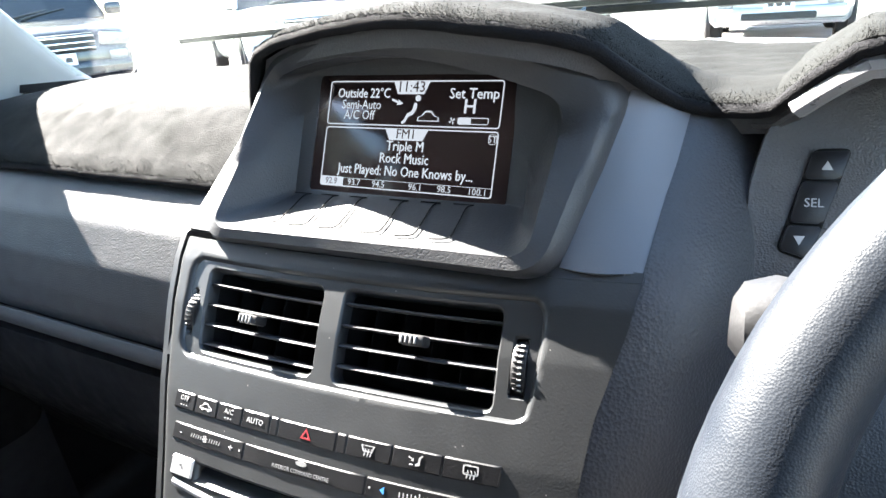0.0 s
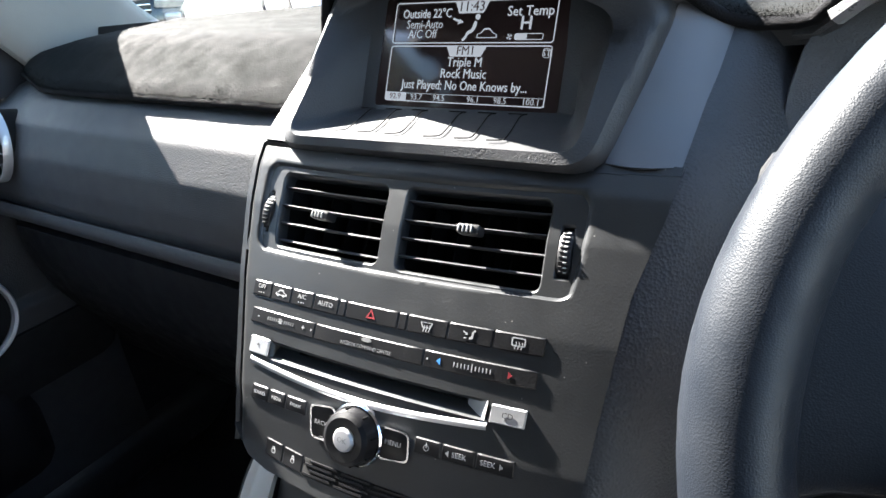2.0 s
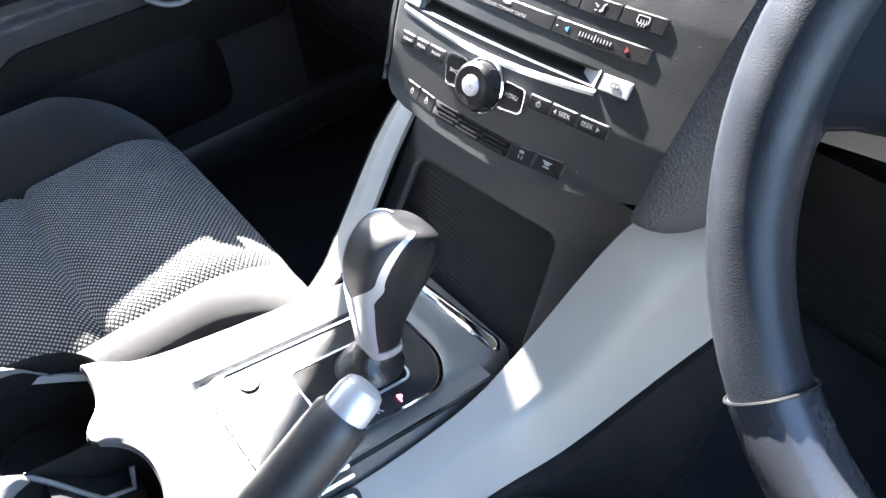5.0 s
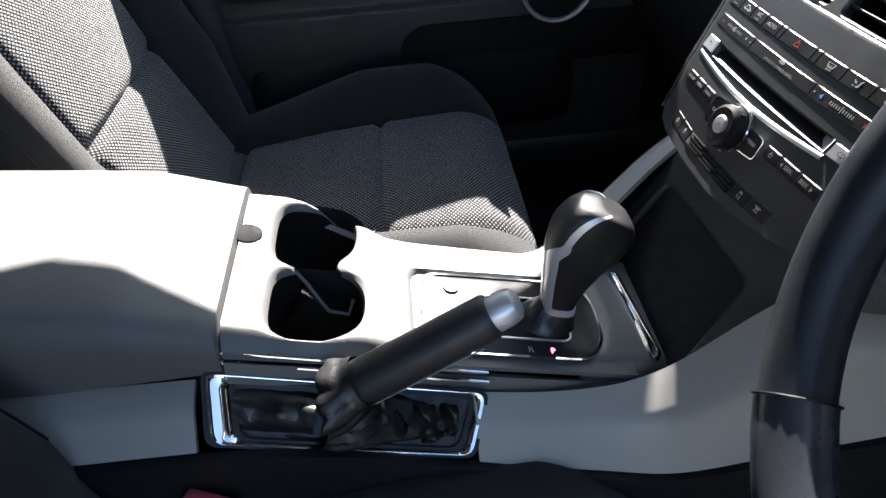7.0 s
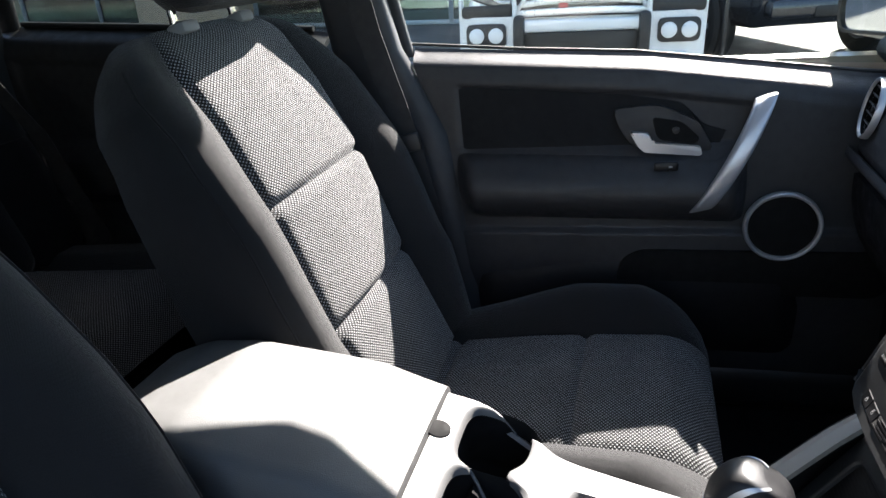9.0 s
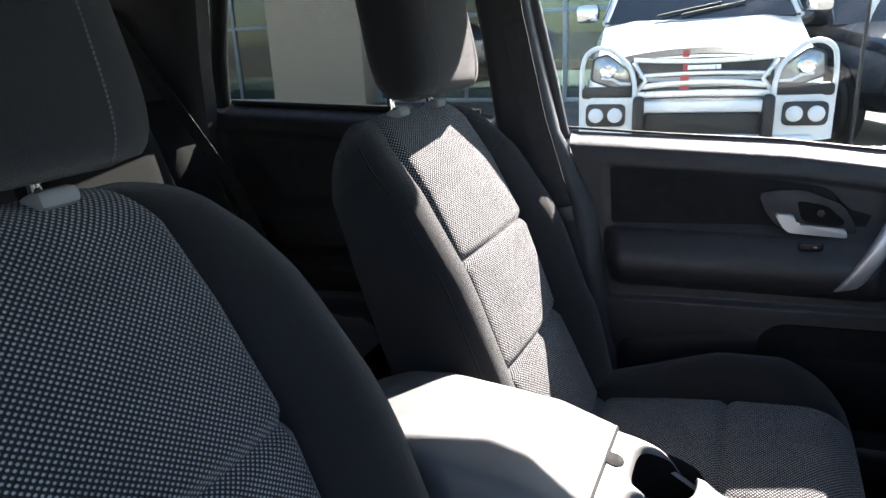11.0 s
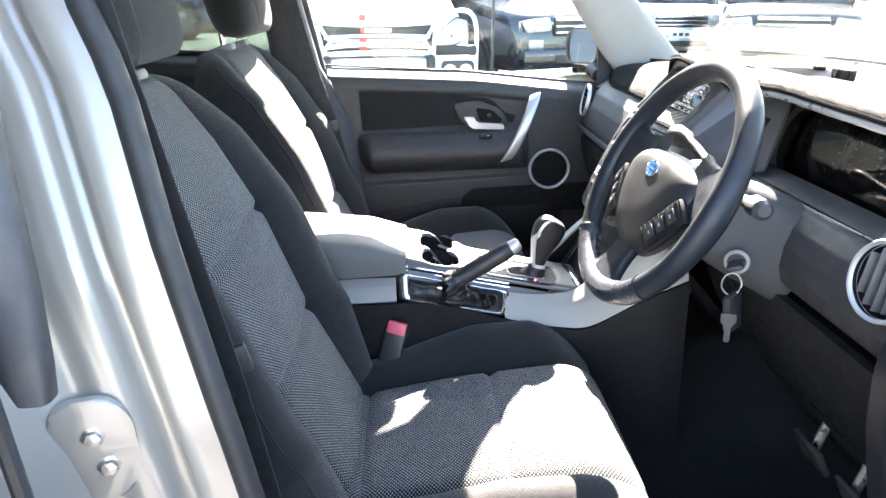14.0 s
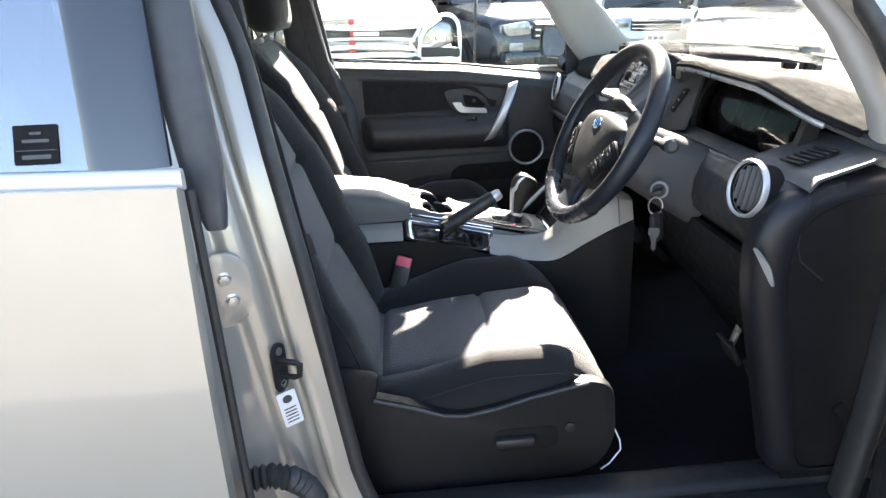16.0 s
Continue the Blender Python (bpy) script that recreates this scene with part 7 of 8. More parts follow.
part("ring", lathe([(0.0125, 0), (0.0170, 0), (0.0165, 0.004), (0.0125, 0.005)], 32, im, True), GREYP, ig, "dull grey ring")
part("barrel", lathe([(0, 0.004), (0.0125, 0.004), (0.0125, -0.03), (0, -0.03)], 24, im), BLACK, ig)
kk = thing("car_keys", "bunch of keys hanging from the ignition lock", "keys", (0.465, 0.478, 0.80))
part("key_head", rbox(0.022, 0.008, 0.036, 0.006, im @ Matrix.Translation((0, 0, 0.022)) @ pose(0, 0, 0, 0, 0, 20)), BLACK, kk)
part("split_ring", tube([Vector((0.470, 0.472, 0.853)) + Vector((0.004 * math.cos(a * math.tau / 20), 0.012 * math.cos(a * math.tau / 20), 0.016 * math.sin(a * math.tau / 20))) for a in range(20)], 0.0011, 8, closed=True), STEEL, kk, "steel split ring")
part("remote_fob", rbox(0.014, 0.030, 0.058, 0.006, pose(0.472, 0.476, 0.812, 8, 0, 30)), BLACK, kk, "black remote fob")
part("small_key", plate(rounded([(-0.004, -0.026), (0.004, -0.026), (0.004, 0.0), (0.010, 0.006), (0.010, 0.020), (-0.010, 0.020), (-0.010, 0.006), (-0.004, 0.0)], 0.003), 0.002, 0.0004, axes((0.480, 0.468, 0.795), (0.4, 0.9, 0), (0.1, 0, 1))), DARKP, kk, "dull dark key")

# ---- driver side of the dashboard ----
LIP = material("hood_edge_silver", (0.30, 0.30, 0.31), 0.35, metal=0.5, var=0.05)


def hood_under(u, v):
    x = 0.185 + 0.475 * u
    a = mat_pt((x + 0.70) / 1.39, 0.0)
    y = a.y + 0.004 + 0.085 * v
    return (x, y, a.z - 0.006 - 0.018 * v ** 0.5)


setting("dial_hood", patch(hood_under, 60, 10, 0.006), DASH, "black hood over the instrument dials")


def hood_lip(u):
    x = 0.205 + 0.445 * u
    a = mat_pt((x + 0.70) / 1.39, 0.0)
    return Vector((x, a.y + 0.001, a.z - 0.013))


setting("dial_hood_edge", tube([hood_lip(i / 50) for i in range(51)], 0.0055, 8), LIP, "satin grey edge of the dial hood")
ins = thing("instrument_cluster", "dark instrument cluster under a clear lens", "instrument cluster", (0.40, 0.67, 0.93))
cm = axes((0.405, 0.668, 0.998), (1, 0, 0), (0, 0.32, 1))
part("dial_plate", plate(rrect(0.39, 0.138, 0.05), 0.004, 0.001, cm @ Matrix.Translation((0, -0.006, -0.012))), DEEP, ins)
for x, r in ((-0.10, 0.052), (0.10, 0.052), (0.0, 0.034)):
    dial = part("dial", lathe([(0, 0), (r, 0), (r + 0.004, 0.006), (r + 0.005, 0.004), (r + 0.005, -0.004)], 40, cm @ Matrix.Translation((x, 0, -0.006))), BLACK, ins, "black dial with pale ticks")
    for k in range(13):
        a = math.radians(-50 + k * 280 / 12)
        ob = part("tick", plate(rrect(0.0075, 0.0014, 0.0003, 1, r * 0.84, 0), 0.0004, 0, cm @ Matrix.Translation((x, 0, -0.0055)) @ pose(0, 0, 0, 0, 0, math.degrees(a))), PRINT, dial)
        ob.matrix_basis = Matrix.Identity(4)
    ob = part("needle", plate([(-0.006, -0.0015), (r * 0.8, -0.0005), (r * 0.8, 0.0005), (-0.006, 0.0015)], 0.001, 0, cm @ Matrix.Translation((x, 0, -0.003)) @ pose(0, 0, 0, 0, 0, 215)), REDP, dial)
    ob.matrix_basis = Matrix.Identity(4)
lens = part("lens", patch(lambda u, v: cm @ Vector((-0.19 + 0.38 * u, -0.074 + 0.132 * v, 0.012 - 0.010 * (2 * v - 1) ** 2)), 16, 8), SMOKE, ins, "dark smoked curved lens")
lens.visible_shadow = False
part("surround", frame_ring(rrect(0.405, 0.150, 0.050), rrect(0.375, 0.124, 0.045), 0.026, cm @ Matrix.Translation((0.004, -0.010, -0.006))), BLACK, ins, "black cluster surround")
part("lower_shelf", patch(lambda u, v: (0.205 + 0.42 * u, 0.635 - 0.035 * v, 0.945 - 0.012 * v), 20, 4, 0.008), POD, ins)
for z in (0.9345, 0.9375):
    part("trim_line", tube([(0.24, 0.598, z - 0.002), (0.42, 0.594, z), (0.60, 0.600, z)], 0.0012, 6), LIP, ins)
# left cheek with the three trip keys
cheek = axes((0.216, 0.612, 0.990), (0.90, 0.35, 0.15), (0.05, 0.52, 1))
part("cheek", plate(rounded([(-0.032, -0.055), (0.040, -0.055), (0.050, 0.065), (0.0, 0.060), (-0.012, 0.050), (-0.026, 0.0216), (-0.033, -0.014)], 0.008), 0.006, 0.002, cheek), DASH, ins)
TRIP_KEYS = (([(0.0062, 0.0352), (0.0229, 0.0322), (0.0155, 0.0190), (-0.0006, 0.0228)], (0.0110, 0.0268)),
        ([(-0.0012, 0.0216), (0.0149, 0.0178), (0.0041, -0.0008), (-0.0109, 0.0028)], (0.0018, 0.0100)),
        ([(-0.0115, 0.0016), (0.0035, -0.0020), (-0.0059, -0.0164), (-0.0178, -0.0094)], (-0.0080, -0.0066)))
part("key_recess", plate(rounded([(0.0070, 0.0366), (0.0245, 0.0332), (-0.0052, -0.0182), (-0.0193, -0.0098)], 0.004), 0.0062, 0.0004, cheek), DEEP, ins)
for k, (quad, mid) in enumerate(TRIP_KEYS):
    part("trip_key", plate(rounded(quad[::-1], 0.0022), 0.0085, 0.0008, cheek), BTN, ins, "black trip computer key")
    q = cheek @ Matrix.Translation((*mid, 0.0086)) @ pose(0, 0, 0, 0, 0, -13)
    if k == 1:
        part("lettering", letters("SEL", 0.0062, q, 0.0001), PRINT, ins)
    else:
        s = 1 if k == 0 else -1
        part("symbol", plate([(0, 0.0026 * s), (-0.0026, -0.0020 * s), (0.0026, -0.0020 * s)][::s], 0.0001, 0, q), PRINT, ins)


def dfascia(u, v):
    x = 0.195 + 0.54 * u
    k = [0, 0.12, 0.3, 0.5, 0.7, 0.85, 1.0]
    end = smooth01((x - 0.55) / 0.07)
    y = lerp(v, k, [0.612, 0.585, 0.566, 0.556, 0.553, 0.560, 0.60])
    z = lerp(v, k, [0.940, 0.932, 0.915, 0.890, 0.860, 0.835, 0.80]) + end * lerp(v, k, [0.016, 0.018, 0.02, 0.014, 0.0, 0.0, 0.0])
    return (x, y + 0.035 * smooth01((x - 0.66) / 0.08), z)


setting("dash_fascia_right", patch(dfascia, 50, 40, -0.012), DOORP, "black dashboard fascia before the driver")
# pale curved brow of the knee panel, left of the column
setting("knee_brow", patch(lambda u, v: (0.165 + 0.23 * u, dfascia(u * 0.42, 0.70 + 0.13 * v)[1] - 0.012 + 0.004 * v, 0.880 - 0.052 * v + 0.012 * math.sin(math.pi * u)), 24, 8, 0.006), RAIL, "pale grey curved trim over the knee panel")
setting("dash_end_right", patch(lambda u, v: (0.585 + 0.15 * u, 0.580 + 0.12 * v + 0.012 * smooth01(u), 0.964 + 0.034 * v - 0.006 * u * u - 0.012 * (1 - smooth01(v / 0.16)) ** 2), 16, 30, 0.005), DASH, "black dashboard end beside the dials")
dg = thing("demister_grille", "slotted black side demister grille on the dashboard end", "air vent", (0.68, 0.66, 0.985))
for k in range(6):
    part("slat", rbox(0.040, 0.0035, 0.004, 0.001, pose(0.668, 0.600 + 0.0105 * k, 0.9738 + 0.0029 * k, 15, 0, 14)), BLACK, dg)
    part("slot", rbox(0.038, 0.0055, 0.003, 0.0005, pose(0.668, 0.6055 + 0.0105 * k, 0.9728 + 0.0029 * k, 15, 0, 14)), DEEP, dg)
CAPM = material("satin_end_panel", (0.009, 0.0095, 0.0115), 0.40, spec=0.3, var=0.12, bump=0.15, bump_scale=700, rough_var=0.06)
SIDE = Matrix(((0, 0, 1, 0), (1, 0, 0, 0), (0, 1, 0, 0), (0, 0, 0, 1)))
ec = thing("dash_end_cap", "black rounded dashboard end panel with a recessed fuse cover", "car trim", (0.73, 0.64, 0.62))
cap_o = rounded([(0.600, 0.43), (0.530, 0.78), (0.528, 0.87), (0.560, 0.928), (0.630, 0.955), (0.775, 0.972), (0.775, 0.43)], 0.035, 8)
cap_i = rounded([(0.640, 0.45), (0.580, 0.78), (0.577, 0.855), (0.602, 0.905), (0.655, 0.928), (0.755, 0.942), (0.755, 0.45)], 0.030, 8)
cap_m = Matrix.Translation((0.716, 0, 0)) @ SIDE


def cap_ring(w, h):
    """The end panel's outline, w of the way from its rim to the cover, standing h out."""
    return [(a + (p - a) * w, c + (q - c) * w, h) for (a, c), (p, q) in zip(cap_o, cap_i)]


border = loft([cap_ring(w, h) for w, h in ((0.0, -0.03), (0.0, -0.006), (0.06, 0.002), (0.22, 0.010), (0.45, 0.016), (0.72, 0.0195), (0.94, 0.0205), (1.0, 0.0195), (1.0, 0.010))], caps=False)
border.transform(cap_m)
part("border", border, CAPM, ec, "broad rounded satin border")
part("fuse_cover", plate([(0.66 + (a - 0.66) * 0.985, 0.78 + (c - 0.78) * 0.99) for a, c in cap_i], 0.0185, 0.0015, Matrix.Translation((0.716, 0, 0)) @ SIDE), LOWER, ec)
setting("knee_panel", patch(lambda u, v: (0.165 + 0.57 * u, 0.575 + 0.02 * v + 0.14 * v * v, 0.81 - 0.27 * v), 24, 20, 0.012), LOWER, "black plastic knee panel below the steering column")
setting("knee_trim", patch(lambda u, v: (0.733 + 0.006 * v, 0.520 + 0.034 * u + 0.010 * v * math.sin(math.pi * u), 0.862 - 0.062 * u), 12, 4, 0.004), RAIL, "silver-grey sliver of trim at the knee panel")
setting("footwell_right", patch(lambda u, v: (0.16 + 0.58 * u, 0.70 + 0.18 * v, 0.58 - 0.24 * v), 6, 6, 0.02), CARPET, "black carpeted driver footwell")
setting("kick_panel_right", patch(lambda u, v: (0.728, 0.62 + 0.3 * u, 0.36 + 0.30 * v), 6, 6, 0.01), LOWER, "black kick panel in the driver footwell")
setting("kick_panel_left", patch(lambda u, v: (-0.728, 0.62 + 0.3 * u, 0.36 + 0.30 * v), 6, 6, 0.01), LOWER, "black kick panel in the passenger footwell")
for k, (x, w) in enumerate(((0.36, 0.075), (0.47, 0.05))):
    pd = thing("pedal", "black ribbed rubber pedal", "pedal", (x, 0.70, 0.45), group="pedals")
    part("pad", rbox(w, 0.012, 0.055, 0.004, pose(x, 0.70, 0.47, 25, 0, 0)), RUBBER, pd)
    part("arm", tube([(x, 0.705, 0.48), (x, 0.73, 0.56), (x, 0.74, 0.62)], 0.008, 8), STEEL, pd)


# ---- passenger door, closed ----
def sill_z(y):
    return lerp(y, [-1.12, -0.40, -0.186, 0.217, 0.549, 0.75], [1.165, 1.101, 1.053, 1.018, 0.966, 0.94])


pdoor = thing("passenger_door", "black-trimmed front passenger door, closed", "car door", (-0.72, 0.2, 0.40))


def panel(y0, y1, y, z, zs):
    """The inner skin of a door: a rolled sill, a recessed upper, a proud arm rest and a low pocket."""
    x = -0.712
    t = (zs - z)
    x -= 0.048 * (1 - smooth01(t / 0.035)) ** 2
    inset = smooth01((t - 0.055) / 0.012) * smooth01((z - 0.862) / 0.012) * smooth01((y - y0 - 0.02) / 0.02) * smooth01((y1 - y) / 0.03)
    x += 0.004 * smooth01((t - 0.03) / 0.02) - 0.006 * inset
    ends = smooth01((y - y0 - 0.02) / 0.05) * smooth01((y1 - 0.01 - y) / 0.06)
    x += 0.034 * ends * smooth01((z - 0.735) / 0.030) * smooth01((0.872 - z) / 0.045)
    x += 0.010 * smooth01((0.715 - z) / 0.012) * smooth01((z - 0.55) / 0.1)
    return x


def door_skin(u, v):
    y = -0.20 + 0.825 * u
    zs = sill_z(y)
    z = 0.40 + (zs - 0.40) * v
    y += (1 - u) * lerp(z, [0.40, 0.63, 0.865, 1.06], [0.10, 0.085, 0.065, 0.0])
    return (panel(-0.14, 0.40, y, z, zs), y, z)


part("inner_skin", patch(door_skin, 110, 150, 0.012), DOORP, pdoor, "black grained plastic inner skin")
def insert_pt(u, v):
    """The cloth insert: its lower edge level, its top following the sill, its corners drawn in."""
    y = -0.125 + 0.475 * u - 0.05 * v * u
    lo, hi = 0.858, sill_z(-0.125 + 0.475 * u) - 0.060
    r = 0.035
    for e in (y + 0.125, 0.350 - 0.05 * v - y):
        k = max(0.0, 1 - e / r)
        dz = r * (1 - math.sqrt(max(0.0, 1 - k * k))) * 0.9
        lo, hi = lo + dz, hi - dz
    return (-0.7125 + 0.0010, y, lo + (hi - lo) * v)


part("cloth_insert", patch(insert_pt, 60, 20, 0.003), DOORC, pdoor, "black cloth insert")
part("arm_rest_pad", patch(lambda u, v: (-0.714 + 0.064 * max(0.0, math.sin(math.pi * v)) ** 0.6 * smooth01(u / 0.10) * smooth01((1 - u) / 0.07), -0.135 + 0.53 * u, 0.738 + 0.128 * v - 0.012 * u + 0.030 * (1 - smooth01(u / 0.12)) * (1 - v)), 70, 30, 0.004), DOORP, pdoor, "soft black arm rest roll")
part("pocket", patch(lambda u, v: (-0.712 + (0.012 + 0.012 * math.sin(math.pi * v)) * smooth01(min(u, 1 - u) / 0.08) * smooth01(min(v, 1 - v) / 0.15), -0.12 + 0.62 * u, 0.45 + 0.225 * v - 0.04 * (1 - smooth01(u / 0.45)) * v), 40, 14, 0.02), LOWER, pdoor, "dark moulded door pocket")
# black plate paints the shade inside the pocket's opening
part("pocket_mouth_shade", plate(rounded([(-0.15, 0.035), (0.26, 0.035), (0.26, -0.05), (-0.19, -0.05), (-0.185, 0.01)], 0.03), 0.008, 0.003, Matrix.Translation((-0.699, 0.36, 0.640)) @ Matrix(((0, 0, 1, 0), (1, 0, 0, 0), (0, 1, 0, 0), (0, 0, 0, 1)))), DEEP, pdoor)
gt, gbm = Vector((-0.688, 0.405, 0.950)), Vector((-0.664, 0.313, 0.766))
hp = []
for k in range(15):
    t = k / 14
    c = gt.lerp(gbm, t) + Vector((0.030 * math.sin(math.pi * min(1, max(0, t * 1.0))) ** 0.6, 0.004 * math.sin(math.pi * t), 0))
    w = 0.017 + 0.003 * t
    hp.append([c + Vector((0.010 * b, w * a * 0.93, w * a * 0.22 - 0.0)) for a, b in rrect(2, 2, 0.5, 4)])
part("pull_handle", loft(hp), SILVER, pdoor, "satin silver pull handle")
lm_ = Matrix.Translation((-0.7085, 0.250, 0.890)) @ Matrix(((0, 0, 1, 0), (1, 0, 0, 0), (0, 1, 0, 0), (0, 0, 0, 1)))
part("latch_bezel", plate(rounded([(-0.085, 0.045), (-0.010, 0.050), (0.055, 0.020), (0.082, -0.030), (0.060, -0.040), (-0.050, -0.022), (-0.070, 0.005)], 0.012), 0.008, 0.003, lm_), DOORP, pdoor, "dark oval latch bezel")
# black plate paints the shade in the cup behind the lever
part("latch_cup_shade", plate(rounded([(-0.020, 0.030), (0.030, 0.020), (0.060, -0.010), (0.050, -0.020), (-0.010, -0.010)], 0.010), 0.009, 0.001, lm_), DEEP, pdoor)
part("latch_lever", plate(rounded([(-0.056, 0.006), (-0.025, 0.004), (-0.018, -0.014), (0.060, -0.022), (0.064, -0.038), (-0.030, -0.030), (-0.040, -0.022)], 0.005), 0.018, 0.004, lm_), SILVER, pdoor, "satin silver latch lever")
part("lock_button", lathe([(0, 0), (0.006, 0), (0.006, 0.004), (0, 0.005)], 16, lm_ @ Matrix.Translation((0.020, 0.006, 0.009))), BLACK, pdoor)
part("window_switch", rbox(0.010, 0.040, 0.016, 0.004, pose(-0.668, 0.255, 0.842)), BTN, pdoor)
part("switch_mark", plate(rrect(0.006, 0.003, 0.0005, 1), 0.0002, 0, Matrix.Translation((-0.6628, 0.262, 0.842)) @ Matrix(((0, 0, 1, 0), (1, 0, 0, 0), (0, 1, 0, 0), (0, 0, 0, 1)))), PRINT, pdoor)
sp = Matrix.Translation((-0.692, 0.447, 0.724)) @ Matrix(((0, 0, 1, 0), (1, 0, 0, 0), (0, 1, 0, 0), (0, 0, 0, 1)))
part("speaker_ring", lathe([(0.0545, -0.004), (0.0625, -0.004), (0.0625, 0.006), (0.060, 0.009), (0.0560, 0.008), (0.0545, 0.003)], 56, sp, True), SILVER, pdoor, "satin silver speaker ring")
part("speaker_grille", lathe([(0, 0.003), (0.030, 0.0025), (0.0548, 0.0), (0.0548, -0.006)], 48, sp), DEEP, pdoor, "black mesh speaker grille")
part("pillar_sail", patch(lambda u, v: (-0.738, 0.60 + 0.10 * u, 0.965 + (0.02 + 0.16 * (1 - u) ** 0.7) * v), 8, 8, 0.012), BPIL, pdoor, "black triangular sail behind the mirror")
part("window_seal", tube([(-0.770, y, sill_z(y) + 0.002) for y in (-0.22, 0.0, 0.2, 0.4, 0.55, 0.62)], 0.003, 8), RUBBER, pdoor)
part("rear_frame", loft([[(x + 0.022 * a, y + 0.030 * c, z) for a, c in rrect(1, 1, 0.3, 3)] for x, y, z in ((-0.755, -0.215, 1.04), (-0.735, -0.228, 1.15), (-0.705, -0.248, 1.30), (-0.665, -0.275, 1.50))]), BPIL, pdoor, "dark window frame")

rpdoor = thing("rear_passenger_door", "black-trimmed rear passenger door, closed", "car door", (-0.72, -0.8, 0.40))
part("inner_skin", patch(lambda u, v: (panel(-1.14, -0.45, -1.16 + 0.79 * u, 0.42 + (sill_z(-1.16 + 0.79 * u) - 0.42) * v - 0.07 * v, sill_z(-1.16 + 0.79 * u) - 0.07), -1.16 + 0.79 * u, 0.42 + (sill_z(-1.16 + 0.79 * u) - 0.42) * v), 80, 110, 0.012), DOORP, rpdoor)
lmr = Matrix.Translation((-0.7045, -0.672, 0.985)) @ Matrix(((0, 0, 1, 0), (1, 0, 0, 0), (0, 1, 0, 0), (0, 0, 0, 1)))
part("latch_bezel", plate(rounded([(-0.085, 0.045), (-0.010, 0.050), (0.055, 0.020), (0.082, -0.030), (0.060, -0.040), (-0.050, -0.022), (-0.070, 0.005)], 0.012), 0.008, 0.003, lmr), BPIL, rpdoor)
part("latch_lever", plate(rounded([(-0.056, 0.006), (-0.025, 0.004), (-0.018, -0.014), (0.060, -0.022), (0.064, -0.038), (-0.030, -0.030), (-0.040, -0.022)], 0.005), 0.018, 0.004, lmr), SILVER, rpdoor, "satin silver latch lever")
part("window_seal", tube([(-0.757, y, sill_z(y) + 0.004) for y in (-1.10, -0.8, -0.4)], 0.006, 8), RUBBER, rpdoor)
part("rear_frame", loft([[(x + 0.022 * a, y + 0.05 * c, z) for a, c in rrect(1, 1, 0.3, 3)] for x, y, z in ((-0.755, -1.139, 1.15), (-0.722, -1.092, 1.28), (-0.686, -1.025, 1.41), (-0.668, -0.98, 1.48))]), BPIL, rpdoor)

mr = thing("door_mirror", "black-backed door mirror seen through the passenger window", "mirror", (-0.85, 0.58, 0.98))
mm = Matrix.Translation((-0.862, 0.590, 1.062)) @ pose(0, 0, 0, 90, 0, 22)
shape_m = rounded([(-0.085, -0.055), (0.070, -0.050), (0.085, 0.030), (0.060, 0.060), (-0.075, 0.055), (-0.092, 0.0)], 0.03)
part("housing", plate(shape_m, 0.07, 0.03, mm @ pose(0, 0, 0, 180, 0, 0) @ Matrix.Translation((0, 0, 0.0)), 4), PAINT, mr, "champagne silver mirror housing")
part("rim", frame_ring(shape_m, [(a * 0.92, c * 0.90) for a, c in shape_m], 0.008, mm), BLACK, mr)
MIRROR = material("mirror_glass", (0.85, 0.87, 0.88), 0.03, metal=1.0, var=0.02, rough_var=0.01)
part("glass", plate([(a * 0.92, c * 0.90) for a, c in shape_m], 0.003, 0, mm), MIRROR, mr, "silvered mirror glass")
part("stalk", tube([(-0.80, 0.60, 1.0), (-0.76, 0.61, 0.985)], 0.022, 10), BLACK, mr)


# ---- seat belts ----
def webbing(pts, w, name, label, base, wide=(0, 1, 0)):
    b = thing(name, label, "seat belt", base, group="seat belts")
    n = len(pts) - 1

    def f(u, v):
        k = min(int(u * n), n - 1)
        p = Vector(pts[k]).lerp(Vector(pts[k + 1]), u * n - k)
        return p + Vector(wide) * (w * (v - 0.5))
    part("webbing", patch(f, 8 * n, 6, 0.0014), BELT, b)
    return b


b1 = webbing([(0.652, -0.245, 1.50), (0.668, -0.222, 1.35), (0.680, -0.200, 1.204), (0.684, -0.176, 1.05), (0.672, -0.160, 0.90), (0.668, -0.145, 0.75), (0.668, -0.13, 0.55)], 0.049, "seat_belt", "black seat belt webbing hanging beside the driver seat", (0.67, -0.15, 0.50), (0.25, 0.95, 0))
part("tongue", rbox(0.012, 0.060, 0.034, 0.004, pose(0.664, -0.160, 0.893, 10, 0, 12)), BLACK, b1, "black belt tongue")
part("stop_button", lathe([(0, 0), (0.006, 0), (0.006, 0.003), (0, 0.004)], 14, axes((0.672, -0.155, 0.862), (0.2, 0.95, 0), (0, 0, 1))), BLACK, b1)
b2 = webbing([(-0.640, -0.290, 1.48), (-0.640, -0.275, 1.30), (-0.638, -0.240, 1.10), (-0.640, -0.195, 0.92), (-0.645, -0.16, 0.72), (-0.645, -0.15, 0.5)], 0.046, "seat_belt", "black seat belt webbing on the passenger side pillar", (-0.64, -0.2, 0.50))
part("tongue", rbox(0.012, 0.055, 0.032, 0.004, pose(-0.630, -0.192, 0.905, 10, 0, 0)), BLACK, b2, "black belt tongue")
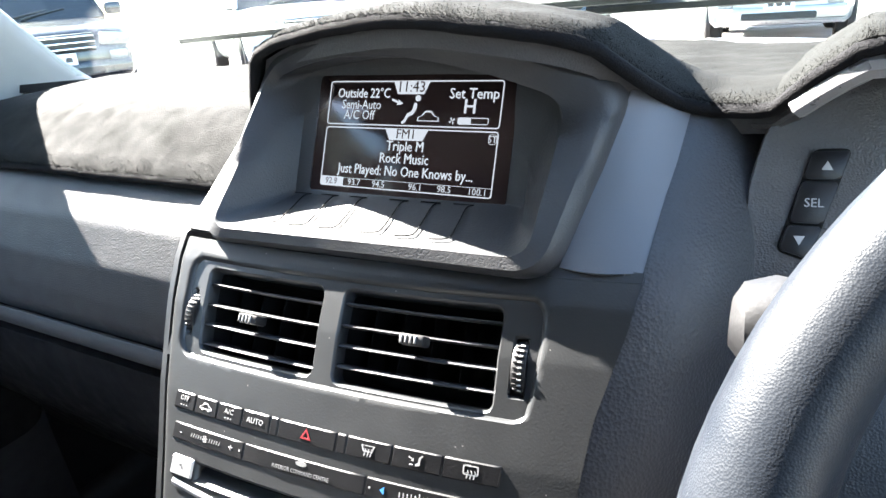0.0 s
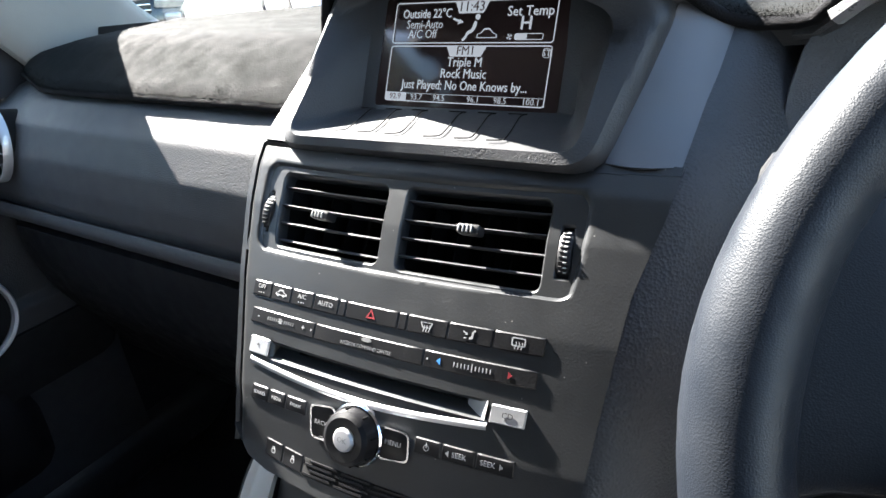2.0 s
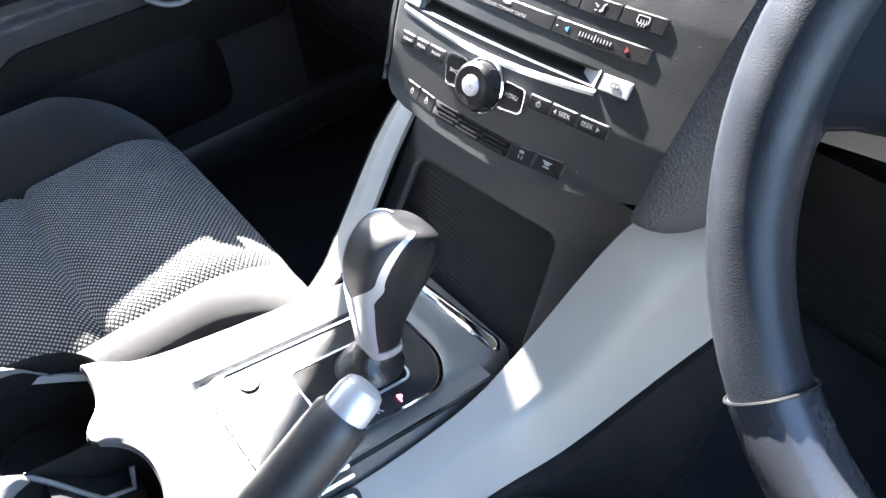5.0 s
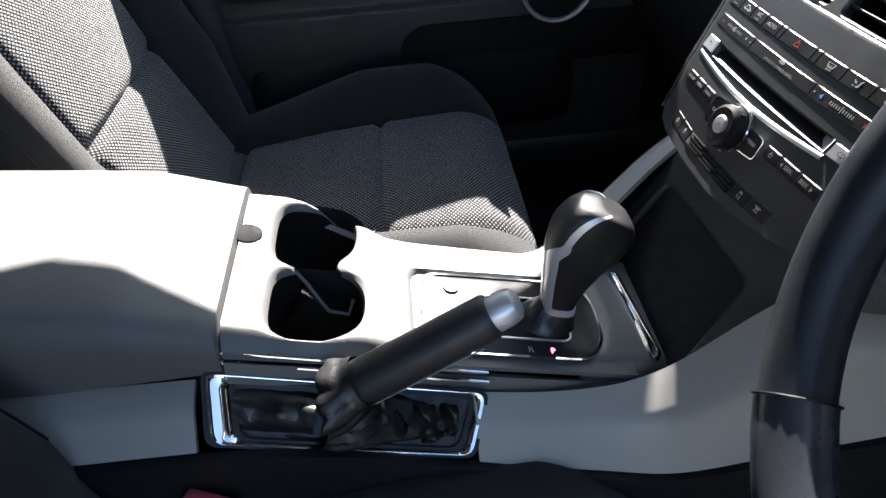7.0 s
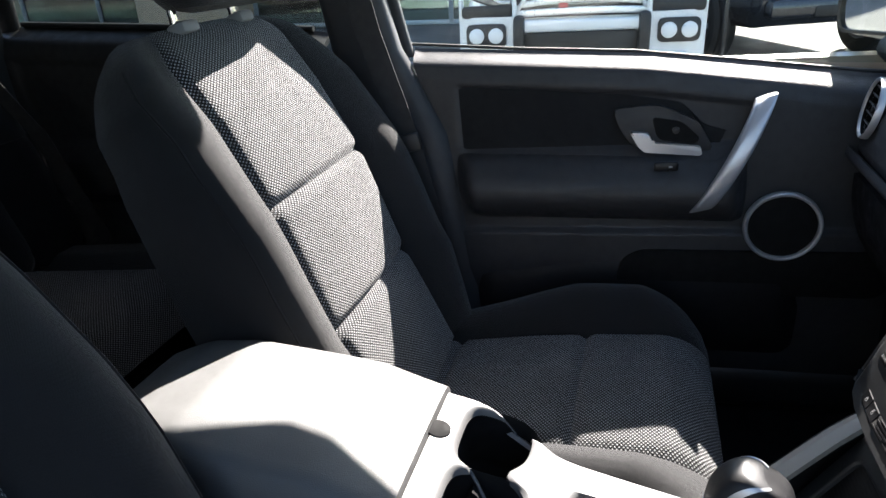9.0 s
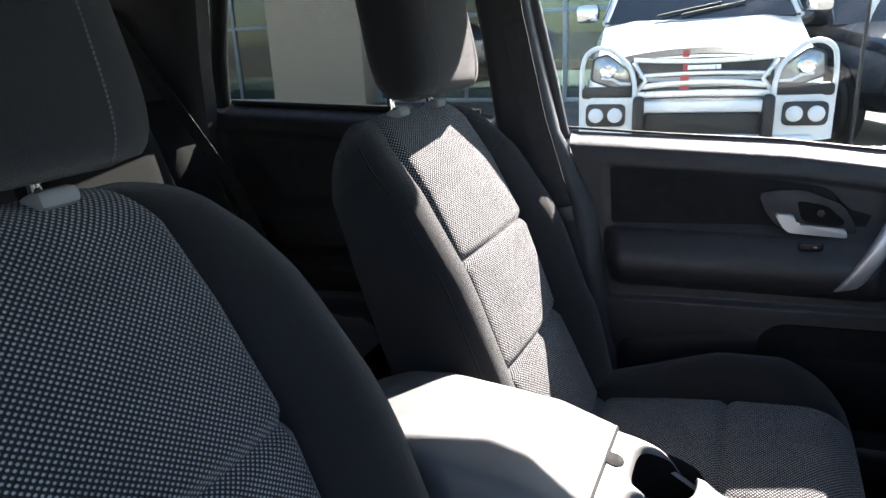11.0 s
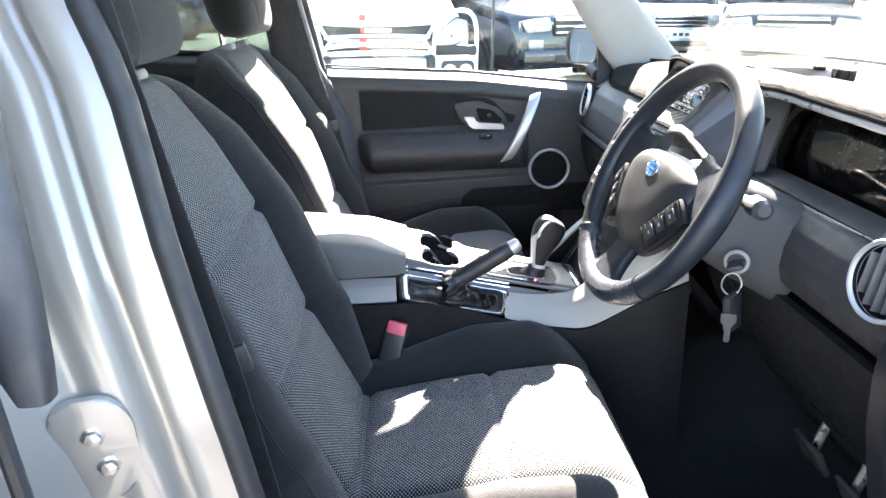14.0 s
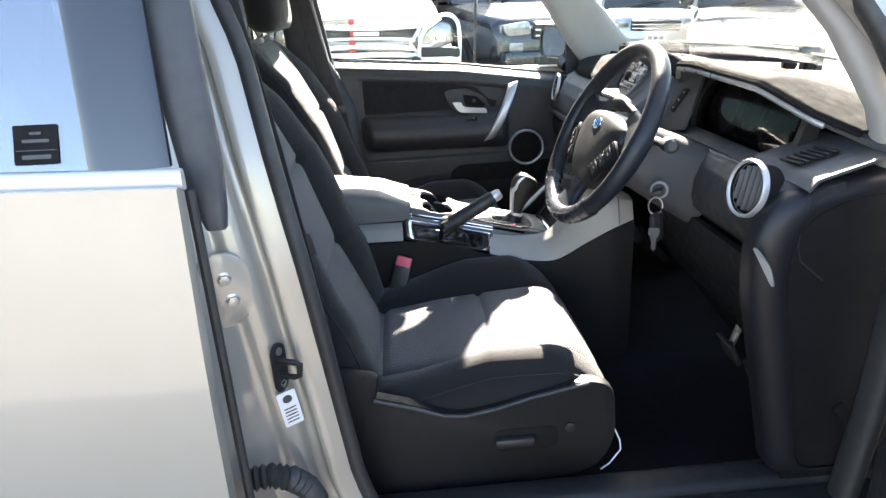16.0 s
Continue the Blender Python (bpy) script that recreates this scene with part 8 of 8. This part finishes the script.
webbing([(-0.56, -1.28, 1.42), (-0.60, -1.16, 1.20), (-0.63, -1.02, 0.95), (-0.64, -0.95, 0.72), (-0.63, -0.93, 0.58)], 0.046, "seat_belt", "black rear seat belt webbing by the rear pillar", (-0.6, -1.0, 0.58))


# ---- the yard outside ----
WHITE = material("white_car_paint", (0.74, 0.75, 0.76), 0.28, var=0.03, coat=0.8, rough_var=0.04)
DARKCAR = material("dark_grey_car_paint", (0.025, 0.027, 0.032), 0.25, metal=0.3, var=0.05, coat=0.9, rough_var=0.04)
SILVCAR = material("silver_car_paint", (0.45, 0.46, 0.47), 0.3, metal=0.6, var=0.05, coat=0.7, rough_var=0.04)
BLUECAR = material("blue_car_paint", (0.03, 0.08, 0.25), 0.3, metal=0.3, var=0.05, coat=0.8, rough_var=0.04)
TYRE = material("tyre_rubber", (0.018, 0.018, 0.018), 0.85, var=0.2, bump=0.4, bump_scale=90)
CARGLASS = material("car_window_glass", (0.02, 0.025, 0.028), 0.05, var=0.05, rough_var=0.02)
LAMP = material("headlamp_lens", (0.28, 0.29, 0.30), 0.08, metal=0.6, var=0.25, var_scale=18, rough_var=0.05)
GRILLE = material("black_grille", (0.012, 0.012, 0.012), 0.5, var=0.3, var_scale=40)
ALLOY = material("bright_alloy", (0.80, 0.80, 0.80), 0.30, metal=0.55, var=0.04, rough_var=0.04)
REDSTRIPE = material("red_reflection", (0.42, 0.04, 0.04), 0.5, var=0.05)


def wheel_on(car, x, y, r, w, steer=0):
    """A wheel at (x, y) of a car that faces +x."""
    m = Matrix.Translation((x, y, r)) @ pose(0, 0, 0, 90, 0, 0) @ pose(0, 0, 0, 0, steer, 0)
    wh = part("wheel", lathe([(r * 0.62, -w / 2), (r * 0.9, -w / 2), (r, -w * 0.36), (r, w * 0.36), (r * 0.9, w / 2), (r * 0.62, w / 2)], 40, m, True), TYRE, car, "black tyre on an alloy rim")
    s = 1 if y > 0 else -1
    part("rim", lathe([(r * 0.62, -w / 2), (r * 0.64, -w / 2), (r * 0.64, w / 2), (r * 0.62, w / 2), (r * 0.55, 0)], 32, m, True), SILVER, wh, "alloy rim")
    part("dish", lathe([(0, 0), (r * 0.6, 0), (r * 0.6, -0.01), (0, -0.01)], 24, m), DEEP, wh)
    for k in range(6):
        part("spoke", rbox(r * 0.56, r * 0.13, 0.03, 0.008, m @ pose(0, 0, 0, 0, 0, k * 60) @ Matrix.Translation((r * 0.32, 0, -s * (w * 0.40)))), SILVER, wh)


def car_body(car, L, W, base, belt, roof, hood, mat, x_ws, x_roof, x_back, x_tail, nose=0.12, tail_z=None):
    """A lofted body facing +x with its nose at x = 0: lower shell, glasshouse, roof."""
    tail_z = tail_z or belt
    st = [(0.0, base + 0.10, hood - 0.22, 0.80), (-0.06, base + 0.02, hood - 0.10, 0.90), (-nose - 0.06, base, hood - 0.03, 0.96), (-0.45, base, hood, 0.99), (x_ws, base, belt, 1.0), (-L * 0.5, base, belt + 0.01, 1.0), (x_back, base, tail_z, 1.0), (-L + 0.15, base, tail_z - 0.02, 0.98), (-L, base + 0.06, tail_z - 0.10, 0.92)]
    rings = []
    for x, z0, z1, k in st:
        w = W / 2 * k
        h = z1 - z0
        rings.append([(x, w * a, z0 + h * c) for a, c in ((-0.90, 0.0), (-0.98, 0.12), (-1.0, 0.35), (-0.995, 0.62), (-0.965, 0.84), (-0.90, 0.955), (-0.6, 0.995), (0, 1.0), (0.6, 0.995), (0.90, 0.955), (0.965, 0.84), (0.995, 0.62), (1.0, 0.35), (0.98, 0.12), (0.90, 0.0))])
    part("body", loft(rings), mat, car)
    w0, w1 = W / 2 * 0.90, W / 2 * 0.72
    part("windscreen", patch(lambda u, v: (x_ws + (x_roof - x_ws) * v + 0.05 * math.sin(math.pi * u) * (1 - v), -(w0 + (w1 - w0) * v) * (1 - 2 * u), belt - 0.02 + (roof - 0.03 - belt) * v), 12, 10, 0.01), CARGLASS, car, "dark reflecting windscreen")
    for s in (-1, 1):
        part("side_window", patch(lambda u, v: (x_ws + 0.06 + (x_roof - x_ws) * v + ((x_back - x_ws - 0.06) + (x_ws - x_roof + 0.15) * v) * u, s * (w0 + 0.012 + (w1 - w0) * v), belt + (roof - 0.06 - belt) * v), 10, 8, 0.01), CARGLASS, car, "dark side glass")
        part("windscreen_pillar", tube([(x_ws - 0.02, s * w0, belt - 0.02), ((x_ws + x_roof) / 2, s * (w0 + w1) / 2, (belt + roof - 0.04) / 2), (x_roof, s * w1, roof - 0.04)], 0.035, 8), mat, car)
        part("wiper", tube([(x_ws + 0.03, s * 0.1 - 0.25, belt + 0.02), (x_ws - 0.10, s * 0.1 + 0.28, belt + 0.11)], 0.012, 6), RUBBER, car)
        part("mirror", rbox(0.12, 0.22, 0.17, 0.05, pose(x_ws - 0.22, s * (W / 2 + 0.09), belt + 0.08)), CHROME if mat is WHITE else mat, car, "door mirror")
    part("roof", patch(lambda u, v: (x_roof + 0.02 + (x_back + 0.15 - x_roof) * v, (2 * u - 1) * w1 * 1.02, roof - 0.06 + 0.06 * math.sin(math.pi * u) ** 0.5), 12, 10, 0.03), mat, car)
    part("back_glass", patch(lambda u, v: (x_back + 0.15 - 0.25 * v, (2 * u - 1) * (w1 + (w0 - w1) * v), roof - 0.06 + (tail_z - roof + 0.06) * v), 8, 6, 0.01), CARGLASS, car)


# white utility facing the car, with a chrome grille and a steel bar
ute = thing("utility_truck", "white utility truck with chrome grille and bull bar", "truck", (-4.9, -0.31, 0), car=False, turn=7.5)
car_body(ute, 5.1, 1.80, 0.34, 1.31, 1.88, 1.08, WHITE, -1.10, -1.75, -3.2, -5.1, tail_z=1.1)
for x in (-0.85, -3.95):
    for y in (-0.80, 0.80):
        wheel_on(ute, x, y, 0.38, 0.25)
for s in (-1, 1):
    hl = rounded([(s * 0.49, 0.80), (s * 0.53, 0.93), (s * 0.70, 1.06), (s * 0.81, 1.03), (s * 0.83, 0.86), (s * 0.66, 0.80)], 0.03)
    hl = hl if s > 0 else hl[::-1]
    mface = Matrix(((0, 0, 1, 0), (1, 0, 0, 0), (0, 1, 0, 0), (0, 0, 0, 1)))
    lamp = part("headlamp", plate(hl, 0.05, 0.015, mface), LAMP, ute, "clear headlamp with chrome surround")
    part("projector", lathe([(0, 0.0), (0.055, 0), (0.06, 0.02), (0.045, 0.03), (0, 0.025)], 24, mface @ Matrix.Translation((s * 0.69, 0.93, 0.05))), CHROME, lamp)
    part("lamp_mask", frame_ring(hl, [(a + (s * 0.68 - a) * 0.10, c + (0.92 - c) * 0.10) for a, c in hl], 0.056, mface), BLACK, lamp)
    part("daylight_strip", tube([(0.062, s * 0.52, 0.83), (0.066, s * 0.60, 0.835), (0.066, s * 0.66, 0.87), (0.062, s * 0.74, 0.88)], 0.012, 8), PAPER, lamp, "pale light strip")
    hoop = [Vector(p) for p in ((0.10, s * 0.49, 0.70), (0.10, s * 0.49, 0.82), (0.10, s * 0.53, 0.95), (0.07, s * 0.66, 1.08), (0.04, s * 0.78, 1.10), (0.0, s * 0.87, 1.04), (-0.02, s * 0.90, 0.90), (-0.02, s * 0.90, 0.70))]
    ks = [k / 7 for k in range(8)]
    part("lamp_guard", tube([[flow(k / 40, ks, [p[c] for p in hoop]) for c in range(3)] for k in range(41)], 0.019, 10), WHITE, ute, "white painted lamp hoop")
    fogbox = part("fog_surround", loft([[(x + 0.10 * (1 - ((yy - 0.50) / 0.42) ** 2 * 0.9) * b, s * yy, z0) for x, yy, b in ((-0.15, 0.48, 0), (0.02, 0.48, 1), (0.02, 0.60, 1), (0.02, 0.72, 1), (0.01, 0.84, 1), (-0.04, 0.92, 1), (-0.15, 0.93, 0))] for z0 in (0.40, 0.44, 0.56, 0.68, 0.73)]), WHITE, ute, "white rounded bumper corner")
    part("fog_recess", plate(rrect(0.30, 0.17, 0.04, 6, s * 0.70, 0.60), 0.03, 0.006, mface @ Matrix.Translation((0, 0, 0.105))), BLACK, fogbox)
    for k in (-1, 1):
        part("fog_lamp", lathe([(0, 0), (0.056, 0), (0.056, 0.012), (0.044, 0.02), (0, 0.022)], 20, mface @ Matrix.Translation((s * 0.70 + k * 0.072, 0.60, 0.134))), PAPER, fogbox, "round white lamp")
    part("lamp_skirt", plate(rrect(0.40, 0.09, 0.03, 4, s * 0.69, 0.765), 0.03, 0.008, mface @ Matrix.Translation((0, 0, 0.03))), BLACK, ute, "black panel below the headlamp")
    part("bar_upright", rbox(0.10, 0.085, 0.34, 0.03, pose(0.13, s * 0.455, 0.57)), BLACK, ute, "black upright of the bull bar")
part("grille_back", plate(rrect(0.98, 0.30, 0.05, 4, 0, 0.86), 0.03, 0.01, mface), GRILLE, ute, "black grille")
for z, w, h, dip in ((0.985, 1.00, 0.035, -0.4), (0.90, 0.92, 0.030, 0.3), (0.835, 0.86, 0.045, 0.6), (0.755, 0.96, 0.050, 0.3)):
    part("grille_bar", loft([[(0.05 + 0.02 * a + 0.02 * (1 - t * t), w / 2 * t, z + h * c - 0.05 * t * t * dip) for a, c in rrect(1, 1, 0.3, 3)] for t in (-1, -0.75, -0.5, -0.25, 0, 0.25, 0.5, 0.75, 1)]), ALLOY, ute, "bright grille bar")
for k in range(5):
    part("grille_slat", rbox(0.02, 0.80, 0.008, 0.002, pose(0.045, 0, 0.868 + 0.010 * (k - 2) - (0.075 if k > 2 else 0))), SILVCAR, ute)
for s in (-1, 1):
    part("grille_wing", tube([(0.05, s * 0.50, 0.99), (0.06, s * 0.46, 0.92), (0.06, s * 0.41, 0.85), (0.06, s * 0.47, 0.77)], 0.018, 8), ALLOY, ute)
part("bonnet_guard", patch(lambda u, v: (0.03 - 0.16 * v, (2 * u - 1) * 0.58, 1.040 + 0.040 * v - 0.05 * (2 * u - 1) ** 2), 16, 6, 0.01), DARKCAR, ute, "smoked bonnet guard")
part("badge_letters", plate(rrect(0.24, 0.032, 0.008), 0.02, 0.004, mface @ Matrix.Translation((0, 0.942, 0.06))), ALLOY, ute, "plain bright badge bar")
part("bumper_bar", loft([[(0.12 + 0.05 * a, y, 0.660 + 0.085 * c) for a, c in rrect(1, 1, 0.3, 4)] for y in (-0.42, 0.42)]), WHITE, ute, "bright bull bar beam")
part("lower_mesh", plate(rrect(0.84, 0.17, 0.03, 4, 0, 0.52), 0.02, 0.005, mface @ Matrix.Translation((0, 0, 0.07))), GRILLE, ute)
part("skirt", rbox(0.18, 1.56, 0.10, 0.04, pose(0.06, 0, 0.40)), WHITE, ute)
# red reflection before the grille, painted as four flat pieces
for z, h, w in ((1.045, 0.05, 0.050), (0.945, 0.05, 0.034), (0.868, 0.04, 0.060), (0.795, 0.035, 0.066)):
    part("reflection_stripe", plate(rrect(w, h, 0.003, 2, -0.13, z), 0.004, 0, mface @ Matrix.Translation((0, 0, 0.082))), REDSTRIPE, ute, "red reflection drawn as a broken stripe")
part("price_sheet", plate(rrect(0.10, 0.10, 0.004, 2), 0.004, 0, axes((-1.20, -0.68, 1.28), (0, 1, 0), (-0.75, 0, 0.66))), PAPER, ute, "white paper in the windscreen")


def plain_car(name, label, mat, at, turn, L=4.7, W=1.84, hood=1.0, belt=1.08, roof=1.75, base=0.3, plate_on=True, r=0.36, wagon=True):
    c = thing(name, label, "car", (*at[:2], at[2] if len(at) > 2 else 0), car=False, turn=turn, group="cars in the yard")
    car_body(c, L, W, base, belt, roof, hood, mat, -1.15, -1.85, -L + 0.55 if wagon else -3.4, -L)
    for x in (-0.9, -L + 1.0):
        for y in (-W / 2 + 0.07, W / 2 - 0.07):
            wheel_on(c, x, y, r, 0.23)
    mf = Matrix(((0, 0, 1, 0), (1, 0, 0, 0), (0, 1, 0, 0), (0, 0, 0, 1)))
    for s in (-1, 1):
        q = rounded([(s * 0.46, hood - 0.24), (s * 0.80, hood - 0.26), (s * 0.86, hood - 0.14), (s * 0.50, hood - 0.10)], 0.03)
        part("headlamp", plate(q if s > 0 else q[::-1], 0.05, 0.015, mf @ Matrix.Translation((0, 0, -0.02))), LAMP, c, "clear headlamp")
        part("fog_lamp", plate(rrect(0.20, 0.10, 0.03, 4, s * 0.66, base + 0.30), 0.04, 0.01, mf @ Matrix.Translation((0, 0, -0.015))), LAMP, c)
        part("arch", lathe([(r * 1.06, -0.03), (r * 1.2, -0.03), (r * 1.2, 0.03), (r * 1.06, 0.03)], 32, Matrix.Translation((-0.9, s * (W / 2 - 0.02), r)) @ pose(0, 0, 0, 90, 0, 0), True), BLACK, c)
    part("grille", plate(rrect(0.86, 0.20, 0.03, 4, 0, hood - 0.20), 0.03, 0.01, mf), GRILLE, c)
    for k in range(3):
        part("grille_bar", rbox(0.03, 0.84, 0.022, 0.008, pose(0.04, 0, hood - 0.13 - 0.065 * k)), CHROME, c)
    part("bumper", rbox(0.16, W * 0.88, 0.17, 0.05, pose(0.02, 0, base + 0.17)), mat, c)
    part("intake", plate(rrect(0.9, 0.09, 0.02, 3, 0, base + 0.14), 0.02, 0.004, mf @ Matrix.Translation((0, 0, 0.09))), GRILLE, c)
    if plate_on:
        np_ = part("number_plate", plate(rrect(0.37, 0.13, 0.008, 3, 0, base + 0.29), 0.01, 0.002, mf @ Matrix.Translation((0, 0, 0.10))), PAPER, c, "pale number plate with plain bars")
        for k in range(3):
            part("plate_bar", plate(rrect(0.07, 0.05, 0.004, 2, -0.10 + 0.10 * k, base + 0.285), 0.002, 0, mf @ Matrix.Translation((0, 0, 0.1105))), DARKP, np_)
    return c


plain_car("four_wheel_drive", "dark grey four wheel drive with bright headlamps, parked at an angle", DARKCAR, (-6.6, 1.95), 24, 4.9, 1.95, 1.10, 1.20, 1.90, 0.42, False, 0.40)
plain_car("four_wheel_drive", "black four wheel drive facing the car with a pale number plate", DARKCAR, (-7.6, 4.9), -24, 4.4, 1.80, 1.06, 1.14, 1.85, 0.40, True, 0.38)
plain_car("wagon", "silver wagon parked in the row of cars", SILVCAR, (-10.6, 4.6), -10)
plain_car("wagon", "white wagon parked in the row of cars", WHITE, (-6.0, 7.6), -35)
plain_car("wagon", "dark grey wagon parked in the row of cars", DARKCAR, (-3.4, 9.6), -60)
plain_car("hatchback", "silver hatchback parked ahead of the car", SILVCAR, (-0.6, 10.6), -85, 4.1)
plain_car("hatchback", "white hatchback parked ahead of the car", WHITE, (2.4, 10.4), -95, 4.1)
plain_car("four_wheel_drive", "blue four wheel drive standing inside the showroom", BLUECAR, (-12.8, -7.95, 0.26), -40, 4.4, 1.84, 1.05, 1.12, 1.8, 0.42, False, 0.40)
plain_car("wagon", "white wagon parked behind the car", WHITE, (3.2, -9.0), 60)

# feather flag between the two parked cars
flag = thing("feather_flag", "white feather flag on a thin dark pole", "flag", (-5.2, 0.745, 0), car=False)
part("pole", tube([(0, 0, 0.0), (0, 0, 1.5), (0, 0.01, 2.6), (0, 0.10, 3.2), (0, 0.28, 3.45)], [0.015, 0.013, 0.011, 0.008, 0.005], 10), BLACK, flag, "thin dark pole")
part("foot", lathe([(0, 0), (0.07, 0), (0.07, 0.015), (0.03, 0.03), (0, 0.03)], 24), BLACK, flag)
part("cloth", patch(lambda u, v: (0.015 * math.sin(9 * v + 4 * u), 0.012 + (0.02 + 0.34 * v ** 0.6) * u + 0.08 * smooth01((v - 0.6) / 0.4) * v, 1.20 + 2.05 * v + 0.10 * u), 8, 24, 0.003), PAPER, flag, "white cloth, narrow at its lower end")

# showroom: tinted glass, frames and a beige column
WALLM = material("beige_render", (0.52, 0.42, 0.31), 0.85, var=0.08, bump=0.3, bump_scale=60)
SHOWGLASS = glass("showroom_glass", (0.20, 0.27, 0.27), 0.95, 0.10)
# paler glass for the added rear panes and the brighter right bay
PALEGLASS = glass("showroom_pale_glass", (0.42, 0.50, 0.50), 0.92, 0.06)
FRAMEM = material("pale_grey_frame", (0.30, 0.34, 0.36), 0.45, metal=0.3, var=0.06)
FLOORM = material("showroom_floor", (0.34, 0.34, 0.30), 0.35, var=0.1)
show = thing("showroom", "showroom with tinted glass, grey frames and a beige column", "building", (-11.6, -8, 0), car=False)
part("column", rbox(0.9, 2.27, 5.4, 0.02, pose(-0.05, -0.27, 2.7)), WALLM, show, "beige rendered column")
part("column", rbox(0.9, 0.75, 5.4, 0.02, pose(-0.05, 9.2, 2.7)), WALLM, show, "beige rendered column")
part("column", rbox(0.9, 0.75, 5.4, 0.02, pose(-0.05, -9.0, 2.7)), WALLM, show, "beige rendered column")
# unseen parapet, its height set to shade the yard but not the bonnet
part("shade_parapet", rbox(0.8, 20, 1.2, 0.03, pose(-0.1, 0.2, 5.2)), WALLM, show)
part("back_wall", rbox(0.2, 20, 0.5, 0.02, pose(-6.0, 0.2, 0.25)), WALLM, show)
# glazed back added so that daylight brightens the showroom inside
for k in range(5):
    g = part("pane", rbox(0.02, 3.9, 4.9, 0.0, pose(-6.0, -7.8 + 4.0 * k, 2.95)), PALEGLASS, show, "rear glass pane added to let daylight in")
    g.visible_shadow = False
    part("mullion", rbox(0.10, 0.10, 4.9, 0.01, pose(-6.0, -9.8 + 4.0 * k, 2.95)), FRAMEM, show)
part("show_floor", rbox(6.0, 20, 0.26, 0.01, pose(-3.0, 0.2, 0.13)), FLOORM, show, "pale tiled showroom floor")
# unseen roof, kept below the parapet's shadow line
part("roof", rbox(6.2, 20, 0.2, 0.02, pose(-3.4, 0.2, 5.5)), WALLM, show)
for y0 in (-8.4, 1.0):
    for k in range(4):
        # right bay's paler tint stands in for a brighter interior
        g = part("pane", rbox(0.02, 1.85, 4.6, 0.0, pose(0.0, y0 + 0.95 + 1.93 * k, 2.35)), SHOWGLASS if y0 < 0 else PALEGLASS, show, "tinted glass pane")
        g.visible_shadow = False
        part("mullion", rbox(0.10, 0.08, 4.7, 0.01, pose(0.0, y0 + 1.93 * k, 2.35)), FRAMEM, show)
    for z in (0.05, 1.6, 4.7):
        part("transom", rbox(0.09, 7.8, 0.08, 0.01, pose(0.0, y0 + 3.85, z)), FRAMEM, show)
